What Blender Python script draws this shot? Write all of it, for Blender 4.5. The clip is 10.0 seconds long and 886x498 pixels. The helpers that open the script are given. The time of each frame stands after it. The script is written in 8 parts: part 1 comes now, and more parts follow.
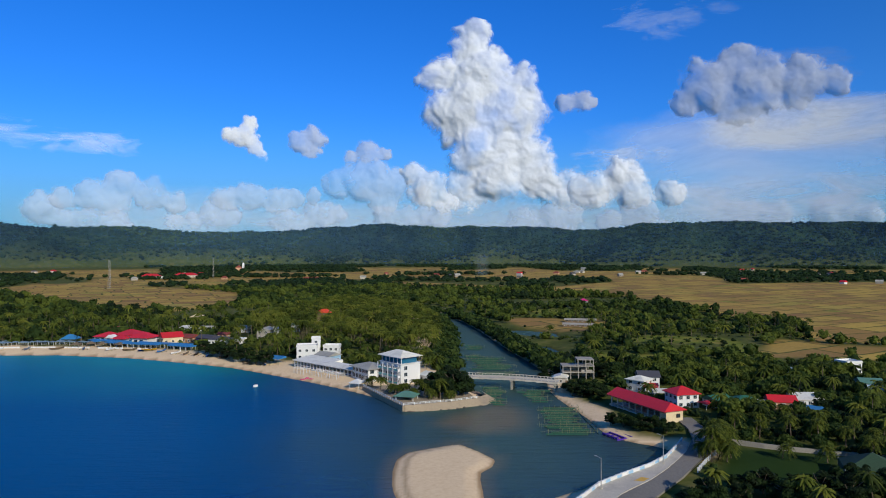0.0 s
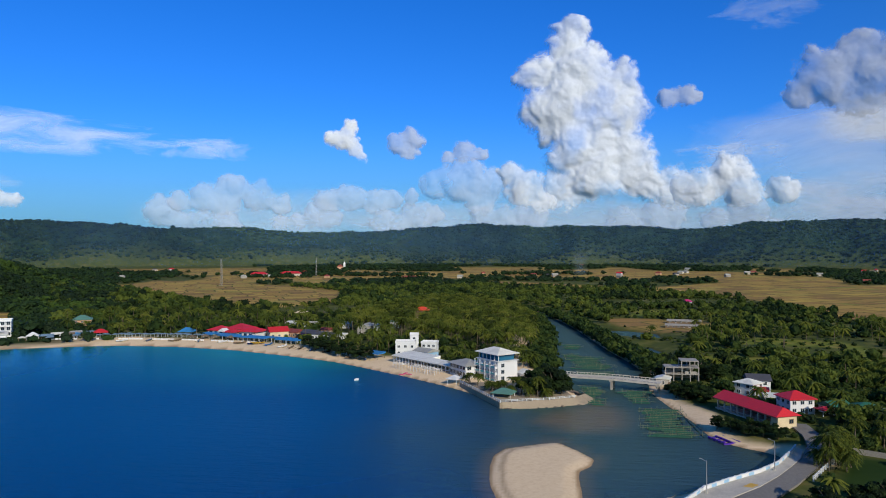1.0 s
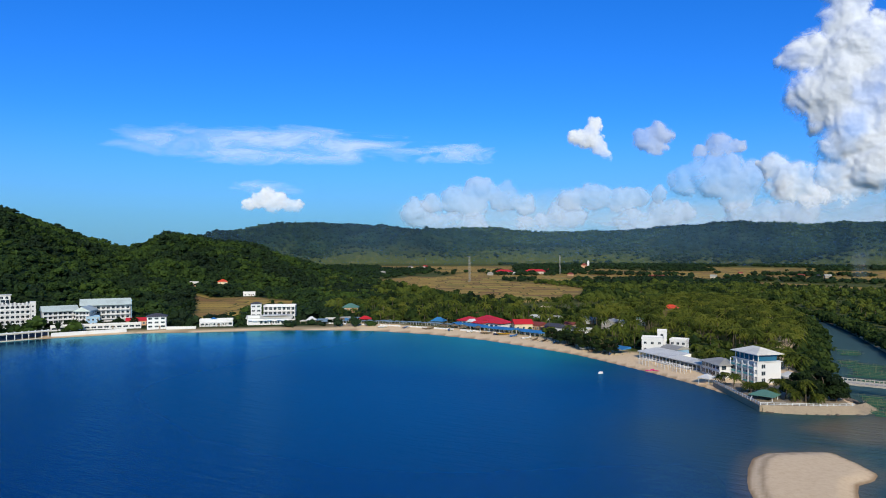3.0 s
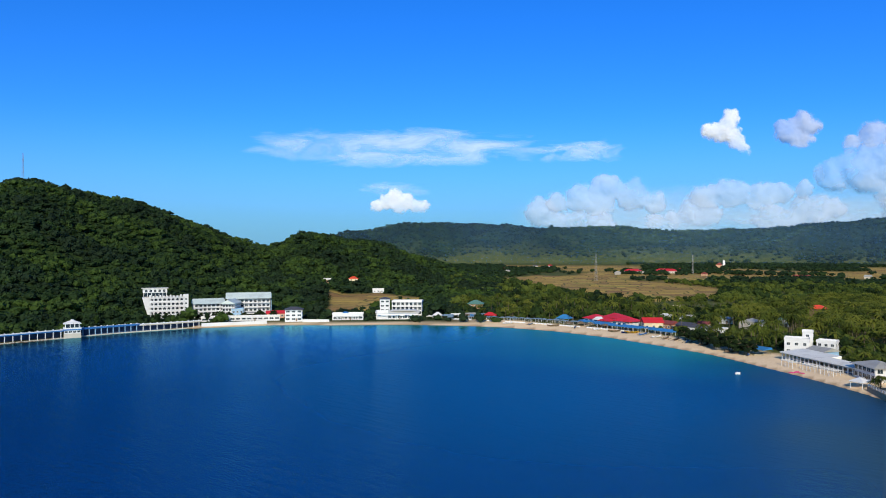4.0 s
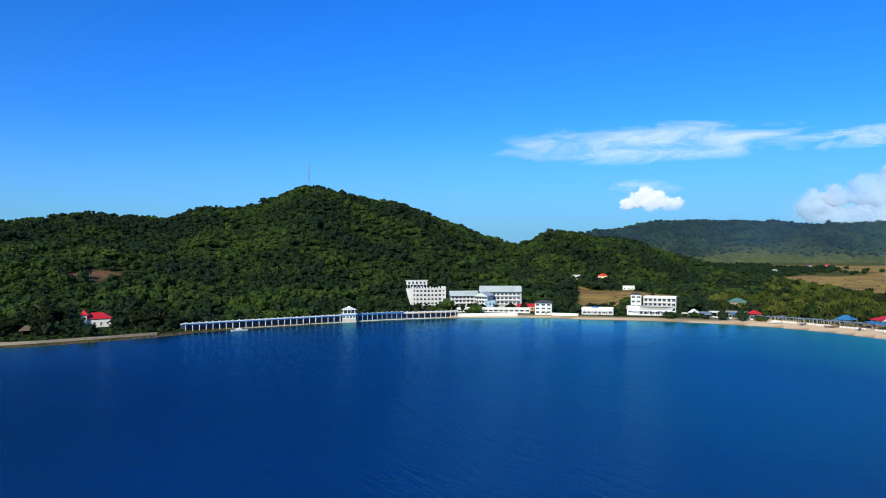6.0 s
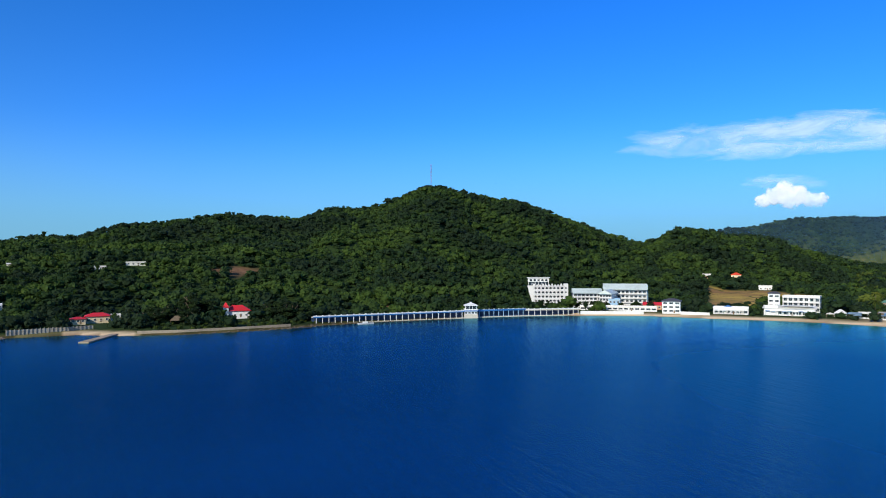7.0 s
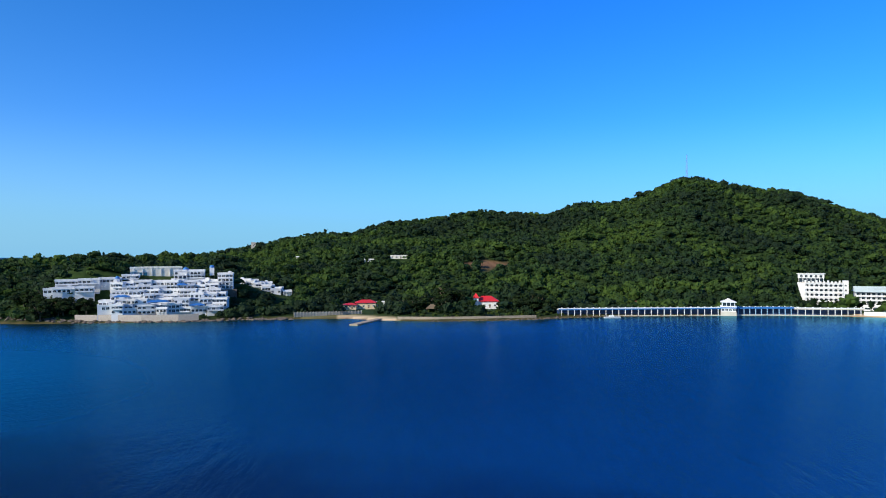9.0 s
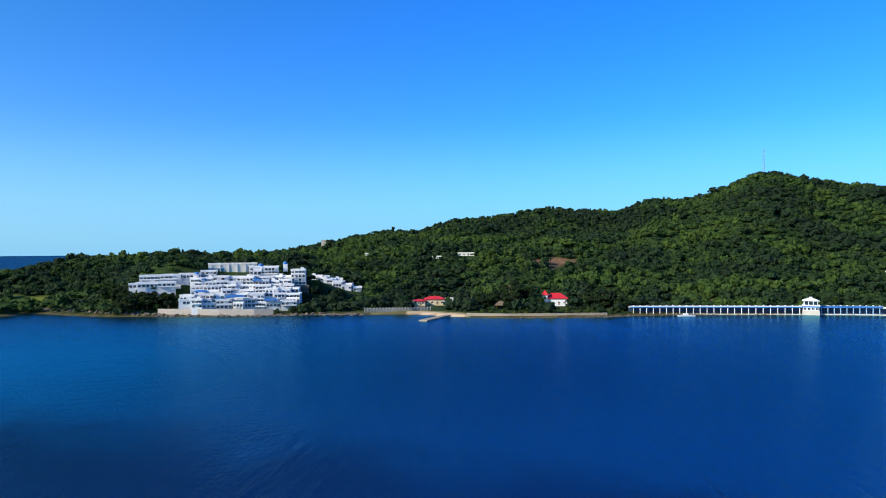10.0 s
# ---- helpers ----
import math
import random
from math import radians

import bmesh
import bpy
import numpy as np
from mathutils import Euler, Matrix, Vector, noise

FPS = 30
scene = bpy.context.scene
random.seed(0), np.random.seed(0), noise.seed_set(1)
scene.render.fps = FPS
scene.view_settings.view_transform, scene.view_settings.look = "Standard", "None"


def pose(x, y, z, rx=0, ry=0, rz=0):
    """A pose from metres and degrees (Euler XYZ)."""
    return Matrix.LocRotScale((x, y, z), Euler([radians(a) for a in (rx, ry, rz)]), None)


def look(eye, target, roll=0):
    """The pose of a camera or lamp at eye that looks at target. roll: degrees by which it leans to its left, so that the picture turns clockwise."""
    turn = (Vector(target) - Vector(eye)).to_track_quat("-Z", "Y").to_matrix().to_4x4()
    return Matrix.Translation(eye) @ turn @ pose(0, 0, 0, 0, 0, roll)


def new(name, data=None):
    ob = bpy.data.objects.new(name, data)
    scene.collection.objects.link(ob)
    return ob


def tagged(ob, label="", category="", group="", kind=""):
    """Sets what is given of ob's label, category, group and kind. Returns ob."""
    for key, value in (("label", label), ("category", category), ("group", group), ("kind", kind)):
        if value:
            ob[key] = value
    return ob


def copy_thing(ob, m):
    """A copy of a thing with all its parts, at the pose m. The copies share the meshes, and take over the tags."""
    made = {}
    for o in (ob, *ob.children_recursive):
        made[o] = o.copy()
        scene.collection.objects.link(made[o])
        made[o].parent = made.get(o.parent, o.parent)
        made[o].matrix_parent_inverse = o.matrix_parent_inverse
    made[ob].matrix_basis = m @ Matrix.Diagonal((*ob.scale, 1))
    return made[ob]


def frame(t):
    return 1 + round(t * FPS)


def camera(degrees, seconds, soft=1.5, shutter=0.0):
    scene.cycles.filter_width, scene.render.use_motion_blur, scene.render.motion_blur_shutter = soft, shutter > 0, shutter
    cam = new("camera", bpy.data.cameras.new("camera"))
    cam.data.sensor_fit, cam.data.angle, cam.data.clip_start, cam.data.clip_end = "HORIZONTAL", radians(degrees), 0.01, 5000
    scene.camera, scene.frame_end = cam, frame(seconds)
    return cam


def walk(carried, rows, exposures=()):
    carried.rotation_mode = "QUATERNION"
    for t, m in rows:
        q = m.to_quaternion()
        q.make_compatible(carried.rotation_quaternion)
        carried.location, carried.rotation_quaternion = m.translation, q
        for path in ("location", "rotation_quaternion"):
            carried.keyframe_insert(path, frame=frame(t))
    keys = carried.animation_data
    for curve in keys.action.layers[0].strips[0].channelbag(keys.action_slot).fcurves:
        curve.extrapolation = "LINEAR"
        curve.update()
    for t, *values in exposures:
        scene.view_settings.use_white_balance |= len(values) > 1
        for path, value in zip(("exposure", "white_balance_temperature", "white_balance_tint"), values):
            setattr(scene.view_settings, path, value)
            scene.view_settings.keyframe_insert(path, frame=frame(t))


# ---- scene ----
cam = camera(64.5, 10.0, soft=1.0)
PATH = [
    (0.0, (0.00, 0.00, 66.00), -4.12, -0.05, -0.04),
    (0.5, (0.03, -0.15, 65.40), -1.02, -0.03, -0.06),
    (1.0, (-0.17, -0.48, 64.69), 3.76, -0.04, -0.04),
    (1.5, (-0.12, -0.88, 63.78), 8.55, -0.01, -0.04),
    (2.0, (-0.12, -0.71, 62.57), 13.34, 0.00, -0.03),
    (2.5, (-0.11, -0.64, 61.48), 18.37, 0.00, -0.01),
    (4.0, (0.05, -1.65, 57.43), 33.56, 0.02, -0.09),
    (4.5, (0.33, -2.12, 56.17), 38.64, 0.05, -0.12),
    (5.0, (0.76, -2.87, 54.96), 43.71, 0.07, -0.16),
    (5.5, (1.13, -3.52, 53.77), 48.70, 0.09, -0.21),
    (7.0, (0.95, -4.68, 49.14), 63.40, 0.24, -0.33),
    (7.5, (1.65, -4.00, 48.05), 68.55, 0.23, -0.32),
    (8.0, (2.91, -2.28, 47.12), 73.82, 0.21, -0.30),
    (8.5, (3.09, -1.08, 46.23), 79.07, 0.19, -0.35),
    (9.0, (3.07, -0.93, 45.41), 83.72, 0.19, -0.35),
    (9.5, (3.33, -1.75, 44.76), 86.36, 0.12, -0.36),
    (10.0, (3.27, -3.48, 44.25), 89.02, 0.08, -0.34),
]
walk(cam, [(t, pose(*eye, 90 + pitch, -roll, yaw)) for t, eye, yaw, pitch, roll in PATH],
     exposures=[(0.0, -0.44), (2.5, -0.34), (4.5, -0.12), (7.0, -0.05), (8.5, 0.12), (10.0, 0.42)])

# ---------------------------------------------------------------- light
SUN_DIR = Vector((0.49, -0.87, 0.51)).normalized()
world = bpy.data.worlds.new("world")
scene.world = world
world.use_nodes = True
wn, wl = world.node_tree.nodes, world.node_tree.links
wn.clear()
sky = wn.new("ShaderNodeTexSky")
sky.sky_type, sky.sun_disc = "NISHITA", False
sky.sun_elevation = math.asin(SUN_DIR.z)
sky.sun_rotation = math.atan2(SUN_DIR.x, SUN_DIR.y)
sky.altitude, sky.air_density, sky.dust_density, sky.ozone_density = 50, 1.0, 0.35, 3.0
hsv = wn.new("ShaderNodeHueSaturation")
hsv.inputs["Saturation"].default_value = 1.35
bg = wn.new("ShaderNodeBackground")
bg.inputs["Strength"].default_value = 0.122
wout = wn.new("ShaderNodeOutputWorld")
tint = wn.new("ShaderNodeMix")
tint.data_type, tint.blend_type = "RGBA", "MULTIPLY"
tint.inputs[0].default_value = 1.0
# deep blue opposite the sun, paler towards it
where = wn.new("ShaderNodeTexCoord")
toward = wn.new("ShaderNodeVectorMath")
toward.operation = "DOT_PRODUCT"
toward.inputs[1].default_value = SUN_DIR
wl.new(where.outputs["Generated"], toward.inputs[0])
pale = wn.new("ShaderNodeValToRGB")
pale.color_ramp.elements[0].position, pale.color_ramp.elements[0].color = 0.0, (0.31, 0.80, 1.62, 1)
pale.color_ramp.elements[1].position, pale.color_ramp.elements[1].color = 0.95, (0.95, 0.96, 0.97, 1)
span = wn.new("ShaderNodeMapRange")
span.inputs["From Min"].default_value, span.inputs["From Max"].default_value = -0.47, 1.0
wl.new(toward.outputs["Value"], span.inputs["Value"])
wl.new(span.outputs[0], pale.inputs["Fac"])
wl.new(pale.outputs[0], tint.inputs[7])
wl.new(sky.outputs[0], hsv.inputs["Color"])
wl.new(hsv.outputs[0], tint.inputs[6])
# a pale blue haze low down, a slightly lighter blue high up
height = wn.new("ShaderNodeSeparateXYZ")
wl.new(where.outputs["Generated"], height.inputs[0])
high = wn.new("ShaderNodeValToRGB")
high.color_ramp.elements[0].position, high.color_ramp.elements[0].color = 0.08, (1.0, 1.0, 1.0, 1)
high.color_ramp.elements[1].position, high.color_ramp.elements[1].color = 0.36, (1.16, 1.14, 1.0, 1)
wl.new(height.outputs[2], high.inputs["Fac"])
lift = wn.new("ShaderNodeMix")
lift.data_type, lift.blend_type = "RGBA", "MULTIPLY"
lift.inputs[0].default_value = 1.0
wl.new(tint.outputs[2], lift.inputs[6])
wl.new(high.outputs[0], lift.inputs[7])
low = wn.new("ShaderNodeMapRange")
low.interpolation_type = "SMOOTHSTEP"
for key, value in (("From Min", -0.02), ("From Max", 0.19), ("To Min", 0.85), ("To Max", 0.0)):
    low.inputs[key].default_value = value
wl.new(height.outputs[2], low.inputs["Value"])
haze = wn.new("ShaderNodeMix")
haze.data_type = "RGBA"
haze.inputs[7].default_value = (1.6, 3.95, 6.1, 1)
wl.new(low.outputs[0], haze.inputs[0])
wl.new(lift.outputs[2], haze.inputs[6])
wl.new(haze.outputs[2], bg.inputs["Color"])
wl.new(bg.outputs[0], wout.inputs["Surface"])
sun = new("sun", bpy.data.lights.new("sun", "SUN"))
sun.data.energy, sun.data.angle, sun.data.color = 5.0, radians(0.5), (1.0, 0.90, 0.735)
sun.matrix_basis = look(SUN_DIR * 100, (0, 0, 0))

# ---------------------------------------------------------------- material helpers


def material(name):
    m = bpy.data.materials.new(name)
    m.use_nodes = True
    return m, m.node_tree.nodes, m.node_tree.links, m.node_tree.nodes["Principled BSDF"]


def node(nodes, kind, **values):
    n = nodes.new(kind)
    for key, value in values.items():
        n.inputs[key].default_value = value
    return n


def noise_tex(nodes, links, scale, detail=4.0, coord="Object", rough=0.6):
    tc = nodes.new("ShaderNodeTexCoord")
    n = node(nodes, "ShaderNodeTexNoise", Scale=scale, Detail=detail, Roughness=rough)
    links.new(tc.outputs[coord], n.inputs["Vector"])
    return n


def ramp(nodes, links, source, stops):
    r = nodes.new("ShaderNodeValToRGB")
    links.new(source, r.inputs["Fac"])
    els = r.color_ramp.elements
    while len(els) < len(stops):
        els.new(0.5)
    for e, (p, c) in zip(els, stops):
        e.position, e.color = p, (*c, 1)
    return r


def mix(nodes, links, fac, a, b, blend="MIX"):
    m = nodes.new("ShaderNodeMix")
    m.data_type, m.blend_type = "RGBA", blend
    for socket, value in ((m.inputs[0], fac), (m.inputs[6], a), (m.inputs[7], b)):
        if isinstance(value, bpy.types.NodeSocket):
            links.new(value, socket)
        elif isinstance(value, (int, float)):
            socket.default_value = value
        else:
            socket.default_value = (*value, 1)
    return m.outputs[2]


def attribute(nodes, name):
    a = nodes.new("ShaderNodeAttribute")
    a.attribute_name = name
    return a.outputs["Fac"]


def bump(nodes, links, bsdf, height, strength, distance):
    b = node(nodes, "ShaderNodeBump", Strength=strength, Distance=distance)
    links.new(height, b.inputs["Height"])
    links.new(b.outputs[0], bsdf.inputs["Normal"])


def surface(name, colour, rough=0.7, vary=0.25, scale=0.6, metal=0.0, relief=0.02, dirt=None):
    """A weathered surface: grain and broad stains over a base colour."""
    m, n, l, b = material(name)
    fine = noise_tex(n, l, scale * 6, 5)
    broad = noise_tex(n, l, scale * 0.35, 3)
    dark = tuple(c * (1 - vary) for c in colour)
    light = tuple(min(1, c * (1 + vary * 0.5)) for c in colour)
    c1 = ramp(n, l, fine.outputs["Fac"], [(0.3, dark), (0.7, light)]).outputs[0]
    d = dirt or tuple(c * 0.55 + 0.02 for c in colour)
    f = ramp(n, l, broad.outputs["Fac"], [(0.5, (0, 0, 0)), (0.78, (0.7, 0.7, 0.7))]).outputs[0]
    col = mix(n, l, f, c1, d)
    oi = n.new("ShaderNodeObjectInfo")
    v = ramp(n, l, oi.outputs["Random"], [(0, (0.88, 0.88, 0.88)), (1, (1, 1, 1))]).outputs[0]
    l.new(mix(n, l, 1.0, col, v, "MULTIPLY"), b.inputs["Base Color"])
    b.inputs["Roughness"].default_value, b.inputs["Metallic"].default_value = rough, metal
    bump(n, l, b, fine.outputs["Fac"], 0.3, relief)
    return m


# ---------------------------------------------------------------- plan of the bay
SHORE = [(-520, -420), (-494, -360), (-481, -310), (-490, -299), (-505, -295), (-505, -281), (-488, -252), (-478, -222), (-477, -183), (-475, -124), (-484, -83), (-482, -52),
         (-479, -12), (-462, 10), (-449, 46), (-449, 85), (-452, 112), (-460, 135), (-461, 167), (-461, 189),
         (-457, 222), (-459, 250), (-463, 270), (-447, 302), (-426, 337), (-402, 372), (-364, 395), (-330, 421),
         (-291, 441), (-250, 453), (-207, 451), (-161, 437), (-125, 418), (-90, 397), (-70, 379), (-43, 353),
         (-25, 334), (-14, 321), (-4, 307), (4, 285), (38, 299), (41, 308), (37, 326)]
RIVER = [(36, 371), (36, 408), (44, 480), (48, 564), (48, 629), (36, 700), (10, 770), (24, 775), (50, 705), (62, 638),
         (68, 582), (72, 509), (75, 451), (79, 405), (81, 364)]
EAST = [(72.5, 324), (72.5, 306), (73.5, 288), (75.5, 267), (75.4, 251), (76, 242), (81, 234), (88, 227.5), (91, 222), (83, 215), (71, 204), (60, 196),
        (52, 189), (40, 181), (38, 150), (50, 100), (60, 0), (90, -200), (200, -1500), (400, -5200)]
REST = [(5200, -5200), (5200, 5200), (-5200, 5200), (-5200, 2500), (-2600, 900), (-1900, 200), (-1700, -250),
        (-1400, -620), (-1100, -760), (-860, -700), (-640, -540)]
LAND = SHORE + RIVER + EAST + REST
SANDBAR = [(0, 191), (0, 208), (1, 219), (5, 227), (12, 231), (20, 235), (23, 235), (28, 226), (32, 217), (30, 210),
           (26, 205), (25, 199), (24, 184), (20, 168), (10, 164), (3, 174)]
PONDS = [[(88, 560), (108, 556), (126, 538), (124, 514), (104, 520), (90, 538)], [(96, 462), (104, 466), (107, 440), (101, 436)]]
FLAT = [(20, 264), (36, 289), (46, 292), (51, 280), (52, 266), (47, 258), (31, 251)]
REEF = [(-60, -200), (-190, -140), (-178, -100), (-162, -60), (-150, -27), (-136, 6), (-121, 42), (-60, 60)]
FIELDS = [
    [(-618, 1262), (-346, 1120), (-216, 1000), (-167, 799), (-222, 719), (-277, 749), (-446, 909), (-600, 1090)],
    [(-1243, 2225), (-696, 2100), (-556, 1715), (-841, 1573)],
    [(225, 1083), (398, 1227), (525, 1160), (1000, 1187), (1100, 800), (500, 420), (326, 442), (288, 462), (341, 562), (315, 637), (320, 768), (302, 909), (240, 960)],
    [(124, 1801), (421, 1691), (278, 1288), (117, 1373)],
    [(6, 1288), (104, 1219), (187, 1121), (159, 1061), (5, 1137)],
    [(-412, 440), (-580, 621), (-545, 675), (-458, 649), (-409, 579), (-436, 558), (-393, 475)],
    [(-1400, 2300), (-869, 2079), (-719, 1720), (-1129, 1800)],
    [(217, 397), (277, 376), (330, 350), (420, 380), (318, 432), (285, 450), (268, 470)],
    [(97, 640), (188, 613), (161, 530), (130, 545), (110, 575)],
    [(-100, 1500), (60, 1480), (80, 1400), (-80, 1420)],
    [(500, 1750), (760, 1650), (700, 1500), (480, 1600)],
]
LAWNS = [[(109, 221), (135, 206), (124, 184), (104, 176), (91, 191)]]
MEADOWS = [[(-527, -322), (-541, -301), (-604, -330), (-596, -358)], [(150, 470), (215, 452), (235, 478), (190, 500)], [(120, 640), (180, 650), (210, 700), (150, 720)],
           [(225, 560), (285, 540), (290, 575), (240, 590)], [(200, 402), (214, 400), (240, 470), (225, 472)], [(110, 400), (150, 392), (160, 410), (125, 420)]]
EARTH = [(-681, 109, 12), (-690, 121, 12), (-684, 132, 9), (-668, 116, 7), (-520, 205, 7), (-545, 268, 6)]      # bare red soil on the slope
# Azimuth from straight ahead to the left, distance of the foot, distance and height of the crest of the headland.
HEADLAND = [(28, 1150, 1300, 0), (31, 1050, 1250, 6), (36.3, 930, 1230, 40), (38.6, 900, 1240, 60), (41.4, 850, 1250, 66),
            (43.3, 790, 1260, 75), (45.2, 740, 1260, 77), (46.4, 710, 1290, 62), (47.6, 690, 1330, 54), (50, 650, 1300, 66),
            (52.1, 630, 1270, 86), (55.1, 610, 1230, 108), (56.9, 600, 1220, 124), (60.5, 570, 1200, 135), (62.7, 550, 1190, 148),
            (64.6, 545, 1190, 154), (65.9, 545, 1180, 146), (67.8, 540, 1150, 126), (70.1, 540, 1130, 112), (72.4, 540, 1110, 113),
            (75.2, 540, 1060, 93), (77, 540, 1050, 94), (80.5, 540, 1050, 98), (83.6, 540, 1040, 89), (86.1, 540, 1020, 84),
            (88.6, 540, 1000, 79), (91.4, 540, 980, 63), (93.3, 540, 980, 66), (96.3, 540, 980, 56), (99.1, 535, 960, 45),
            (102.7, 535, 880, 37), (106.1, 540, 850, 36), (109, 545, 820, 35), (111.8, 560, 800, 36), (114.5, 580, 790, 35), (117.1, 640, 790, 33),
            (119.2, 650, 790, 25), (121.2, 645, 785, 17), (124, 650, 790, 10), (130, 640, 780, 9), (140, 640, 760, 4), (146, 700, 760, 0)]
RANGE = [(-60, 1.9), (-36.5, 1.88), (-32.5, 1.84), (-28, 2.09), (-24, 2.06), (-19.8, 2.02), (-16.4, 1.51), (-11.9, 1.72), (-7.8, 1.87),
         (-3.6, 1.69), (0.5, 2.1), (5.1, 1.76), (9, 1.47), (12.9, 1.38), (15.8, 1.42), (19.8, 1.76), (24.9, 1.55), (28.6, 1.81),
         (33.2, 2.07), (37.8, 1.95), (41.3, 1.05), (42.6, 0.3), (43.5, -0.1), (45.5, -0.5), (47, -0.7), (60, -0.7)]


def sdf(poly, x, y):
    """Distance to a polygon's edge, positive inside."""
    d2 = np.full(x.shape, 1e12)
    inside = np.zeros(x.shape, bool)
    for (ax, ay), (bx, by) in zip(poly, poly[1:] + poly[:1]):
        ex, ey = bx - ax, by - ay
        u = np.clip(((x - ax) * ex + (y - ay) * ey) / (ex * ex + ey * ey), 0, 1)
        d2 = np.minimum(d2, (x - ax - u * ex) ** 2 + (y - ay - u * ey) ** 2)
        if ay != by:
            inside ^= ((ay > y) != (by > y)) & (x < ex * (y - ay) / (by - ay) + ax)
    return np.where(inside, 1, -1) * np.sqrt(d2)


def hash2(i, j, seed):
    v = np.sin(i * 127.1 + j * 311.7 + seed * 74.7) * 43758.5453
    return v - np.floor(v)


def vnoise(x, y, scale, seed=0, octaves=4):
    """Value noise, 0 to 1."""
    total, amp, norm = np.zeros_like(x, dtype=float), 1.0, 0.0
    for o in range(octaves):
        u, v = x / scale, y / scale
        i, j = np.floor(u), np.floor(v)
        fu, fv = u - i, v - j
        fu, fv = fu * fu * (3 - 2 * fu), fv * fv * (3 - 2 * fv)
        s = seed + o * 13
        a = hash2(i, j, s) * (1 - fu) + hash2(i + 1, j, s) * fu
        b = hash2(i, j + 1, s) * (1 - fu) + hash2(i + 1, j + 1, s) * fu
        total += amp * (a * (1 - fv) + b * fv)
        norm += amp
        amp, scale = amp * 0.5, scale * 0.5
    return total / norm


def smooth(a, b, v):
    u = np.clip((v - a) / (b - a), 0, 1)
    return u * u * (3 - 2 * u)


def hill_height(x, y):
    az, r = np.degrees(np.arctan2(-x, y)), np.hypot(x, y)
    table = np.array(HEADLAND)
    foot, crest, top = (np.interp(az, table[:, 0], table[:, k], left=0, right=0) for k in (1, 2, 3))
    crest = np.maximum(crest, foot + 60)
    u = np.clip((r - foot) / np.maximum(crest - foot, 1), 0, 1)
    up = 0.62 * u + 0.38 * u * u * (3 - 2 * u)
    down = 1 - smooth(0, 1, (r - crest) / 520)
    spur = (vnoise(x, y, 170, 5, 4) - 0.5) * 34 * np.sin(np.pi * np.clip(u, 0, 1)) * np.clip(top / 90, 0, 1)
    knoll = 21 * np.exp(-((x + 562) / 44) ** 2 - ((y + 165) / 80) ** 4) + 15 * np.exp(-((x + 532) / 36) ** 2 - ((y + 212) / 34) ** 2) + 2 * np.exp(-((x + 590) / 40) ** 2 - ((y + 70) / 45) ** 2)
    return np.where(r < crest, top * up + spur, top * down) + knoll


def range_height(x, y):
    az, r = np.degrees(np.arctan2(-x, y)), np.hypot(x, y)
    table = np.array(RANGE)
    crest = 3150 + 250 * (vnoise(az, az * 0, 9, 3, 2) - 0.5)
    top = 34 + crest * np.tan(np.radians(np.interp(az, table[:, 0], table[:, 1])))
    u = np.clip((r - 2320) / (crest - 2320), 0, 1)
    up = u ** 0.85
    ridges = 1 - np.abs(2 * vnoise(x, y, 520, 11, 5) - 1)
    gully = 1 - np.abs(2 * vnoise(x + 900, y, 210, 12, 4) - 1)
    spur = (ridges - 0.62) * 300 * np.sin(np.pi * u) ** 0.8 + (gully - 0.6) * 150 * np.sin(np.pi * np.clip(u * 1.02, 0, 1)) ** 0.7
    h = np.where(r < crest, top * up + spur, top - 0.05 * (r - crest))
    h = np.where((az > 60) | (az < -62), 0, h)
    h = h * (1 - smooth(45, 48, az))
    return np.maximum(h, 0) + smooth(500, 2300, r) * 7 * (np.abs(az) < 62)


def ground_height(x, y):
    d = sdf(LAND, x, y)
    for p in PONDS:
        d = np.minimum(d, -sdf(p, x, y))
    r = np.hypot(x, y)
    shore = np.where(d > 0, 2.4 * (1 - np.exp(-d / 11.0)), np.maximum(-5, d * 0.12))
    h = shore + np.where(d > 0, smooth(0, 60, d), 0) * (hill_height(x, y) + range_height(x, y))
    bar = sdf(SANDBAR, x, y)
    h = np.maximum(h, np.clip(bar * 0.16, -3, 0.75) + 0.12 * (vnoise(x, y, 9, 2, 3) - 0.5) * (bar > 0))
    h = np.where((d > 6) & (r < 2300), h + (vnoise(x, y, 40, 8, 3) - 0.5) * 0.8, h)
    return h


def ground_z(x, y):
    return float(ground_height(np.array([float(x)]), np.array([float(y)]))[0])


def at(az, dist):
    """A place by its bearing to the left of straight ahead and its distance."""
    return -math.sin(radians(az)) * dist, math.cos(radians(az)) * dist


def tri_mesh(name, verts, faces, mat, attrs=None, shade=True):
    """A mesh from arrays of corners and of triangles or quads, with float attributes by vertex."""
    me = bpy.data.meshes.new(name)
    verts, faces = np.asarray(verts, np.float32), np.asarray(faces, np.int32)
    k = faces.shape[1]
    me.vertices.add(len(verts))
    me.vertices.foreach_set("co", verts.ravel())
    me.loops.add(faces.size)
    me.loops.foreach_set("vertex_index", faces.ravel())
    me.polygons.add(len(faces))
    me.polygons.foreach_set("loop_start", np.arange(0, faces.size, k, dtype=np.int32))
    me.polygons.foreach_set("use_smooth", np.full(len(faces), shade))
    me.update(calc_edges=True)
    for key, values in (attrs or {}).items():
        a = me.attributes.new(key, "FLOAT", "POINT")
        a.data.foreach_set("value", np.asarray(values, np.float32))
    me.materials.append(mat)
    return me


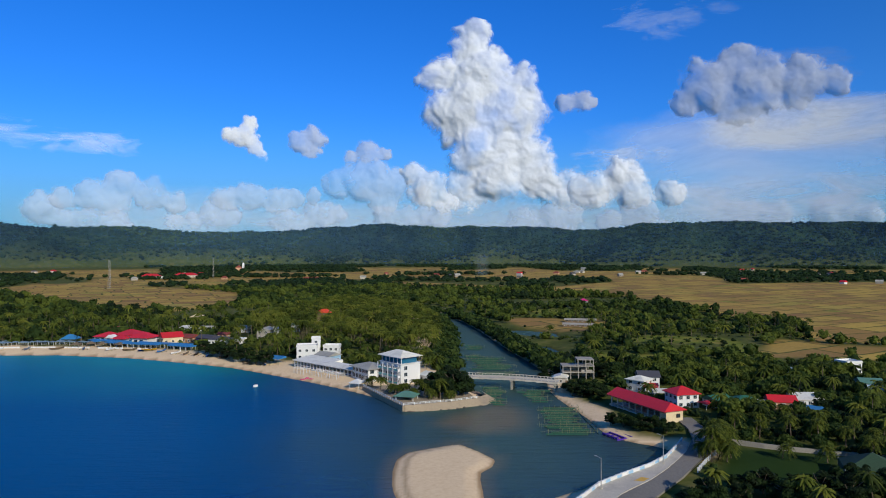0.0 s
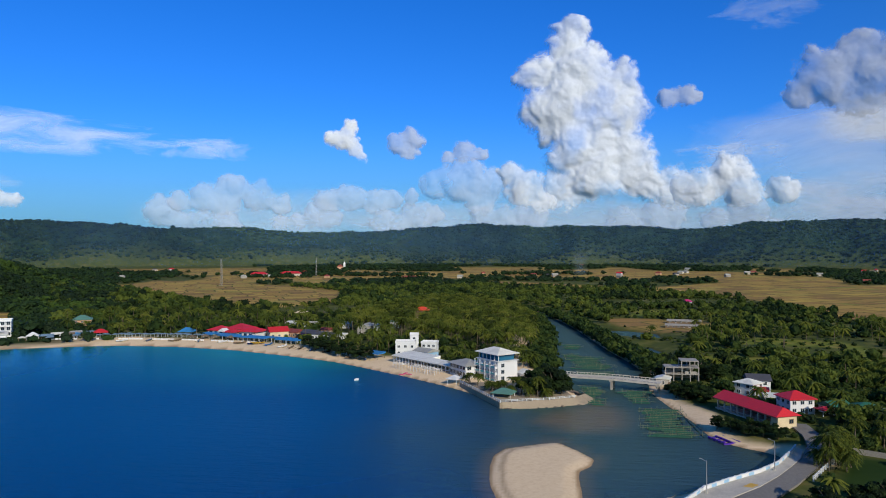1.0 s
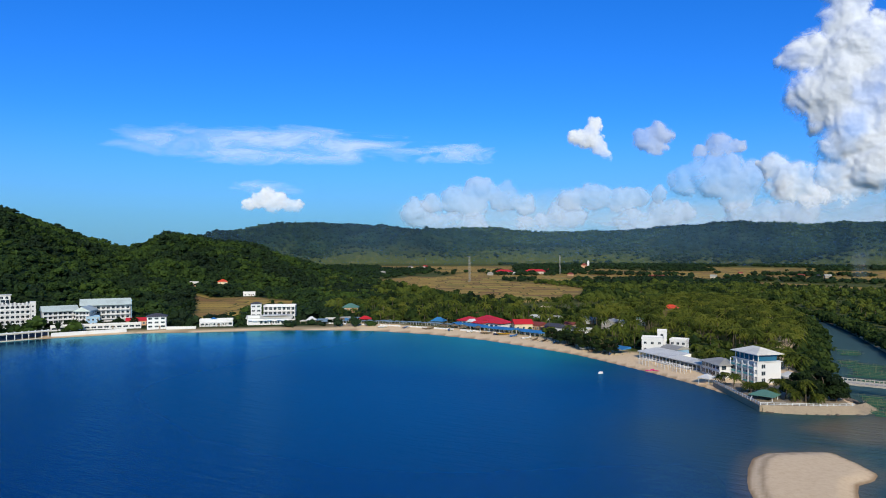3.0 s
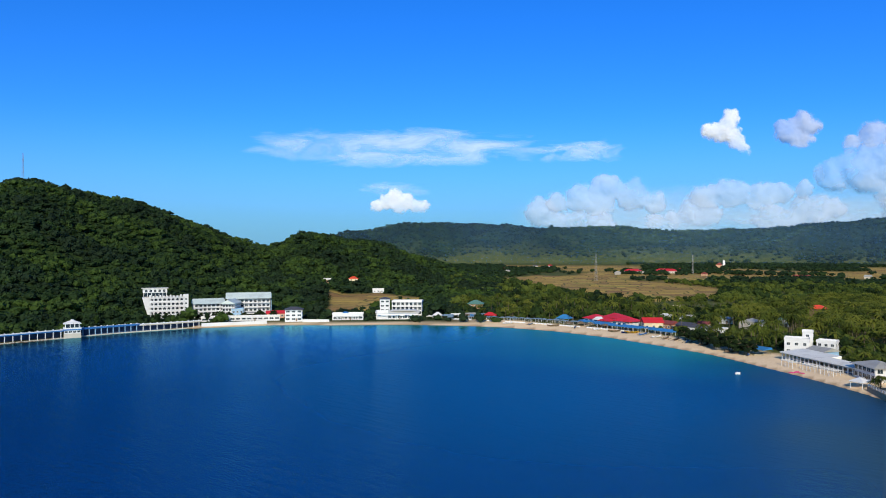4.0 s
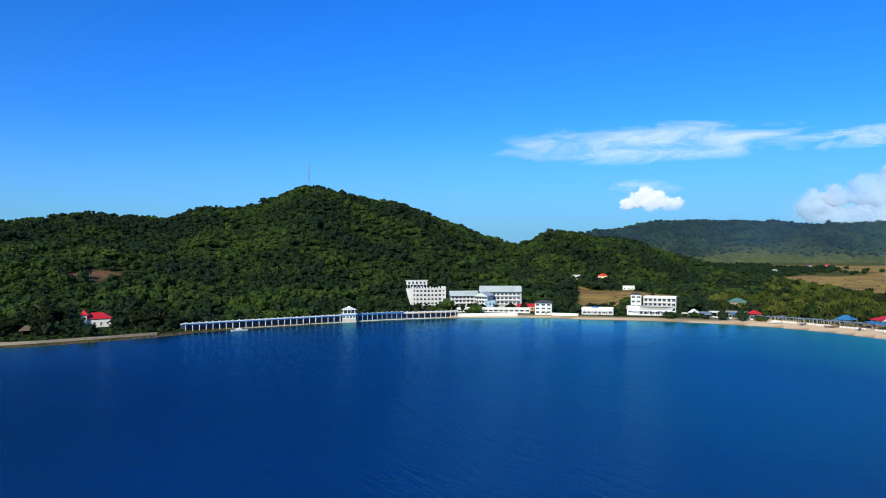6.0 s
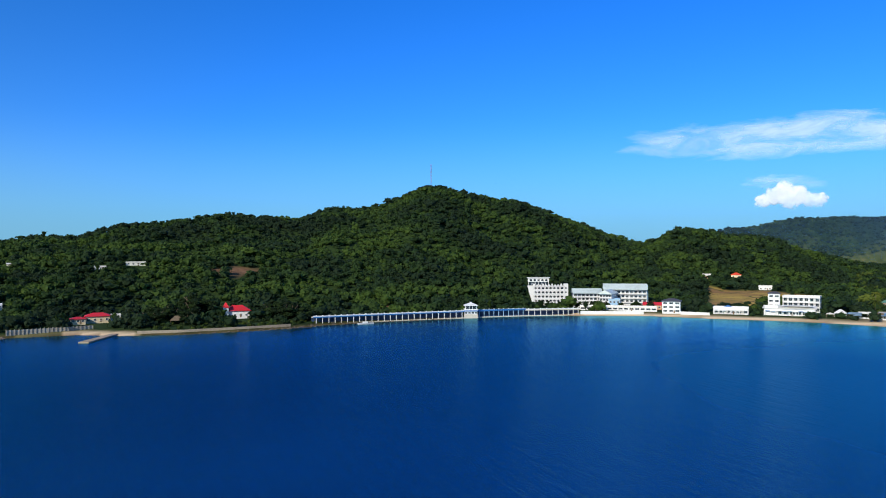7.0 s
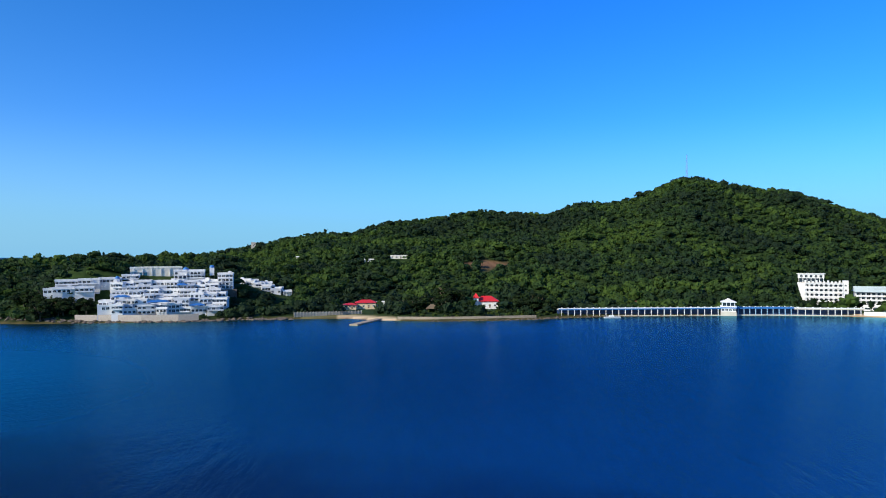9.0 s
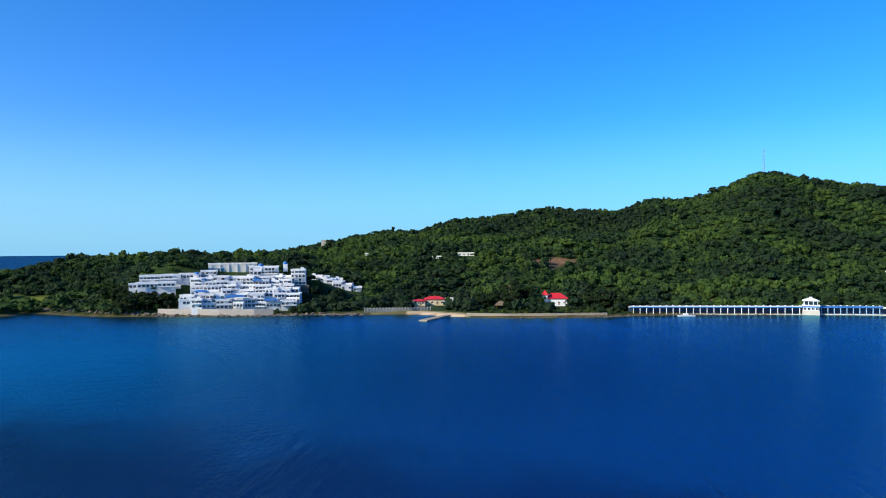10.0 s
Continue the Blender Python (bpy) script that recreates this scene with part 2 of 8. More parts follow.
def polar_grid(fine, coarse, radii, lo=-44.0, hi=128.0):
    az = np.radians(np.concatenate([np.arange(lo, hi, fine), np.arange(hi, lo + 360, coarse)]))
    radii = np.asarray(radii)
    a, r = np.meshgrid(az, radii, indexing="ij")
    x, y = (-np.sin(a) * r).ravel(), (np.cos(a) * r).ravel()
    n, m = len(az), len(radii)
    i, j = np.meshgrid(np.arange(n), np.arange(m - 1), indexing="ij")
    i2 = (i + 1) % n
    quads = np.stack([i * m + j, i * m + j + 1, i2 * m + j + 1, i2 * m + j], -1).reshape(-1, 4)[:, ::-1]
    return x, y, quads


# ---------------------------------------------------------------- ground and water
def ground_material():
    m, n, l, b = material("ground")
    soil = noise_tex(n, l, 0.09, 6)
    grass = ramp(n, l, soil.outputs["Fac"], [(0.3, (0.040, 0.058, 0.014)), (0.55, (0.085, 0.100, 0.024)), (0.75, (0.18, 0.15, 0.055))]).outputs[0]
    # rice fields in parcels, dry gold to brown and green
    tc = n.new("ShaderNodeTexCoord")
    warp = noise_tex(n, l, 0.006, 2)
    bent = n.new("ShaderNodeVectorMath")
    bent.operation = "MULTIPLY_ADD"
    bent.inputs[1].default_value = (46, 46, 0)
    l.new(warp.outputs["Color"], bent.inputs[0])
    l.new(tc.outputs["Object"], bent.inputs[2])
    mp = n.new("ShaderNodeMapping")
    mp.inputs["Rotation"].default_value = (0, 0, -0.42)
    l.new(bent.outputs[0], mp.inputs["Vector"])

    def plots(width, depth, offset):
        t = node(n, "ShaderNodeTexBrick", Scale=1.0, **{"Mortar Size": 1.5, "Mortar Smooth": 0.6, "Bias": 0.0, "Brick Width": width, "Row Height": depth})
        t.offset, t.squash = offset, 0.7
        t.squash_frequency = 3
        t.inputs["Color1"].default_value, t.inputs["Color2"].default_value, t.inputs["Mortar"].default_value = (0, 0, 0, 1), (1, 1, 1, 1), (0.5, 0.5, 0.5, 1)
        l.new(mp.outputs[0], t.inputs["Vector"])
        return t

    one, two = plots(52, 27, 0.37), plots(118, 74, 0.61)
    both_plots = mix(n, l, 0.42, one.outputs["Color"], two.outputs["Color"])
    parcel = ramp(n, l, both_plots, [(0.0, (0.45, 0.30, 0.075)), (0.22, (0.34, 0.20, 0.070)), (0.45, (0.52, 0.36, 0.085)), (0.66, (0.27, 0.155, 0.065)), (0.85, (0.45, 0.335, 0.085)), (1.0, (0.19, 0.22, 0.045))]).outputs[0]
    parcel = mix(n, l, one.outputs["Fac"], parcel, (0.085, 0.095, 0.025))
    blot = noise_tex(n, l, 0.022, 4)
    parcel = mix(n, l, ramp(n, l, blot.outputs["Fac"], [(0.52, (0, 0, 0)), (0.72, (0.6, 0.6, 0.6))]).outputs[0], parcel, (0.20, 0.17, 0.045))
    grain = noise_tex(n, l, 0.5, 4)
    parcel = mix(n, l, 0.5, parcel, ramp(n, l, grain.outputs["Fac"], [(0.3, (0.5, 0.5, 0.5)), (0.7, (1, 1, 1))]).outputs[0], "MULTIPLY")
    col = mix(n, l, attribute(n, "field"), grass, parcel)
    col = mix(n, l, attribute(n, "lawn"), col, mix(n, l, soil.outputs["Fac"], (0.011, 0.034, 0.005), (0.03, 0.058, 0.011)))
    col = mix(n, l, attribute(n, "meadow"), col, ramp(n, l, soil.outputs["Fac"], [(0.3, (0.075, 0.105, 0.016)), (0.5, (0.15, 0.18, 0.026)), (0.72, (0.26, 0.20, 0.055))]).outputs[0])
    sand_n = noise_tex(n, l, 0.8, 7)
    sand = ramp(n, l, sand_n.outputs["Fac"], [(0.3, (0.70, 0.52, 0.33)), (0.5, (0.76, 0.58, 0.38)), (0.72, (0.80, 0.63, 0.43))]).outputs[0]
    col = mix(n, l, attribute(n, "sand"), col, sand)
    # leaf-green floor of the headland woods, darkened for the shade under the trees
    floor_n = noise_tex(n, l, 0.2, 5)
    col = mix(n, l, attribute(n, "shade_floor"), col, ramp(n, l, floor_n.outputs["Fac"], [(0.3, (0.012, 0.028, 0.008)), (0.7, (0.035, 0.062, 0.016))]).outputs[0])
    col = mix(n, l, attribute(n, "earth"), col, ramp(n, l, floor_n.outputs["Fac"], [(0.3, (0.13, 0.065, 0.038)), (0.7, (0.23, 0.13, 0.075))]).outputs[0])
    wet = mix(n, l, attribute(n, "wet"), (1, 1, 1), (0.46, 0.40, 0.34))
    col = mix(n, l, 1.0, col, wet, "MULTIPLY")
    # wooded far slopes, their greens shifted towards blue to imitate haze
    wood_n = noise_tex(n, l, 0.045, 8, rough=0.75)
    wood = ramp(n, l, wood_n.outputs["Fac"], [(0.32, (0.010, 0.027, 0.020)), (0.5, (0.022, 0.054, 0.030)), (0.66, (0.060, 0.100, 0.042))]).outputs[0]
    # broad dark patches stand in for cloud shadows on the range
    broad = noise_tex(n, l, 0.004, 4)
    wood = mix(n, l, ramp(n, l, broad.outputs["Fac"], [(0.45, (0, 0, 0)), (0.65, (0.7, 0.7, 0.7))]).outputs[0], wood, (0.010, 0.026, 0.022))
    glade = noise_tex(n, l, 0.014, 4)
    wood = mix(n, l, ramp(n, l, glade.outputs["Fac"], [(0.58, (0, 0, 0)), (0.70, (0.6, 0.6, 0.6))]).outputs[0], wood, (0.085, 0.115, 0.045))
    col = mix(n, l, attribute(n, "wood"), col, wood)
    l.new(col, b.inputs["Base Color"])
    b.inputs["Roughness"].default_value = 0.95
    b.inputs["Specular IOR Level"].default_value = 0.1
    both = n.new("ShaderNodeMath")
    both.operation = "MULTIPLY"
    l.new(wood_n.outputs["Fac"], both.inputs[0])
    l.new(attribute(n, "wood"), both.inputs[1])
    bump(n, l, b, both.outputs[0], 1.0, 22.0)
    return m


FAR_GROUND = {}


def far_z(x, y):
    """Height of the built ground sheet within the view."""
    az, r = np.degrees(np.arctan2(-x, y)), np.hypot(x, y)
    i = np.clip(np.round((az + 44.0) / 0.24).astype(int), 0, len(FAR_GROUND["z"]) - 1)
    u = np.interp(r, FAR_GROUND["radii"], np.arange(len(FAR_GROUND["radii"])))
    j = np.clip(u.astype(int), 0, len(FAR_GROUND["radii"]) - 2)
    return FAR_GROUND["z"][i, j] * (1 - (u - j)) + FAR_GROUND["z"][i, j + 1] * (u - j)


def build_ground():
    radii = np.concatenate([[0.02, 60], np.geomspace(110, 300, 95), np.geomspace(304, 2260, 120), np.linspace(2275, 3420, 96), np.geomspace(3460, 4950, 12)])
    x, y, quads = polar_grid(0.24, 3.0, radii)
    z = ground_height(x, y)
    d, r = sdf(LAND, x, y), np.hypot(x, y)
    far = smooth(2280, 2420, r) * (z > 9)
    lump = vnoise(x, y, 24, 21, 3) - 0.3
    z = z + far * (lump * 13 + (vnoise(x, y, 90, 22, 2) - 0.5) * 16)
    # keep the skyline of the range to its table, with the unevenness of trees
    columns, deep = len(x) // len(radii), len(radii)
    zz, rr = z.reshape(columns, deep).copy(), r.reshape(columns, deep)
    bearing = np.degrees(np.arctan2(-x, y)).reshape(columns, deep)[:, -1]
    table = np.array(RANGE)
    crest_el = np.interp(bearing, table[:, 0], table[:, 1]) + 0.03
    crest_el = crest_el + 0.22 * (vnoise(bearing + 80, bearing * 0, 2.2, 15, 3) - 0.5) + 0.09 * (vnoise(bearing + 80, bearing * 0, 0.5, 16, 2) - 0.5)
    ramp_up = smooth(2320, 2750, rr)
    for _ in range(3):
        k = np.argmax(np.where(rr > 2500, (zz - 60) / rr, -9), axis=1)
        i = np.arange(columns)
        f = np.clip((60 + np.tan(np.radians(crest_el)) * rr[i, k]) / np.maximum(zz[i, k], 5), 0.3, 2.0)
        zz = np.where((np.abs(bearing) < 44.5)[:, None], zz * (1 + (f[:, None] - 1) * ramp_up), zz)
    z = zz.ravel()
    FAR_GROUND.update(z=zz, radii=radii)
    field = np.zeros_like(x)
    for p in FIELDS:
        field = np.maximum(field, smooth(-6, 6, sdf(p, x, y) + (vnoise(x, y, 60, 31, 2) - 0.5) * 20))
    field = np.maximum(field, smooth(0.50, 0.56, vnoise(x, y * 0.6, 240, 41, 3)) * smooth(950, 1150, r) * (1 - smooth(2200, 2330, r)))
    field = field * (1 - smooth(2000, 2180, r))
    wide = 8 + 15 * smooth(-440, -380, x) * (x < 30) - 3 * ((x > 60) & (x < 130) & (y > 215))
    beach = 1 - smooth(wide, wide + 7, d + (vnoise(x, y, 14, 51, 3) - 0.5) * 12)
    lawn = np.zeros_like(x)
    for p in LAWNS:
        lawn = np.maximum(lawn, smooth(-2, 3, sdf(p, x, y)))
    meadow = np.zeros_like(x)
    for p in MEADOWS:
        meadow = np.maximum(meadow, smooth(-3, 4, sdf(p, x, y) + (vnoise(x, y, 16, 36, 3) - 0.5) * 10))
    beach = beach * np.where(x < -440, np.where((y > -20) & (y < 20), 0.9, 0.15), 1.0)
    wet_rock = (x < -440) & ((y < -45) | (y > 22))
    beach = np.maximum(beach, sdf(SANDBAR, x, y) > -14)
    wet = 1 - smooth(0.05, 0.28, z + (vnoise(x, y, 12, 61, 3) - 0.5) * 0.2)
    wet = np.where(wet_rock, np.maximum(wet, 0.85 * (1 - smooth(3, 12, d))), wet)
    bar = sdf(SANDBAR, x, y)
    wet = np.maximum(wet, 0.6 * np.exp(-((bar - 3.6 + (vnoise(x, y, 8, 63, 2) - 0.5) * 2) / 0.8) ** 2) * (1 - smooth(12, 22, x)))
    az = np.degrees(np.arctan2(-x, y))
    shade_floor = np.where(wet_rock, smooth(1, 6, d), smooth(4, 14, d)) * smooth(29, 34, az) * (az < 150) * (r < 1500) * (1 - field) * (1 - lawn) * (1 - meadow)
    earth = np.zeros_like(x)
    for cx, cy, cr in EARTH:
        earth = np.maximum(earth, smooth(-4, 4, cr - np.hypot(x - cx, y - cy) + (vnoise(x, y, 10, 14, 3) - 0.5) * 12))
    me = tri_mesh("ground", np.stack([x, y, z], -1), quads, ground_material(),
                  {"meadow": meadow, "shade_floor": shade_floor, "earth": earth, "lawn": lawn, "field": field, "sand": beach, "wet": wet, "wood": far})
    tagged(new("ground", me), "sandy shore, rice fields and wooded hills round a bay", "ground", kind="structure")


def water_material():
    m, n, l, b = material("sea_water")
    deep_n = noise_tex(n, l, 0.02, 3)
    deep = ramp(n, l, deep_n.outputs["Fac"], [(0.35, (0.0002, 0.0046, 0.036)), (0.65, (0.0003, 0.0076, 0.052))]).outputs[0]
    col = mix(n, l, attribute(n, "azure"), deep, (0.001, 0.108, 0.290))
    col = mix(n, l, attribute(n, "shallow"), col, (0.012, 0.25, 0.28))
    hill_reflection_n = noise_tex(n, l, 0.05, 4)
    hill_reflection = n.new("ShaderNodeMath")
    hill_reflection.operation = "MULTIPLY"
    l.new(attribute(n, "hill_reflection"), hill_reflection.inputs[0])
    l.new(ramp(n, l, hill_reflection_n.outputs["Fac"], [(0.35, (0.55, 0.55, 0.55)), (0.6, (1, 1, 1))]).outputs[0], hill_reflection.inputs[1])
    col = mix(n, l, hill_reflection.outputs[0], col, (0.003, 0.016, 0.016))       # dark green painted in for the hill's reflection
    col = mix(n, l, attribute(n, "murk"), col, (0.046, 0.082, 0.084))
    col = mix(n, l, attribute(n, "flat"), col, (0.21, 0.15, 0.088))
    col = mix(n, l, attribute(n, "reef"), col, (0.0015, 0.002, 0.006))
    tc = n.new("ShaderNodeTexCoord")

    def swell(turn, long, scale):
        mp = n.new("ShaderNodeMapping")
        mp.vector_type = "TEXTURE"
        mp.inputs["Rotation"].default_value = (0, 0, radians(turn))
        mp.inputs["Scale"].default_value = (long, 1.0, 1.0)
        l.new(tc.outputs["Object"], mp.inputs["Vector"])
        t = node(n, "ShaderNodeTexNoise", Scale=scale, Detail=5.0, Roughness=0.6)
        l.new(mp.outputs[0], t.inputs["Vector"])
        return t.outputs["Fac"]

    waves = mix(n, l, attribute(n, "lee"), swell(-4, 5.0, 0.40), swell(119, 9.0, 0.27))
    ripple = swell(50, 2.2, 1.1)
    w = mix(n, l, 0.18, waves, ripple)
    bp = node(n, "ShaderNodeBump", Strength=1.0, Distance=1.0)
    steep = n.new("ShaderNodeMapRange")
    steep.inputs["To Min"].default_value, steep.inputs["To Max"].default_value = 1.0, 3.4
    l.new(attribute(n, "lee"), steep.inputs["Value"])
    calmer = n.new("ShaderNodeMapRange")
    calmer.inputs["To Min"].default_value, calmer.inputs["To Max"].default_value = 1.0, 0.16
    l.new(attribute(n, "calm"), calmer.inputs["Value"])
    slope = n.new("ShaderNodeMath")
    slope.operation = "MULTIPLY"
    l.new(steep.outputs[0], slope.inputs[0])
    l.new(calmer.outputs[0], slope.inputs[1])
    l.new(slope.outputs[0], bp.inputs["Distance"])
    l.new(w, bp.inputs["Height"])
    body = n.new("ShaderNodeBsdfDiffuse")
    l.new(col, body.inputs["Color"])
    gloss = n.new("ShaderNodeBsdfGlossy")
    l.new(mix(n, l, attribute(n, "reef"), mix(n, l, attribute(n, "murk"), (0.19, 0.53, 0.72), (0.32, 0.56, 0.44)), (0.13, 0.17, 0.28)), gloss.inputs["Color"])
    gloss.inputs["Roughness"].default_value = 0.15
    fr = n.new("ShaderNodeFresnel")
    fr.inputs["IOR"].default_value = 1.33
    for s in (body, gloss, fr):
        l.new(bp.outputs[0], s.inputs["Normal"])
    less = n.new("ShaderNodeMath")
    less.operation = "MULTIPLY"
    mirror = n.new("ShaderNodeMapRange")
    mirror.inputs["To Min"].default_value, mirror.inputs["To Max"].default_value = 0.30, 0.62
    l.new(attribute(n, "calm"), mirror.inputs["Value"])
    l.new(mirror.outputs[0], less.inputs[1])
    l.new(fr.outputs[0], less.inputs[0])
    sm = n.new("ShaderNodeMixShader")
    l.new(less.outputs[0], sm.inputs[0])
    l.new(body.outputs[0], sm.inputs[1])
    l.new(gloss.outputs[0], sm.inputs[2])
    l.new(sm.outputs[0], n["Material Output"].inputs["Surface"])
    return m


def build_water():
    x, y, quads = polar_grid(0.6, 4.0, np.concatenate([[0.02, 40, 80], np.geomspace(105, 4950, 105)]))
    d = -sdf(LAND, x, y)
    d = np.minimum(d, -sdf(SANDBAR, x, y))
    beachy = smooth(-470, -390, x) * smooth(290, 350, y) * (1 - smooth(-120, -40, x))
    shallow = np.exp(-np.maximum(d, 0) / 65.0) * (0.03 + 0.97 * beachy) * (vnoise(x, y, 40, 71, 3) * 0.5 + 0.75)
    shallow = np.clip(shallow * 1.15, 0, 1)
    azure = 0.66 * np.exp(-((x + 235) / 200) ** 2 - ((y - 345) / 190) ** 2) + 1.0 * np.exp(-((x + 300) / 190) ** 2 - ((y + 175) / 125) ** 2)
    azure = azure + 0.42 * np.exp(-((x + 90) / 115) ** 2 - ((y - 250) / 120) ** 2)
    far = np.degrees(np.arctan2(-x, y))
    lift = np.maximum(0, np.hypot(x, y) - 2600) * 0.0098 * smooth(96, 104, far) * (far < 170)
    murk = smooth(-70, 25, x + (vnoise(x, y, 60, 81, 3) - 0.5) * 60) * smooth(90, 230, y)
    flat = smooth(-9, 6, sdf(FLAT, x, y) + (vnoise(x, y, 12, 66, 3) - 0.5) * 8) * 0.85
    flat = np.maximum(flat, smooth(-6, 0, sdf(SANDBAR, x, y)) * 0.5)
    reef = smooth(-22, 20, sdf(REEF, x, y) + (vnoise(x, y, 22, 91, 4) - 0.5) * 34) * 0.62
    # mask of the painted hill reflection, fading away from the wooded shore
    hill_reflection = np.exp(-np.maximum(d, 0) / 38.0) * (1 - smooth(-440, -380, x))
    calm = np.exp(-(np.maximum(d, 0) / 150.0) ** 2) * (1 - smooth(-300, -150, x))
    azure = azure * (1 - 0.9 * hill_reflection)
    me = tri_mesh("sea_water", np.stack([x, y, lift], -1), quads, water_material(),
                  {"calm": calm, "hill_reflection": hill_reflection, "lee": smooth(-110, -330, x + 0.9 * y), "azure": azure, "shallow": shallow, "murk": murk, "flat": flat, "reef": reef})
    tagged(new("water", me), "calm deep blue sea turning teal and brown towards the shore", "sea", kind="structure")


build_ground()
build_water()

# ---------------------------------------------------------------- woods
CLEAR = [(-681, 109, 12), (-690, 121, 11), (-684, 132, 9), (-668, 116, 9), (-655, 112, 8)]      # (x, y, radius) kept free of trees


def foliage(name, dark, mid, light):
    m, n, l, b = material(name)
    tint = attribute(n, "tint")
    isl = n.new("ShaderNodeNewGeometry")
    add = n.new("ShaderNodeMath")
    add.operation = "MULTIPLY_ADD"
    l.new(isl.outputs["Random Per Island"], add.inputs[0])
    add.inputs[1].default_value = 0.12
    l.new(tint, add.inputs[2])
    grain = noise_tex(n, l, 0.8, 4)
    g2 = n.new("ShaderNodeMath")
    g2.operation = "MULTIPLY_ADD"
    l.new(grain.outputs["Fac"], g2.inputs[0])
    g2.inputs[1].default_value = 0.5
    l.new(add.outputs[0], g2.inputs[2])
    c = ramp(n, l, g2.outputs[0], [(0.28, dark), (0.50, mid), (0.82, light)])
    half = n.new("ShaderNodeMath")
    half.operation = "MULTIPLY"
    half.inputs[1].default_value = 0.62
    l.new(g2.outputs[0], half.inputs[0])
    l.new(half.outputs[0], c.inputs["Fac"])
    l.new(c.outputs[0], b.inputs["Base Color"])
    b.inputs["Roughness"].default_value = 0.75
    b.inputs["Specular IOR Level"].default_value = 0.2
    bump(n, l, b, grain.outputs["Fac"], 0.5, 0.6)
    through_leaf = n.new("ShaderNodeBsdfTranslucent")      # light that passes through the leaves
    l.new(c.outputs[0], through_leaf.inputs["Color"])
    both = n.new("ShaderNodeMixShader")
    both.inputs[0].default_value = 0.45
    l.new(b.outputs[0], both.inputs[1])
    l.new(through_leaf.outputs[0], both.inputs[2])
    l.new(both.outputs[0], n["Material Output"].inputs["Surface"])
    return m


# LEAF: dark tones lifted and made bluer to put haze into the colour
LEAF = foliage("leaves", (0.021, 0.043, 0.021), (0.028, 0.062, 0.021), (0.068, 0.124, 0.024))
FROND = foliage("palm_fronds", (0.028, 0.047, 0.009), (0.095, 0.130, 0.018), (0.25, 0.26, 0.040))
# range leaves carry distance haze as extra blue in their colour
RANGE_LEAF = foliage("hazed_far_leaves", (0.010, 0.026, 0.024), (0.024, 0.058, 0.034), (0.085, 0.145, 0.058))
LOW_LEAF = foliage("lowland_leaves", (0.014, 0.030, 0.012), (0.036, 0.070, 0.016), (0.125, 0.165, 0.028))
BARK = surface("bark", (0.16, 0.125, 0.09), 0.9, 0.35, 1.5)
rng = np.random.default_rng(7)


def ico(sub):
    bm = bmesh.new()
    bmesh.ops.create_icosphere(bm, subdivisions=sub, radius=1.0)
    v = np.array([q.co[:] for q in bm.verts])
    f = np.array([[q.index for q in p.verts] for p in bm.faces])
    bm.free()
    return v, f


def crown_template(sub, leaves, seed, core=0.56, spray=(0.17, 0.34)):
    """A crown of unit radius: a lumpy dark core under leaf sprays that make its uneven outline."""
    g = np.random.default_rng(seed)
    v, f = ico(sub)
    lobes = g.normal(size=(6, 3))
    lobes[:, 2] = np.abs(lobes[:, 2]) * 0.8
    lobes /= np.linalg.norm(lobes, axis=1, keepdims=True)
    bulge = np.max(np.clip(v @ lobes.T, 0, 1) ** 4, axis=1)
    v = v * (core + 0.26 * bulge + g.uniform(-0.07, 0.07, len(v)))[:, None]
    v[:, 2] = v[:, 2] * 0.85
    vs, fs = [v], [f]
    base = len(v)
    p = g.normal(size=(leaves, 3))
    p /= np.linalg.norm(p, axis=1, keepdims=True)
    p[:, 2] = np.abs(p[:, 2]) * 1.15 - 0.28
    rad = core + 0.10 + 0.36 * np.max(np.clip(p @ lobes.T, 0, 1) ** 4, axis=1) + g.uniform(-0.08, 0.12, leaves)
    for q, r in zip(p, rad):
        c = q * r * (1, 1, 0.88)
        out = q / np.linalg.norm(q) + g.normal(size=3) * 0.55
        out /= np.linalg.norm(out)
        u = np.cross(out, g.normal(size=3))
        u /= np.linalg.norm(u) + 1e-6
        w = np.cross(out, u)
        s, k = g.uniform(*spray), g.uniform(0.5, 0.9)
        vs.append(np.array([c - u * s, c + w * s * k - out * s * 0.3, c + u * s * g.uniform(0.6, 1.0), c - w * s * k + out * s * 0.15]))
        fs.append(np.array([[0, 1, 2], [0, 2, 3]]) + base)
        base += 4
    return np.concatenate(vs), np.concatenate(fs)


def bamboo_template(stems, seed):
    """A clump of arching canes with leafy tips, of unit height."""
    g = np.random.default_rng(seed)
    vs, fs, base = [], [], 0
    for k in range(stems):
        a, lean, top = g.uniform(0, 2 * np.pi), g.uniform(0.05, 0.75), g.uniform(0.55, 1.0)
        out = np.array([np.cos(a), np.sin(a), 0])
        side = np.array([-np.sin(a), np.cos(a), 0])
        p = [out * lean * u ** 2 + np.array([0, 0, top * (u - 0.25 * lean * u ** 3)]) for u in (0.15, 0.5, 0.8, 1.0)]
        w = g.uniform(0.07, 0.15)
        vs.append(np.array([p[0], p[1] - side * w, p[1] + side * w, p[2] - side * w, p[2] + side * w, p[3] + out * 0.12]))
        fs.append(np.array([[0, 2, 1], [1, 2, 4], [1, 4, 3], [3, 4, 5]]) + base)
        base += 6
    return np.concatenate(vs), np.concatenate(fs)


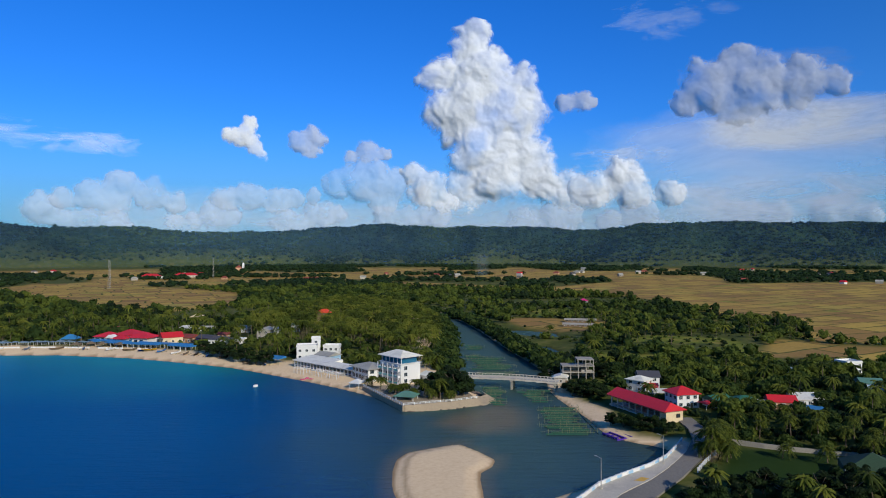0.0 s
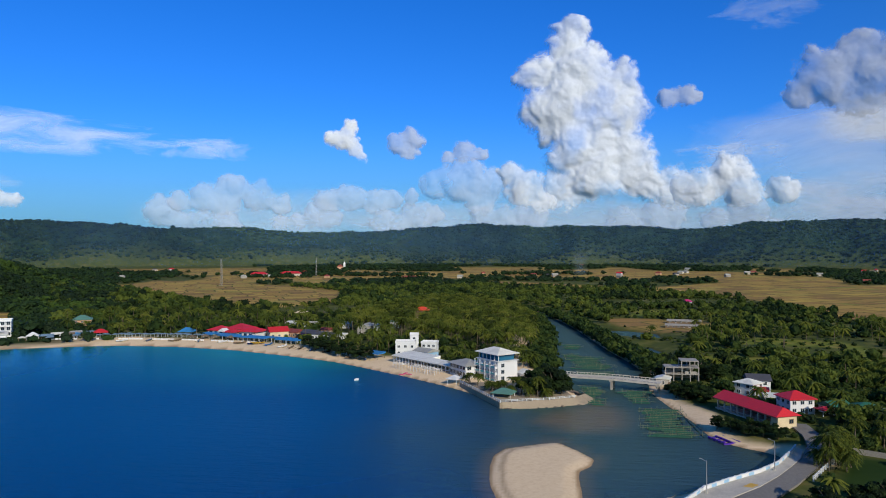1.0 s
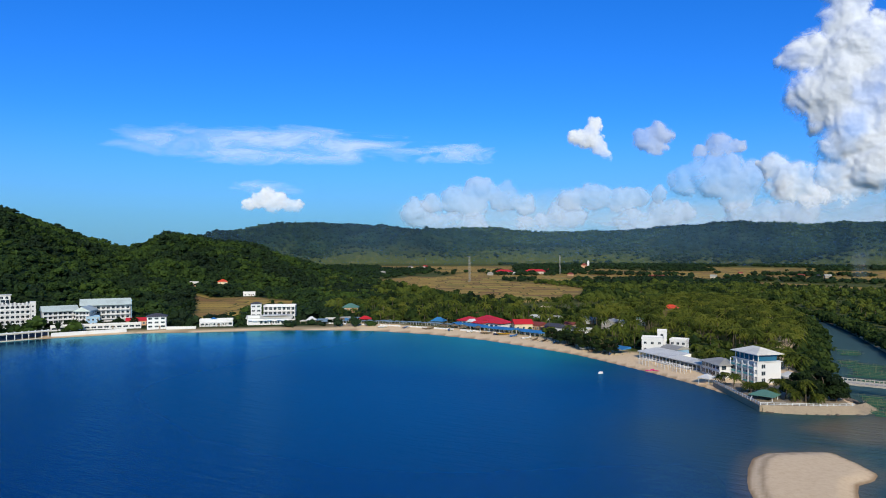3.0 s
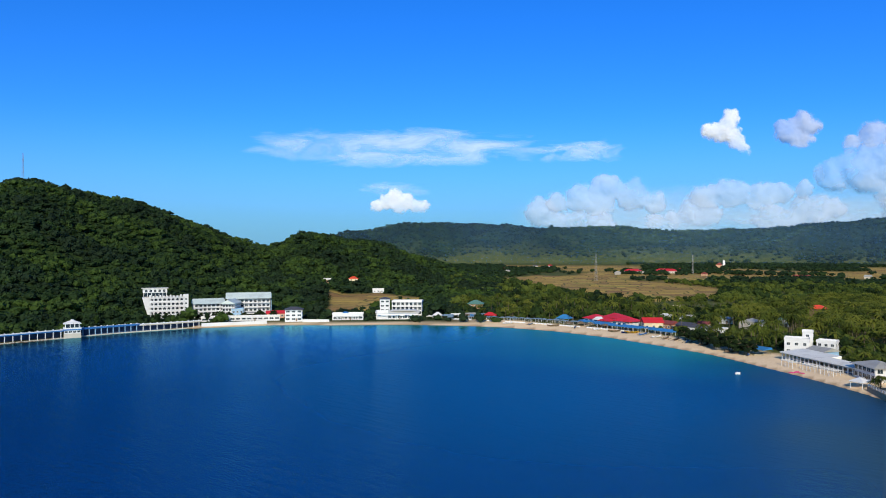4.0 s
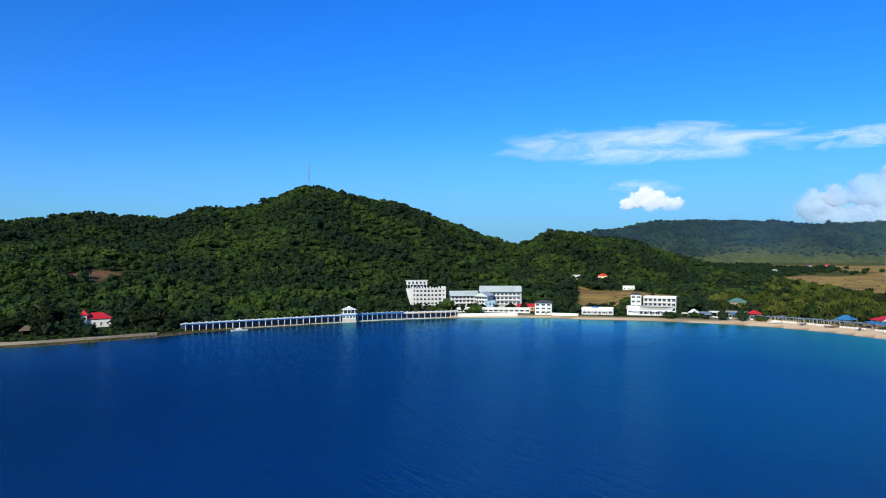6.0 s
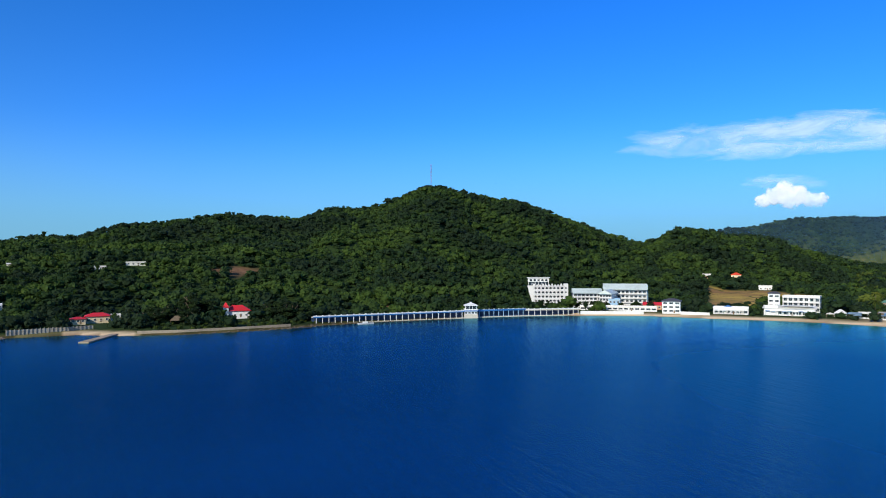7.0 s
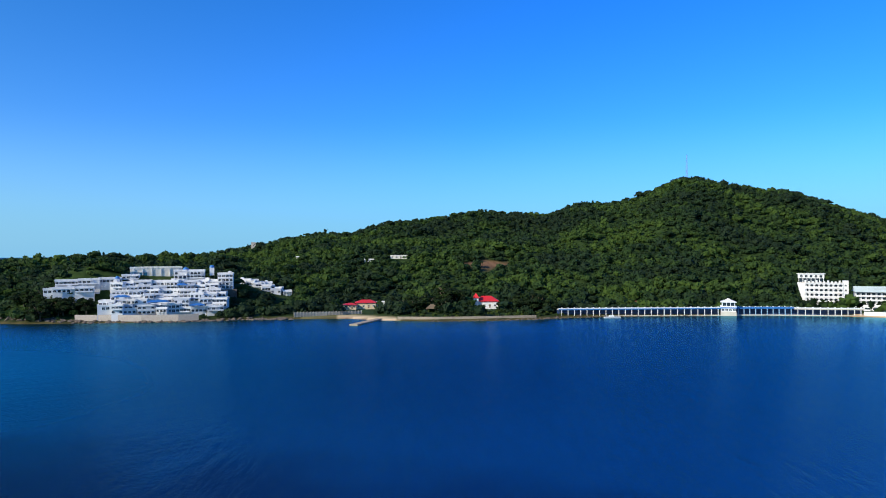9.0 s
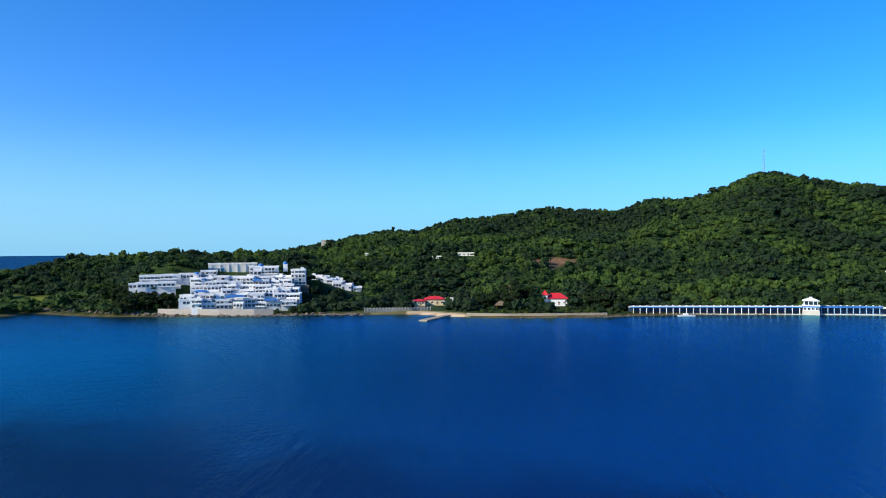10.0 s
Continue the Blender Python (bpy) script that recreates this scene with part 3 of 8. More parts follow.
def palm_template(fronds, segs, seed, leaflets=False):
    """Fronds arching from a stem's top at the origin; unit length 1 m."""
    g = np.random.default_rng(seed)
    vs, fs, base = [], [], 0
    for k in range(fronds):
        a = 2 * np.pi * (k * 0.382 + g.uniform(-0.03, 0.03))
        rise = g.uniform(-0.35, 1.15)
        length = g.uniform(3.2, 4.4)
        out = np.array([np.cos(a), np.sin(a), 0])
        side = np.array([-np.sin(a), np.cos(a), 0])
        pts = []
        for s in range(segs + 1):
            u = s / segs
            pts.append(out * length * (u * np.cos(rise * (1 - 0.3 * u))) + np.array([0, 0, length * (np.sin(rise) * u * 0.9 - 0.75 * u * u)]))
        pts = np.array(pts)
        if leaflets:
            for s in range(segs):
                p, q = pts[s], pts[s + 1]
                w = 0.72 * math.sin(math.pi * min(1, (s + 0.9) / (segs + 0.6))) + 0.12
                for sg in (-1, 1):
                    tip = (p + q) / 2 + (q - p) * 0.9 + side * sg * w + np.array([0, 0, -0.38 * w])
                    vs.append(np.array([p, q, tip]))
                    fs.append(np.array([[0, 1, 2]]) + base)
                    base += 3
        else:
            for sg in (-1, 1):
                edge = [p + side * sg * 0.46 * math.sin(math.pi * (0.15 + 0.8 * s / segs)) + np.array([0, 0, -0.25]) for s, p in enumerate(pts)]
                vs.append(np.concatenate([pts, np.array(edge)]))
                for s in range(segs):
                    n = segs + 1
                    fs.append(np.array([[s, s + 1, n + s + 1], [s, n + s + 1, n + s]]) + base)
                base += 2 * (segs + 1)
    return np.concatenate(vs), np.concatenate(fs)


def scatter(name, label, category, mat, templates, pos, size, tall, tints, seed):
    """Many crowns joined into one mesh."""
    g = np.random.default_rng(seed)
    vs, fs, ts, base = [], [], [], 0
    which = g.integers(0, len(templates), len(pos))
    spin = g.uniform(0, 2 * np.pi, len(pos))
    for k, (v, f) in enumerate(templates):
        sel = np.where(which == k)[0]
        if not len(sel):
            continue
        c, s = np.cos(spin[sel])[:, None], np.sin(spin[sel])[:, None]
        x = (v[None, :, 0] * c - v[None, :, 1] * s) * size[sel, None] + pos[sel, 0, None]
        y = (v[None, :, 0] * s + v[None, :, 1] * c) * size[sel, None] + pos[sel, 1, None]
        z = v[None, :, 2] * tall[sel, None] + pos[sel, 2, None]
        vs.append(np.stack([x, y, z], -1).reshape(-1, 3))
        fs.append((f[None] + (np.arange(len(sel)) * len(v))[:, None, None]).reshape(-1, 3) + base)
        ts.append(np.repeat(tints[sel], len(v)))
        base += len(sel) * len(v)
    me = tri_mesh(name, np.concatenate(vs), np.concatenate(fs), mat, {"tint": np.concatenate(ts)}, shade=False)
    return tagged(new(name, me), label, category, kind="stuff")


def candidates(az0, az1, r0, r1, step, seed):
    """Jittered grid of places in a sector."""
    g = np.random.default_rng(seed)
    lo_x, hi_x = -r1 * max(0, np.sin(np.radians(min(az1, 90)))), r1 * max(0.02, -np.sin(np.radians(az0)))
    lo_y, hi_y = (-r1 * 0.5 if az1 > 90 else 0), r1
    gx, gy = np.meshgrid(np.arange(lo_x, hi_x, step), np.arange(lo_y, hi_y, step))
    x = gx.ravel() + g.uniform(-0.45, 0.45, gx.size) * step
    y = gy.ravel() + g.uniform(-0.45, 0.45, gx.size) * step
    az, r = np.degrees(np.arctan2(-x, y)), np.hypot(x, y)
    keep = (az > az0) & (az < az1) & (r > r0) & (r < r1)
    return x[keep], y[keep]


def free_of(x, y):
    ok = np.ones(x.shape, bool)
    for cx, cy, cr in CLEAR:
        ok &= np.hypot(x - cx, y - cy) > cr
    return ok


def in_fields(x, y, margin=0):
    hit = np.zeros(x.shape, bool)
    for p in FIELDS + LAWNS + MEADOWS:
        hit |= sdf(p, x, y) > margin
    return hit


def is_land(x, y, inset):
    d = sdf(LAND, x, y)
    for p in PONDS:
        d = np.minimum(d, -sdf(p, x, y))
    return d > inset

# ---------------------------------------------------------------- clouds
def cloud_material(name, colour, thick=1.0, wisp=0.9):
    m, n, l, b = material(name)
    xyz = n.new("ShaderNodeCombineXYZ")
    l.new(attribute(n, "u"), xyz.inputs[0])
    l.new(attribute(n, "v"), xyz.inputs[1])
    fine = node(n, "ShaderNodeTexNoise", Scale=2.1, Detail=10.0, Roughness=0.68, Distortion=0.7)
    l.new(xyz.outputs[0], fine.inputs["Vector"])
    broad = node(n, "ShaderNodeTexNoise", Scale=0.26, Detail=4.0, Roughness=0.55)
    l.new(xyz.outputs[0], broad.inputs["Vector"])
    ragged = n.new("ShaderNodeMath")
    ragged.operation = "MULTIPLY_ADD"
    l.new(fine.outputs["Fac"], ragged.inputs[0])
    ragged.inputs[1].default_value = wisp
    l.new(attribute(n, "mask"), ragged.inputs[2])
    a = ramp(n, l, ragged.outputs[0], [(0.36, (0, 0, 0)), (0.58, (0.30 * thick,) * 3), (0.80, (0.82 * thick,) * 3), (1.0, (thick,) * 3)])
    # broad patches of lower alpha imitate blue-grey shading inside the cloud
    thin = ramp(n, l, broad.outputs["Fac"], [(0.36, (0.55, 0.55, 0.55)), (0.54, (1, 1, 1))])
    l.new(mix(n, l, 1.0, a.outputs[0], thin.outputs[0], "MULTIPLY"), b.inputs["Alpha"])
    b.inputs["Base Color"].default_value = (*colour, 1)
    b.inputs["Roughness"].default_value = 1.0
    b.inputs["Specular IOR Level"].default_value = 0.0
    bump(n, l, b, fine.outputs["Fac"], 0.22, 24.0)
    return m


# the darker two put haze and cloud shade into the base colour
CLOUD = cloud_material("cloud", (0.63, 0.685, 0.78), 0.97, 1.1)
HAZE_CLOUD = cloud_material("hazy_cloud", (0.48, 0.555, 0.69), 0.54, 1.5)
SHADED_CLOUD = cloud_material("shaded_cloud", (0.44, 0.48, 0.57), 0.74, 1.6)


def cumulus(label, puffs, dist, seed, children=11, mat=None, relief=0.52):
    """A heaped cloud from puffs of (bearing, elevation, radius), all in degrees, grown over with smaller ones: a billowed sheet with ragged edges."""
    g = np.random.default_rng(seed)
    p = np.array(puffs)
    lo, hi = (p[:, :2] - p[:, 2:] * 1.5).min(0), (p[:, :2] + p[:, 2:] * 1.5).max(0)
    step = 0.1
    nu, nv = int((hi[0] - lo[0]) / step) + 2, int((hi[1] - lo[1]) / step) + 2
    a, e = np.meshgrid(np.linspace(lo[0], hi[0], nu), np.linspace(lo[1], hi[1], nv), indexing="ij")
    big = p[:, 2].mean()
    wa = a + (vnoise(a + 50, e + 50, big * 1.1, seed, 4) - 0.5) * big * 0.9
    we = e + (vnoise(a + 90, e + 20, big * 1.1, seed + 7, 4) - 0.5) * big * 0.9
    field, height = np.full(a.shape, -1.0), np.zeros(a.shape)
    for az, el, r in p:
        q = 1 - ((wa - az) ** 2 + (we - el) ** 2) / (r * 1.18) ** 2
        field = np.maximum(field, q)
        height = np.maximum(height, np.sqrt(np.clip(q, 0, 1)) * r)
    base = height.copy()
    for az, el, r in p:
        for c in range(children):
            t, d = g.uniform(0, 2 * np.pi), r * np.sqrt(g.uniform(0, 1.1))
            cr = r * g.uniform(0.25, 0.55)
            q = 1 - ((wa - az - d * np.cos(t)) ** 2 + (we - el - d * np.sin(t)) ** 2) / cr ** 2
            field = np.maximum(field, q * 0.5)
            lift = np.sqrt(max(0, 1.1 - (d / r) ** 2)) * r * 0.92
            height = np.maximum(height, np.where(q > 0, lift + np.sqrt(np.clip(q, 0, 1)) * cr * 0.9, 0))
    height = 0.6 * height + 0.4 * base
    for _ in range(4):      # soften the billows
        height = (height + np.roll(height, 1, 0) + np.roll(height, -1, 0) + np.roll(height, 1, 1) + np.roll(height, -1, 1)) / 5
    height = height + big * 0.12 * (1 - np.abs(2 * vnoise(wa + 10, we + 10, big * 0.42, seed + 3, 4) - 1)) * smooth(0.0, 0.4, field)
    height = height + big * 0.10 * (vnoise(wa + 30, we + 40, big * 0.2, seed + 5, 3) - 0.5) * smooth(0.0, 0.5, field)
    mask = np.clip(field, -0.6, 0.7) * 1.0 - 0.12
    mask = mask - 0.9 * (1 - smooth(lo[1] + 0.2, lo[1] + 0.3 + big * 1.9, e))
    unit = math.radians(1) * dist
    rr = dist - height * unit * relief
    ar = np.radians(a)
    pos = np.stack([-np.sin(ar) * rr, np.cos(ar) * rr, 60 + np.tan(np.radians(e)) * dist], -1).reshape(-1, 3)
    i, j = np.meshgrid(np.arange(nu - 1), np.arange(nv - 1), indexing="ij")
    quads = np.stack([i * nv + j, i * nv + j + 1, (i + 1) * nv + j + 1, (i + 1) * nv + j], -1).reshape(-1, 4)
    cell = field[:-1, :-1].ravel()
    quads = quads[cell > -0.85]
    me = tri_mesh("cloud", pos, quads, mat or CLOUD, {"mask": mask.ravel(), "u": a.ravel(), "v": e.ravel()})
    ob = tagged(new("cloud", me), label, "cloud", "clouds", kind="structure")
    ob.visible_shadow = False
    return ob


cumulus("towering white cumulus with a tall knobbed head", [(-6.6, 16.8, 1.2), (-6.5, 15.3, 1.38), (-8.0, 14.2, 1.56), (-4.2, 13.7, 1.66), (-6.9, 12.5, 2.67), (-10.1, 12.7, 1.55), (-5.5, 10.8, 2.21), (-9.5, 10.3, 2.51), (-7.6, 8.1, 2.66), (-10.8, 7.6, 1.91), (-8.5, 5.8, 2.52), (-12.0, 5.1, 1.9), (-6.2, 4.4, 2.07), (-14.4, 4.3, 1.87)], 4350, 1, 12)
cumulus("heaped white cloud at the foot of the tower", [(-16.0, 4.3, 1.59), (-18.2, 5.5, 1.3), (-19.3, 4.0, 1.46), (-1.9, 5.9, 0.92), (-3.1, 4.6, 1.47), (-4.4, 3.5, 1.2), (-22.0, 4.2, 1.09)], 4300, 2, 10)
cumulus("white puff drifting above the hills", [(12.9, 8.9, 0.5), (12.4, 8.7, 0.6), (11.3, 9.8, 0.55), (11.5, 9.3, 0.62), (11.8, 8.8, 0.72), (11.2, 8.4, 0.66), (10.8, 7.9, 0.6), (10.4, 7.4, 0.48), (10.1, 7.0, 0.36)], 4400, 3, 9)
cumulus("grey puff of cloud", [(7.4, 8.5, 0.8), (6.3, 8.8, 0.8), (6.6, 7.6, 0.71)], 4500, 4, 8, SHADED_CLOUD)
cumulus("flat grey puff of cloud", [(3.4, 7.2, 0.63), (2.0, 7.6, 0.91), (0.8, 7.6, 0.55)], 4500, 5, 8, SHADED_CLOUD)
cumulus("low heaped cloud with a bright top", [(4.3, 5.3, 0.99), (2.0, 5.6, 1.55), (0.1, 4.9, 1.19), (0.7, 3.5, 1.19)], 4350, 6, 9, HAZE_CLOUD)
cumulus("low bank of white cloud over the hills", [(24.4, 3.6, 0.71), (22.6, 4.0, 0.96), (20.5, 4.7, 0.99), (18.6, 4.1, 1.1), (16.8, 3.5, 0.89), (21.4, 3.3, 1.13)], 4350, 7, 9, HAZE_CLOUD)
cumulus("low white cloud above the ridge", [(13.1, 3.8, 0.93), (11.4, 4.0, 1.11), (9.2, 3.5, 1.05), (7.9, 4.0, 0.62), (6.3, 4.2, 0.58)], 4400, 8, 9, HAZE_CLOUD)
g_bank = np.random.default_rng(5)
for k in range(9):
    a0 = 22.0 - 8.2 * k + g_bank.uniform(-2, 2)
    bank = [(a0 + g_bank.uniform(-2.6, 2.6), 2.0 + g_bank.uniform(-0.4, 0.9), g_bank.uniform(0.5, 1.1)) for _ in range(7)]
    cumulus("low hazy heap of cloud on the horizon", bank, 4650 + 8 * k, 40 + k, 8, HAZE_CLOUD, 0.6)
cumulus("dark grey cloud with a ragged top", [(-26.9, 13.9, 1.02), (-25.2, 12.0, 1.85), (-28.0, 12.1, 1.93), (-31.1, 11.9, 1.54), (-33.3, 11.9, 0.84), (-23.3, 11.0, 0.99), (-27.1, 9.9, 1.25)], 4150, 9, 10, SHADED_CLOUD, 0.32)
cumulus("small grey cloud", [(-14.0, 11.3, 0.81), (-15.3, 11.5, 0.8), (-16.2, 11.6, 0.35)], 4500, 11, 8, SHADED_CLOUD)
cumulus("small flat white cloud low in the sky", [(38.9, 3.5, 0.5), (38.2, 3.8, 0.6), (37.4, 3.9, 0.75), (36.6, 3.7, 0.7), (35.8, 3.5, 0.62), (35.1, 3.3, 0.5), (37.0, 3.3, 0.75)], 4450, 12, 9)


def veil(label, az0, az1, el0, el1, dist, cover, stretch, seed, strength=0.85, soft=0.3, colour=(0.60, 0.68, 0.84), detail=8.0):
    """A thin sheet, ragged and see-through: cloud hung far behind the hills, smoke, and imitated haze nearer."""
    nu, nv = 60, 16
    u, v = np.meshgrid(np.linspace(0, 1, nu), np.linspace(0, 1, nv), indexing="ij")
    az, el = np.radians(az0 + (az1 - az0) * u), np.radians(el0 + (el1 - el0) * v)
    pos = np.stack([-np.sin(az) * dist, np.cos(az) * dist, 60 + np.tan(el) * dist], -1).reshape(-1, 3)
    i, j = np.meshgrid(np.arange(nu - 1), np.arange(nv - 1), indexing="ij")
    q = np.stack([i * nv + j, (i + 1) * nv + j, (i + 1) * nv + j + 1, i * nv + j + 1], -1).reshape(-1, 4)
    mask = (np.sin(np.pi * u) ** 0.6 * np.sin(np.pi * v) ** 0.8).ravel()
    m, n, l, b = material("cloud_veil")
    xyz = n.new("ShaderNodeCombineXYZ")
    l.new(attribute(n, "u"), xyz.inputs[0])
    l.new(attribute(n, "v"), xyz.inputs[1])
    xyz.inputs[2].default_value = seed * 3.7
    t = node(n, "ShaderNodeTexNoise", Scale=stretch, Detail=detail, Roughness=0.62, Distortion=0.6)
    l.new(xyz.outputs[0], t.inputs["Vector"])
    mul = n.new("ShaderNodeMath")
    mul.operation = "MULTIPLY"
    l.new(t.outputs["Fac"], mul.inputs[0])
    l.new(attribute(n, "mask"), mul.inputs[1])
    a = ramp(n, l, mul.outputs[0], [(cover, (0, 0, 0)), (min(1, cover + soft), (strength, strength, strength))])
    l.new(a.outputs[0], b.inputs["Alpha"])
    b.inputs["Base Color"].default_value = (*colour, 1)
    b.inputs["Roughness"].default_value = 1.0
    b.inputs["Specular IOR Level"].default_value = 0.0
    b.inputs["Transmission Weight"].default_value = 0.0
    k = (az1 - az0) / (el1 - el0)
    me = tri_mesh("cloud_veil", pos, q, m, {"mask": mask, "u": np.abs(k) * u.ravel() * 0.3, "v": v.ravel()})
    ob = tagged(new("cloud_veil", me), label, "cloud", "clouds", kind="structure")
    ob.visible_shadow = False
    return ob


veil("long thin streak of white cloud", 52.5, 21.0, 6.0, 10.4, 4550, 0.27, 3.2, 1, 0.62)
veil("faint wisps of high cloud", 30.0, 15.5, 6.0, 9.4, 4560, 0.36, 3.0, 2, 0.7)
veil("hazy bank of cloud low over the hills", 34.0, -44.0, -0.6, 6.0, 4600, 0.22, 2.2, 3, 0.7, 0.45, (0.50, 0.58, 0.72), 5.0)
veil("hazy bank of pale cloud behind the heaped clouds", 30.0, -44.0, 0.0, 4.0, 4750, 0.10, 1.6, 4, 0.5, 0.5, (0.48, 0.57, 0.72), 4.0)
veil("broad pale veil of cloud beside the grey clouds", -12.0, -44.0, 2.0, 12.0, 4700, 0.20, 2.2, 5, 0.75, 0.4)
veil("wisps high in the sky", -12.0, -30.0, 14.5, 20.0, 4600, 0.40, 3.0, 6, 0.6)
veil("small wisps beside the streak of cloud", 42.0, 33.0, 3.6, 6.0, 4600, 0.36, 3.0, 7, 0.5)
veil("bright ragged cloud under the grey one", -22.5, -42.0, 6.6, 11.5, 4500, 0.20, 2.4, 8, 0.95, 0.26, (0.68, 0.75, 0.88))
veil("low white clouds at the end of the bank", -18.0, -42.0, 0.8, 6.2, 4500, 0.24, 3.2, 9, 0.8)
veil("thin blue plume of field smoke", -6.6, -8.0, -2.3, 0.2, 1500, 0.18, 3.0, 10, 0.2, 0.5, (0.35, 0.45, 0.6))
# added tinted sheet that imitates air haze over the range
veil("pale blue sheet imitating haze before the far range", 62.0, -62.0, -1.9, 5.6, 2250, -0.05, 0.8, 12, 0.15, 0.75, (0.15, 0.36, 0.74), 2.0)
veil("flat streaks of thin cloud beside the tower", -13.0, -24.0, 6.0, 8.6, 4550, 0.30, 4.0, 13, 0.7)
veil("wisps torn from the grey cloud", -21.0, -38.0, 9.5, 15.5, 4480, 0.33, 2.4, 14, 0.6, 0.4, (0.42, 0.45, 0.52))

# ---------------------------------------------------------------- building blocks
WHITE = surface("white_paint", (0.70, 0.72, 0.75), 0.6, 0.08, 0.5, dirt=(0.60, 0.59, 0.56))
CREAM = surface("cream_paint", (0.72, 0.60, 0.40), 0.65, 0.12, 0.5)
GREY = surface("bare_concrete", (0.36, 0.34, 0.31), 0.85, 0.3, 0.8)
STONE = surface("brown_masonry", (0.36, 0.29, 0.21), 0.9, 0.35, 0.8, relief=0.1)
PALE = surface("pale_concrete", (0.56, 0.52, 0.46), 0.85, 0.2, 0.5)
BLUE = surface("blue_paint", (0.03, 0.17, 0.50), 0.5, 0.2, 0.6)
# NAVY: dark blue tone of the wall behind the promenade columns
NAVY = surface("dark_blue_back", (0.022, 0.055, 0.15), 0.7, 0.3, 0.5)
AQUA = surface("sea_green_panel", (0.10, 0.42, 0.44), 0.3, 0.2, 0.6)
SKYBLUE = surface("light_blue_paint", (0.30, 0.50, 0.72), 0.55, 0.15, 0.5)
REDROOF = surface("red_metal_roof", (0.62, 0.022, 0.030), 0.5, 0.15, 0.35, dirt=(0.40, 0.03, 0.03))
ORANGEROOF = surface("orange_roof", (0.75, 0.075, 0.02), 0.5, 0.15, 0.4)
BROWNRED = surface("rusty_roof", (0.28, 0.06, 0.045), 0.7, 0.35, 0.5)
GREYROOF = surface("grey_sheet_roof", (0.40, 0.40, 0.37), 0.6, 0.25, 0.4)
PALEROOF = surface("pale_sheet_roof", (0.78, 0.775, 0.71), 0.55, 0.18, 0.4)
DARKROOF = surface("dark_roof", (0.075, 0.075, 0.09), 0.6, 0.3, 0.5)
GREENROOF = surface("green_roof", (0.03, 0.15, 0.085), 0.55, 0.3, 0.5)
TEALROOF = surface("teal_roof", (0.10, 0.24, 0.20), 0.6, 0.25, 0.5)
PEACH = surface("peach_paint", (0.60, 0.36, 0.22), 0.7, 0.15, 0.5)
TARP = surface("blue_tarpaulin", (0.035, 0.22, 0.52), 0.55, 0.3, 0.6)
GREYTARP = surface("faded_tarpaulin", (0.17, 0.27, 0.38), 0.7, 0.4, 0.6)
YELLOW = surface("yellow_paint", (0.70, 0.42, 0.03), 0.5, 0.15, 0.6)
PINK = surface("magenta_paint", (0.62, 0.03, 0.20), 0.5, 0.15, 0.6)
PURPLE = surface("purple_plastic", (0.085, 0.025, 0.35), 0.45, 0.2, 0.6)
WOOD = surface("weathered_wood", (0.20, 0.14, 0.09), 0.85, 0.35, 1.2)
BAMBOO = surface("bamboo", (0.13, 0.15, 0.085), 0.7, 0.3, 1.0)
NET = surface("green_netting", (0.009, 0.088, 0.064), 0.8, 0.4, 0.7)
SUNKEN = surface("wet_net", (0.006, 0.075, 0.070), 0.35, 0.5, 0.5)
ROCK = surface("shore_rock", (0.15, 0.12, 0.10), 0.95, 0.45, 0.7, relief=0.3)
ASPHALT = surface("asphalt", (0.23, 0.215, 0.195), 0.9, 0.25, 0.4)
THATCH = surface("thatch", (0.17, 0.13, 0.09), 0.95, 0.4, 1.2)
STEEL = surface("galvanised_steel", (0.45, 0.45, 0.46), 0.5, 0.15, 1.0, metal=0.6)
m_, n_, l_, GLASS = material("window_glass")
GLASS.inputs["Base Color"].default_value = (0.02, 0.035, 0.05, 1)
GLASS.inputs["Roughness"].default_value = 0.08
GLASS = m_
m_, n_, l_, BGL = material("blue_glass")
BGL.inputs["Base Color"].default_value = (0.02, 0.12, 0.22, 1)
BGL.inputs["Roughness"].default_value = 0.1
BGL = m_
MESHES = {}


def add_box(bm, c, s):
    m = Matrix.LocRotScale(Vector(c), None, Vector(s))
    bmesh.ops.create_cube(bm, size=1.0, matrix=m)


def add_prism(bm, pts, h):
    """A prism over the polygon pts (x, y, z), raised by h along z."""
    lo = [bm.verts.new(p) for p in pts]
    hi = [bm.verts.new((p[0], p[1], p[2] + h)) for p in pts]
    n = len(pts)
    bm.faces.new(lo[::-1])
    bm.faces.new(hi)
    for i in range(n):
        bm.faces.new((lo[i], lo[(i + 1) % n], hi[(i + 1) % n], hi[i]))


def add_tube(bm, a, b, r, r2=None, sides=6):
    a, b = Vector(a), Vector(b)
    q = (b - a).to_track_quat("Z", "Y").to_matrix().to_4x4()
    bmesh.ops.create_cone(bm, cap_ends=True, segments=sides, radius1=r, radius2=r if r2 is None else r2, depth=(b - a).length,
                          matrix=Matrix.Translation((a + b) / 2) @ q)


def done(key, bm, mat, smooth_shade=False):
    me = bpy.data.meshes.new(key)
    bm.normal_update()
    bm.to_mesh(me)
    bm.free()
    me.materials.append(mat)
    if smooth_shade:
        for p in me.polygons:
            p.use_smooth = True
    return me


def part(name, me, parent, at=(0, 0, 0), turn=0.0, label=""):
    ob = new(name, me)
    ob.parent = parent
    ob.matrix_basis = pose(*at, 0, 0, turn)
    if label:
        tagged(ob, label)
    return ob


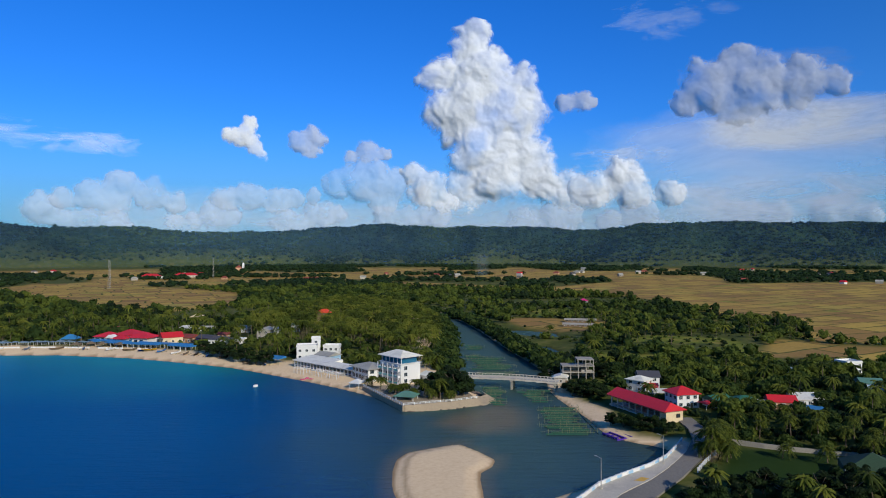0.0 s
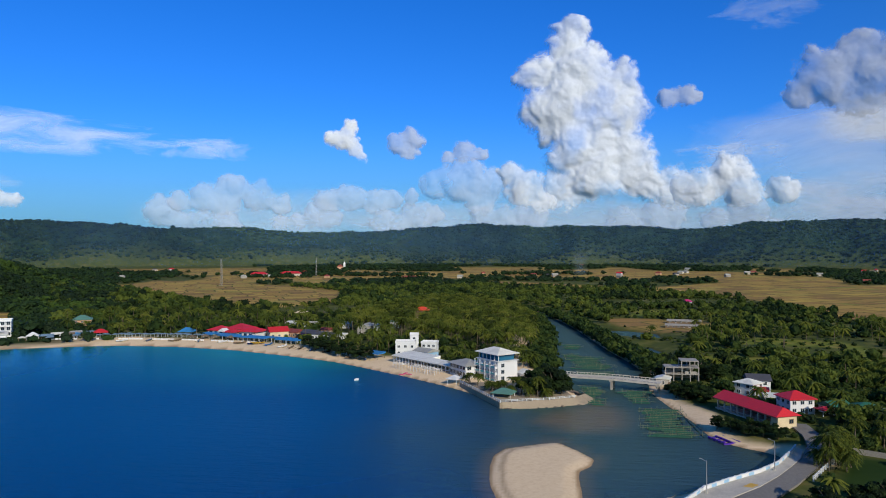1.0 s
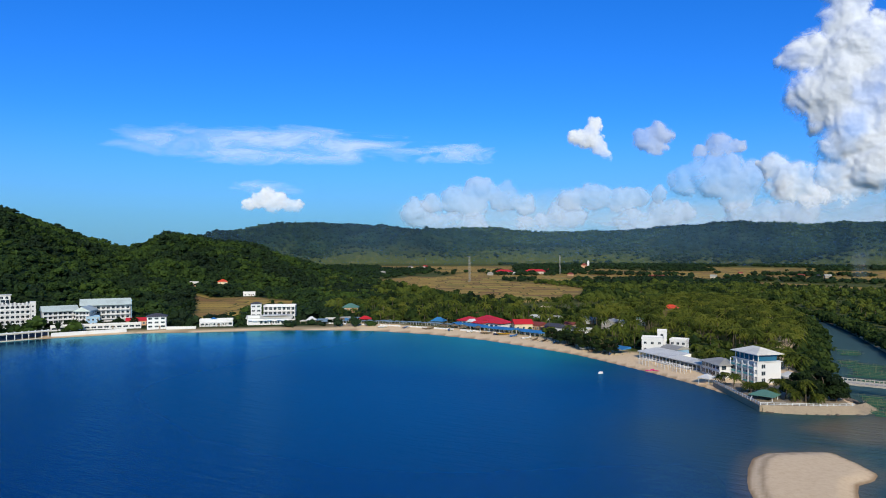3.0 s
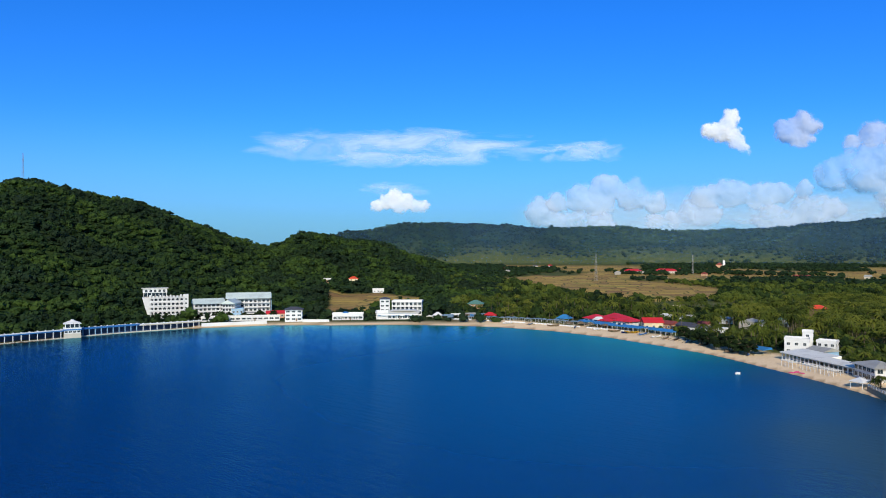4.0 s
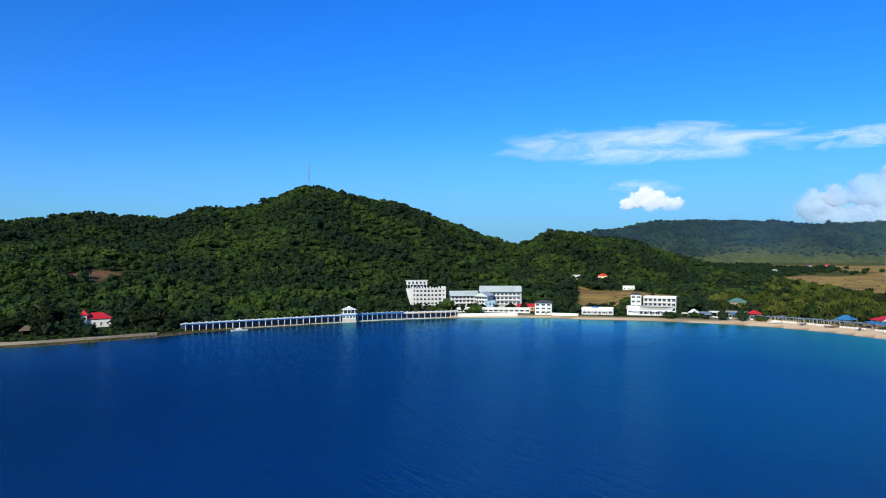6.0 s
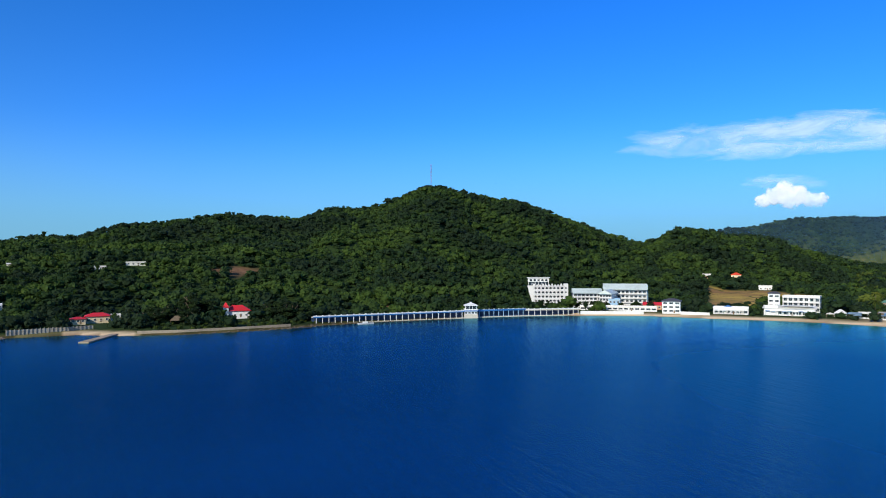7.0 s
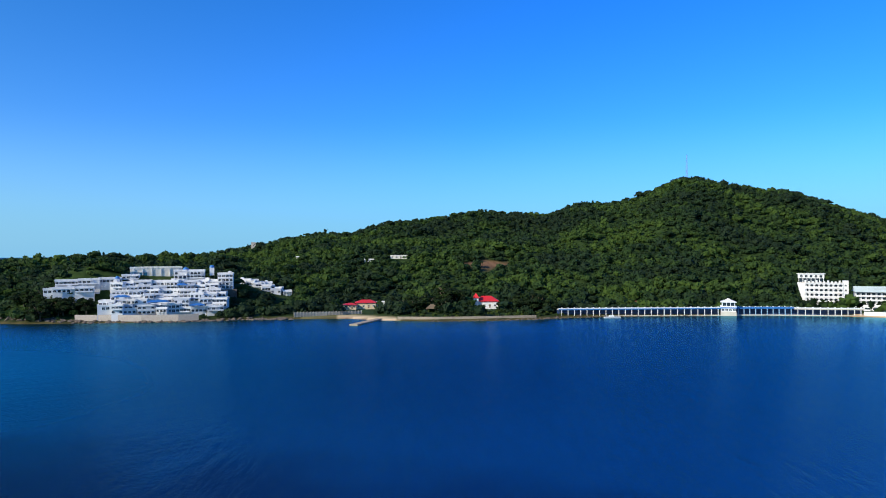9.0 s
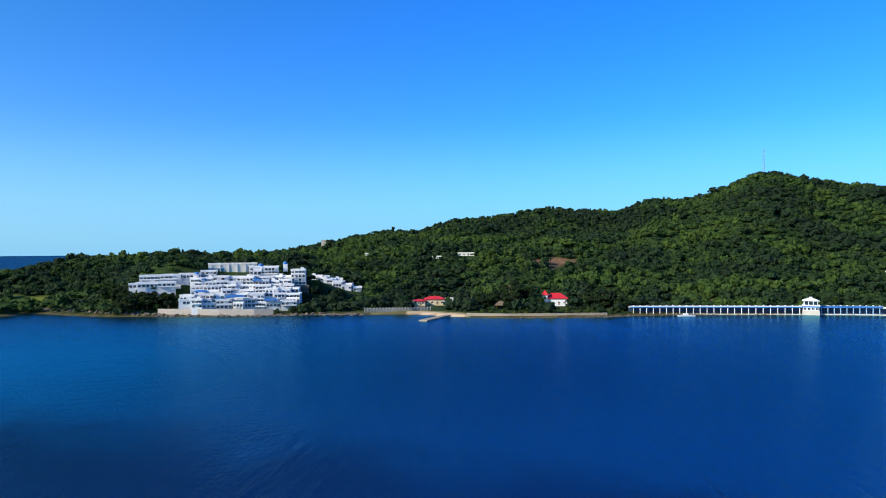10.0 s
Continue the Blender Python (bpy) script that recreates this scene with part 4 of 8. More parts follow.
def box_mesh(sx, sy, sz, mat):
    """A box standing on its base's middle; alike boxes share one mesh."""
    key = ("box", round(sx, 2), round(sy, 2), round(sz, 2), mat.name)
    if key not in MESHES:
        bm = bmesh.new()
        add_box(bm, (0, 0, sz / 2), (sx, sy, sz))
        MESHES[key] = done("box", bm, mat)
    return MESHES[key]


def thing(name, label, category, x, y, z=None, rot=0.0, group="", clear=0.0):
    ob = new(name)
    ob.empty_display_size = 0.5
    ob.matrix_basis = pose(x, y, ground_z(x, y) if z is None else z, 0, 0, rot)
    if clear:
        CLEAR.append((x, y, clear))
    return tagged(ob, label, category, group)


def roof_mesh(kind, w, d, rise, over, mat, thick=0.18):
    """A roof over a box w by d whose base middle is the origin."""
    key = ("roof", kind, round(w, 2), round(d, 2), round(rise, 2), round(over, 2), mat.name)
    if key in MESHES:
        return MESHES[key]
    bm = bmesh.new()
    x, y = w / 2 + over, d / 2 + over
    if kind == "flat":
        add_box(bm, (0, 0, thick), (2 * x, 2 * y, 2 * thick))
    else:
        low = [bm.verts.new((a, b, -0.05)) for a, b in ((-x, -y), (x, -y), (x, y), (-x, y))]
        eave = [bm.verts.new((a, b, thick)) for a, b in ((-x, -y), (x, -y), (x, y), (-x, y))]
        bm.faces.new(low[::-1])
        for i in range(4):
            bm.faces.new((low[i], low[(i + 1) % 4], eave[(i + 1) % 4], eave[i]))
        if kind == "shed":
            t = [bm.verts.new((-x, y, rise)), bm.verts.new((x, y, rise))]
            bm.faces.new((eave[0], eave[1], t[1], t[0]))
            bm.faces.new((eave[2], eave[3], t[0], t[1]))
            bm.faces.new((eave[1], eave[2], t[1]))
            bm.faces.new((eave[3], eave[0], t[0]))
        else:
            along = w >= d
            inset = (min(x, y) * 0.95) if kind == "hip" else 0.0
            if along:
                t = [bm.verts.new((-x + inset, 0, rise)), bm.verts.new((x - inset, 0, rise))]
                bm.faces.new((eave[0], eave[1], t[1], t[0]))
                bm.faces.new((eave[2], eave[3], t[0], t[1]))
                bm.faces.new((eave[1], eave[2], t[1]))
                bm.faces.new((eave[3], eave[0], t[0]))
            else:
                t = [bm.verts.new((0, -y + inset, rise)), bm.verts.new((0, y - inset, rise))]
                bm.faces.new((eave[1], eave[2], t[1], t[0]))
                bm.faces.new((eave[3], eave[0], t[0], t[1]))
                bm.faces.new((eave[0], eave[1], t[0]))
                bm.faces.new((eave[2], eave[3], t[1]))
    MESHES[key] = done("roof", bm, mat)
    return MESHES[key]


def window_meshes(w, h, frame_mat=None, arched=False):
    frame_mat = frame_mat or WHITE
    key = ("window", round(w, 2), round(h, 2), frame_mat.name, arched)
    if key not in MESHES:
        bm = bmesh.new()
        b = 0.12
        for sx in (-1, 1):
            add_box(bm, (sx * (w / 2 + b / 2), 0, h / 2), (b, 0.16, h + 2 * b))
        add_box(bm, (0, 0, -b / 2), (w, 0.22, b))
        add_box(bm, (0, 0, h + b / 2), (w, 0.16, b))
        add_box(bm, (0, 0, h / 2), (0.07, 0.1, h))
        f = done("window", bm, frame_mat)
        bm = bmesh.new()
        if arched:
            pts = [(-w / 2, 0.0, 0.0), (w / 2, 0.0, 0.0)] + [(w / 2 * math.cos(a), 0.0, h * 0.6 + h * 0.4 * math.sin(a)) for a in np.linspace(0, math.pi, 7)]
            vs = [bm.verts.new((p[0], -0.03, p[2])) for p in pts]
            bm.faces.new(vs)
        else:
            add_box(bm, (0, 0, h / 2), (w, 0.05, h))
        MESHES[key] = (f, done("pane", bm, GLASS))
    return MESHES[key]


def windows(parent, w, d, floors, fh, front, side, ww=1.5, wh=1.35, sill=1.0, z0=0.0, back=False, frame_mat=None, arched=False):
    """Rows of windows on the front (y = 0) and the two ends of a box w wide and d deep behind it."""
    f, p = window_meshes(ww, wh, frame_mat, arched)
    places = []
    for k in range(floors):
        z = z0 + k * fh + sill
        places += [((i + 0.5) / front * w - w / 2, -0.04, z, 0) for i in range(front)] if front else []
        if side:
            places += [(w / 2 + 0.04, (i + 0.5) / side * d, z, 90) for i in range(side)]
            places += [(-w / 2 - 0.04, (i + 0.5) / side * d, z, -90) for i in range(side)]
    for x, y, z, a in places:
        win = part("window", f, parent, (x, y, z), a)
        part("pane", p, win)


def house(name, label, x, y, rot, w, d, floors=1, fh=3.0, wall=None, roof=None, kind="hip", rise=None, over=0.6,
          cols=3, side=2, z=None, group="", category="house", clear=None, front=0.0, ww=1.4, wh=1.3, frame_mat=None, arched=False, door=True, sink=1.5):
    """A building with its front's middle at (x, y); rot turns its front line."""
    h = floors * fh
    a = radians(rot)
    cx, cy = x - math.sin(a) * d / 2, y + math.cos(a) * d / 2
    t = thing(name, label, category, x, y, z if z is not None else min(ground_z(x, y), ground_z(cx, cy)), rot, group)
    CLEAR.append((cx, cy, clear if clear is not None else math.hypot(w, d) / 2 + 2.5))
    for k in range(int(front // 6)):
        CLEAR.append((x + math.sin(a) * (3 + 6 * k), y - math.cos(a) * (3 + 6 * k), max(5, w * 0.5)))
    part("wall", box_mesh(w, d, h + sink, wall or WHITE), t, (0, d / 2, -sink))
    if kind == "flat":
        part("roof", roof_mesh("flat", w, d, 0, 0.25, roof or WHITE), t, (0, d / 2, h + 0.002))
        bm_key = ("parapet", round(w, 2), round(d, 2), (wall or WHITE).name)
        if bm_key not in MESHES:
            bm = bmesh.new()
            for sx in (-1, 1):
                add_box(bm, (sx * (w / 2 + 0.1), 0, 0.4), (0.2, d + 0.4, 0.8))
            for sy in (-1, 1):
                add_box(bm, (0, sy * (d / 2 + 0.1), 0.4), (w, 0.2, 0.8))
            MESHES[bm_key] = done("parapet", bm, wall or WHITE)
        part("parapet", MESHES[bm_key], t, (0, d / 2, h + 0.36))
    else:
        part("roof", roof_mesh(kind, w, d, rise or 0.28 * min(w, d), over, roof or REDROOF), t, (0, d / 2, h + 0.05))
    if cols:
        windows(t, w, d, floors, fh, cols, side, ww, wh, frame_mat=frame_mat, arched=arched)
        if door:
            part("door", box_mesh(1.0, 0.1, 2.1, WOOD), t, (w * 0.5 / cols * (1 if cols % 2 == 0 else 0) + (w / cols * 0.5 if cols % 2 else 0), -0.07, 0.0))
    return t


# ---------------------------------------------------------------- hotel on the corner of the sea wall
def corner_hotel():
    t = thing("hotel", "four-storey white hotel with balconies and a blue glazed top floor", "hotel", 3.8, 329.0, 2.4, -52, clear=0)
    CLEAR.extend([(2, 340, 19), (12, 350, 16), (-6, 330, 12), (6, 318, 12), (12, 306, 9), (0, 308, 8), (22, 296, 6)])
    w, d, fh = 16.0, 12.0, 3.0
    # front runs to the left of the corner
    part("wall", box_mesh(w, d, 3 * fh + 1.5, WHITE), t, (-w / 2, d / 2, -1.5))
    part("top_floor", box_mesh(w - 2.4, d - 2.4, 2.7, BGL), t, (-w / 2, d / 2, 3 * fh), label="blue glazed top floor")
    part("ledge", box_mesh(w + 0.9, d + 0.9, 0.3, WHITE), t, (-w / 2, d / 2, 3 * fh + 0.003))
    for k in range(6):
        part("post", box_mesh(0.3, 0.3, 2.75, WHITE), t, (-w + 0.6 + k * (w - 1.2) / 5, 0.9, 3 * fh + 0.3))
    part("blue_band", box_mesh(w - 1.2, d - 1.2, 0.55, BLUE), t, (-w / 2, d / 2, 3 * fh + 2.71))
    part("roof", roof_mesh("hip", w, d, 2.6, 0.9, PALEROOF), t, (-w / 2, d / 2, 3 * fh + 3.27))
    bm = bmesh.new()
    add_box(bm, (0, -0.75, 0.0), (3.8, 1.5, 0.25))
    add_box(bm, (0, -1.44, 0.6), (3.8, 0.14, 1.1))
    for sx in (-1, 1):
        add_box(bm, (sx * 1.6, -0.7, 0.55), (0.12, 1.36, 0.9))
    balcony = done("balcony", bm, WHITE)
    f, p = window_meshes(1.9, 1.7, WHITE)
    for k in range(3):
        for i in range(4):
            x = -w + 2.1 + i * 3.95
            win = part("window", f, t, (x, -0.04, k * fh + 0.25))
            part("pane", p, win)
            if k:
                part("balcony", balcony, t, (x, 0, k * fh + 0.05))
            part("balcony_panel", box_mesh(2.6, 0.06, 0.7, AQUA), t, (x, -1.56, k * fh + 0.35), label="sea-green balcony panel")
        win = part("window", f, t, (0.04, 3.0, k * fh + 0.4), 90)
        part("pane", p, win)
    for i in range(5):
        part("column", box_mesh(0.35, 0.35, 3 * fh, WHITE), t, (-w + 0.2 + i * (w - 0.4) / 4, -1.5, 0.05))


corner_hotel()
house("annex", "low annex with a cream sheet roof beside the hotel", 17.5, 331, -59, 17, 8, 1, 3.2, WHITE, PALEROOF, "gable", 1.6, cols=5, side=2, front=0)
house("restaurant", "two-storey open restaurant with a grey hipped roof on the beach", -15.6, 344.1, -57, 15, 12, 2, 3.0, WHITE, GREYROOF, "hip", 2.2, 1.4, cols=5, side=3, front=6, ww=2.2, wh=1.9)


def open_pavilion(label, x, y, rot, w, d, h, roof, kind, rise, cols, group="beach pavilions"):
    """A dining pavilion open to the sea: columns, a back wall, floor, rails and tables."""
    t = thing("beach_pavilion", label, "pavilion", x, y, 2.0, rot, group)
    a = radians(rot)
    CLEAR.append((x - math.sin(a) * d / 2, y + math.cos(a) * d / 2, w * 0.55))
    CLEAR.append((x + math.sin(a) * 6, y - math.cos(a) * 6, w * 0.5))
    part("floor_slab", box_mesh(w, d, 1.6, PALE), t, (0, d / 2, -1.2))
    part("back_wall", box_mesh(w, 0.3, h, WHITE), t, (0, d - 0.2, 0.4))
    part("side_wall", box_mesh(0.3, d * 0.5, h, WHITE), t, (w / 2 - 0.16, d * 0.7, 0.4))
    for i in range(cols):
        px = -w / 2 + 0.3 + i * (w - 0.6) / (cols - 1)
        part("column", box_mesh(0.4, 0.4, h, WHITE), t, (px, 0.3, 0.402))
        if i % 2 and i < cols - 1:
            part("table", box_mesh(1.8, 1.6, 0.75, BLUE if i % 4 == 1 else SKYBLUE), t, (px + 1.2, 2.0, 0.404))
    part("railing", box_mesh(w, 0.1, 0.18, WHITE), t, (0, 0.1, 1.3))
    part("fascia", box_mesh(w + 0.6, 0.2, 0.5, WHITE), t, (0, -0.35, h + 0.1))
    part("roof", roof_mesh(kind, w, d, rise, 0.7, roof), t, (0, d / 2, h + 0.42))
    return t


open_pavilion("long white beach pavilion with a low pale roof", -26.5, 357.5, -46, 24, 10, 3.2, PALEROOF, "gable", 1.5, 9)
open_pavilion("wide white dining pavilion with a pale canopy roof", -44.5, 376, -46, 25, 12, 3.2, PALEROOF, "shed", 1.5, 10)


def pergola(x, y, rot, w, d):
    t = thing("pergola", "bare white timber pergola frame on the sand", "pergola", x, y, None, rot, "white pergola frames")
    for i in range(4):
        for sy in (-1, 1):
            part("post", box_mesh(0.16, 0.16, 3.0, WHITE), t, (-w / 2 + i * w / 3, sy * d / 2, -0.3))
        part("rafter", box_mesh(0.14, d + 0.8, 0.16, WHITE), t, (-w / 2 + i * w / 3, 0, 2.7))
    for sy in (-1, 1):
        part("beam", box_mesh(w + 0.6, 0.16, 0.18, WHITE), t, (0, sy * d / 2, 2.52))


pergola(-29, 352.5, -46, 8, 3.6)
pergola(-37, 361, -46, 8, 3.6)
pergola(-47, 369, -46, 8, 4)
house("villa", "white stepped villa with a roof terrace and a rounded turret", -49, 407, 4, 11.5, 9, 2, 3.6, WHITE, WHITE, "flat", cols=3, side=3, front=10)
house("turret", "small white roof tower of the villa", -45, 418, 4, 5, 5, 3, 3.4, WHITE, WHITE, "flat", cols=1, side=1)
house("house", "small flat-roofed white house", -36, 414, -8, 9, 7, 2, 3.0, WHITE, WHITE, "flat", cols=3, side=2, front=14)
house("house", "grey-roofed shed behind the pavilions", -39, 395, -40, 11, 9, 1, 4.0, SKYBLUE, GREYROOF, "gable", 1.8, cols=3, side=2)


def open_shelter(name, label, x, y, rot, w, d, h, roof, kind="hip", rise=None, post=None, z=None, group="", category="shelter", clear=0.0, over=0.5, ps=0.18, cols=2):
    t = thing(name, label, category, x, y, z, rot, group, clear)
    post = post or WHITE
    for i in range(cols):
        for sy in (-1, 1):
            part("post", box_mesh(ps, ps, h + 0.3, post), t, (-w / 2 + i * w / (cols - 1), sy * d / 2, -0.3))
    part("roof", roof_mesh(kind, w, d, rise or 0.3 * min(w, d), over, roof), t, (0, 0, h))
    return t


open_shelter("gazebo", "open gazebo with a teal hipped roof on the sea wall", 6, 297, -20, 7.5, 6, 3.0, TEALROOF, rise=1.9, clear=6, over=0.9, ps=0.25)
open_shelter("parasol_tent", "white pyramid tent standing on the sand", -16.5, 331, -30, 5, 5, 2.4, WHITE, rise=1.8, clear=4)

# ---------------------------------------------------------------- sea wall
def wall_run(name, label, pts, z0, z1, thick, mat, rail=None, category="sea wall", post_step=2.4, rail_h=0.95, kind="structure"):
    """A wall along a line of points, with an optional railing of posts and two rails."""
    t = thing(name, label, category, pts[0][0], pts[0][1], 0.0)
    t["kind"] = kind
    ox, oy = pts[0]
    for (ax, ay), (bx, by) in zip(pts, pts[1:]):
        length, a = math.hypot(bx - ax, by - ay), math.degrees(math.atan2(by - ay, bx - ax))
        mx, my = (ax + bx) / 2 - ox, (ay + by) / 2 - oy
        part("wall_stretch", box_mesh(length + thick * 0.5, thick, z1 - z0, mat), t, (mx, my, z0), a)
        if rail:
            for zz in (0.45, rail_h):
                part("handrail", box_mesh(length, 0.12, 0.14, rail), t, (mx, my, z1 + zz), a)
            for k in range(max(1, int(length / post_step)) + 1):
                u = min(1, k * post_step / length)
                part("post", box_mesh(0.22, 0.22, rail_h + 0.15, rail), t, (ax + (bx - ax) * u - ox, ay + (by - ay) * u - oy, z1 - 0.003), a)
    return t


wall_run("sea_wall", "grey stone sea wall with a white railing round the hotel terrace", [(-13.5, 326), (-8.5, 314.7), (4.3, 284.6), (15.1, 287.8), (24.6, 290.4), (36, 296)], -1.5, 2.3, 0.8, STONE, WHITE)
terrace = bmesh.new()
add_prism(terrace, [(-13, 326.5, 0), (-8, 315, 0), (4.6, 285.4, 0), (15, 288.6, 0), (24.5, 291.2, 0), (35.5, 296.8, 0), (33, 312, 0), (18, 330, 0), (6, 330, 0)], 2.2)
tagged(new("terrace", done("terrace", terrace, STONE)), "paved hotel terrace behind the sea wall", "terrace", kind="structure")
CLEAR.extend([(8, 292, 5), (16, 292, 4), (-4, 308, 8), (-2, 318, 10)])


def rocks(name, label, pts, spread, count, lo, hi, seed):
    """Loose boulders along a line, each a small uneven lump, joined."""
    g = np.random.default_rng(seed)
    pts = np.array(pts, float)
    pos = []
    for k in range(count):
        i = g.integers(0, len(pts) - 1)
        u = g.random()
        p = pts[i] * (1 - u) + pts[i + 1] * u + g.normal(0, spread, 2)
        pos.append((p[0], p[1], max(-0.2, ground_z(p[0], p[1])) + 0.1))
    v, f = ico(1)
    temps = []
    for k in range(4):
        temps.append((v * g.uniform(0.65, 1.15, (len(v), 1)) * (1, 1, 0.6), f))
    size = g.uniform(lo, hi, count)
    return scatter(name, label, "rocks", ROCK, temps, np.array(pos), size, size, np.zeros(count), seed)


rocks("breakwater_rocks", "brown riprap stones at the foot of the sea wall", [(6, 284.5), (25, 289.5), (38, 297), (42, 307), (37, 318)], 1.2, 240, 0.4, 1.2, 31)


def revetment():
    """Sloping stone apron in front of the terrace wall."""
    bm = bmesh.new()
    pts = [(5.0, 284.1), (15.3, 286.6), (24.8, 289.4), (36.4, 294.9), (42, 303), (40, 314)]
    g = np.random.default_rng(8)
    rows = []
    for k in range(len(pts) - 1):
        (ax, ay), (bx, by) = pts[k], pts[k + 1]
        nx, ny = (by - ay), -(bx - ax)
        q = math.hypot(nx, ny)
        for u in np.arange(0, 1, 0.2):
            ws = 0.5 + 2.7 * u if k == 0 else 3.2 + (1.5 if k > 2 else 0)
            rows.append([bm.verts.new((ax + (bx - ax) * u + nx / q * ws * v + g.uniform(-0.15, 0.15), ay + (by - ay) * u + ny / q * ws * v, 1.75 - 2.6 * v + g.uniform(-0.1, 0.1))) for v in (-0.3, 0, 0.3, 0.6, 1.0)])
    for a, b in zip(rows, rows[1:]):
        for i in range(4):
            bm.faces.new((a[i], a[i + 1], b[i + 1], b[i]))
    bmesh.ops.recalc_face_normals(bm, faces=bm.faces[:])
    tagged(new("revetment", done("revetment", bm, STONE)), "sloping brown stone revetment below the terrace wall", "revetment", kind="structure")


revetment()


# ---------------------------------------------------------------- bridge
def bridge():
    ax, ay, bx, by = 35.0, 336.5, 76.5, 319.0
    length, a = math.hypot(bx - ax, by - ay), math.degrees(math.atan2(by - ay, bx - ax))
    t = thing("bridge", "pale concrete road bridge with baluster railings over the river", "bridge", (ax + bx) / 2, (ay + by) / 2, 0.0, a)
    n = 9
    for k in range(n):
        u = (k + 0.5) / n
        z = 3.9 + 0.55 * math.sin(math.pi * u)
        part("deck", box_mesh(length / n + 0.05, 7.5, 0.75, PALE), t, (-length / 2 + u * length, 0, z))
        for sy in (-1, 1):
            part("handrail", box_mesh(length / n, 0.22, 0.22, PALE), t, (-length / 2 + u * length, sy * 3.6, z + 1.5))
            for j in range(3):
                part("baluster", box_mesh(0.25, 0.25, 0.76, PALE), t, (-length / 2 + (k + (j + 0.5) / 3) * length / n, sy * 3.6, z + 0.75))
    for u in (0.02, 0.52, 0.97):
        z = 3.9 + 0.55 * math.sin(math.pi * u)
        x = -length / 2 + u * length
        part("pier_cap", box_mesh(1.3, 7.6, 0.8, GREY), t, (x, 0, z - 0.8))
        for sy in (-2.4, 2.4):
            part("pier", box_mesh(1.0, 1.0, z + 1.5, GREY), t, (x, sy, -2.3))
    CLEAR.extend([(40, 330, 6), (77, 318, 6), (72, 322, 4), (30, 339, 5)])


bridge()

# ---------------------------------------------------------------- river: fish pens
def fish_pen(x, y, rot, w, d, rows, label, seed):
    """Rows of bamboo stakes with hanging nets, uneven in length and spacing."""
    g = np.random.default_rng(seed)
    t = thing("fish_pen", label, "fish pen", x, y, 0.0, rot, "fish pens in the river")
    for j in range(rows + 1):
        y0 = -d / 2 + d * (j + g.uniform(-0.25, 0.25)) / rows
        long = w * g.uniform(0.6, 1.1)
        x0 = g.uniform(-0.18, 0.18) * w
        part("rail", box_mesh(round(long + 1.2), 0.11, 0.1, BAMBOO), t, (x0, y0, g.uniform(0.6, 1.0)), g.uniform(-2, 2))
        net = box_mesh(round(long * 0.8), 0.05, 0.75, NET)
        part("net", net, t, (x0 + g.uniform(-1, 1), y0 + 0.12, -0.2), g.uniform(-2, 2))
        n = max(3, int(long / 2.2))
        for i in range(n + 1):
            part("pole", box_mesh(0.1, 0.1, 3.6, NET if g.random() < 0.5 else BAMBOO), t, (x0 - long / 2 + long * i / n, y0 + g.uniform(-0.2, 0.2), -2.1 + g.uniform(-0.4, 0.7)), g.uniform(0, 90))
    for k in range(max(2, int(w / 4))):
        part("cross_net", box_mesh(0.05, round(d * 0.5), 0.45, NET), t, (g.uniform(-0.5, 0.5) * w, g.uniform(-0.25, 0.25) * d, -0.2), g.uniform(-5, 5))


fish_pen(66, 264, -6, 17, 40, 14, "bamboo fish pen with dark green nets", 1)
fish_pen(45, 311, -6, 9, 36, 12, "narrow fish pen of bamboo and green nets by the bridge", 2)
fish_pen(63, 309, -6, 13, 22, 6, "low fish pen with teal nets under the bridge", 3)
fish_pen(54, 362, -8, 20, 12, 4, "bamboo fish pen with green nets upstream", 4)
fish_pen(55, 398, -8, 22, 40, 9, "wide fish pen with green nets in the river", 5)
fish_pen(54, 462, -8, 14, 14, 3, "small distant fish pen of bamboo stakes", 6)
fish_pen(49, 424, -8, 9, 8, 3, "bamboo raft pen beside the larger nets", 7)

# ---------------------------------------------------------------- east bank
def ruin():
    t = thing("unfinished_building", "unfinished grey concrete building with open floors", "ruin", 90, 335, 2.4, -6, clear=13)
    CLEAR.extend([(84, 325, 7), (92, 324, 8), (99, 326, 6)])
    for k in range(3):
        w = 15.5 if k < 2 else 8
        x0 = 0 if k < 2 else 3.5
        part("slab", box_mesh(w, 9, 0.35, GREY), t, (x0, 4.5, 3.1 * (k + 1)))
        for i in range(5 if k < 2 else 3):
            for y in (0.3, 8.7):
                part("column", box_mesh(0.4, 0.4, 3.1, GREY), t, (x0 - w / 2 + 0.3 + i * (w - 0.6) / (4 if k < 2 else 2), y, 3.1 * k + (0.352 if k else 0)))
    part("back_wall", box_mesh(13, 0.25, 5.6, GREY), t, (0, 7.9, 0.3))
    part("side_wall", box_mesh(0.25, 7, 2.6, GREY), t, (7.2, 4.2, 0.3))
    part("front_wall", box_mesh(5, 0.25, 1.1, GREY), t, (4, 0.9, 3.5))


ruin()
house("shed", "low arched pale shed beside the bridge", 80, 331, -20, 6, 7, 1, 3.2, PALE, PALEROOF, "gable", 1.2, cols=1, side=1)


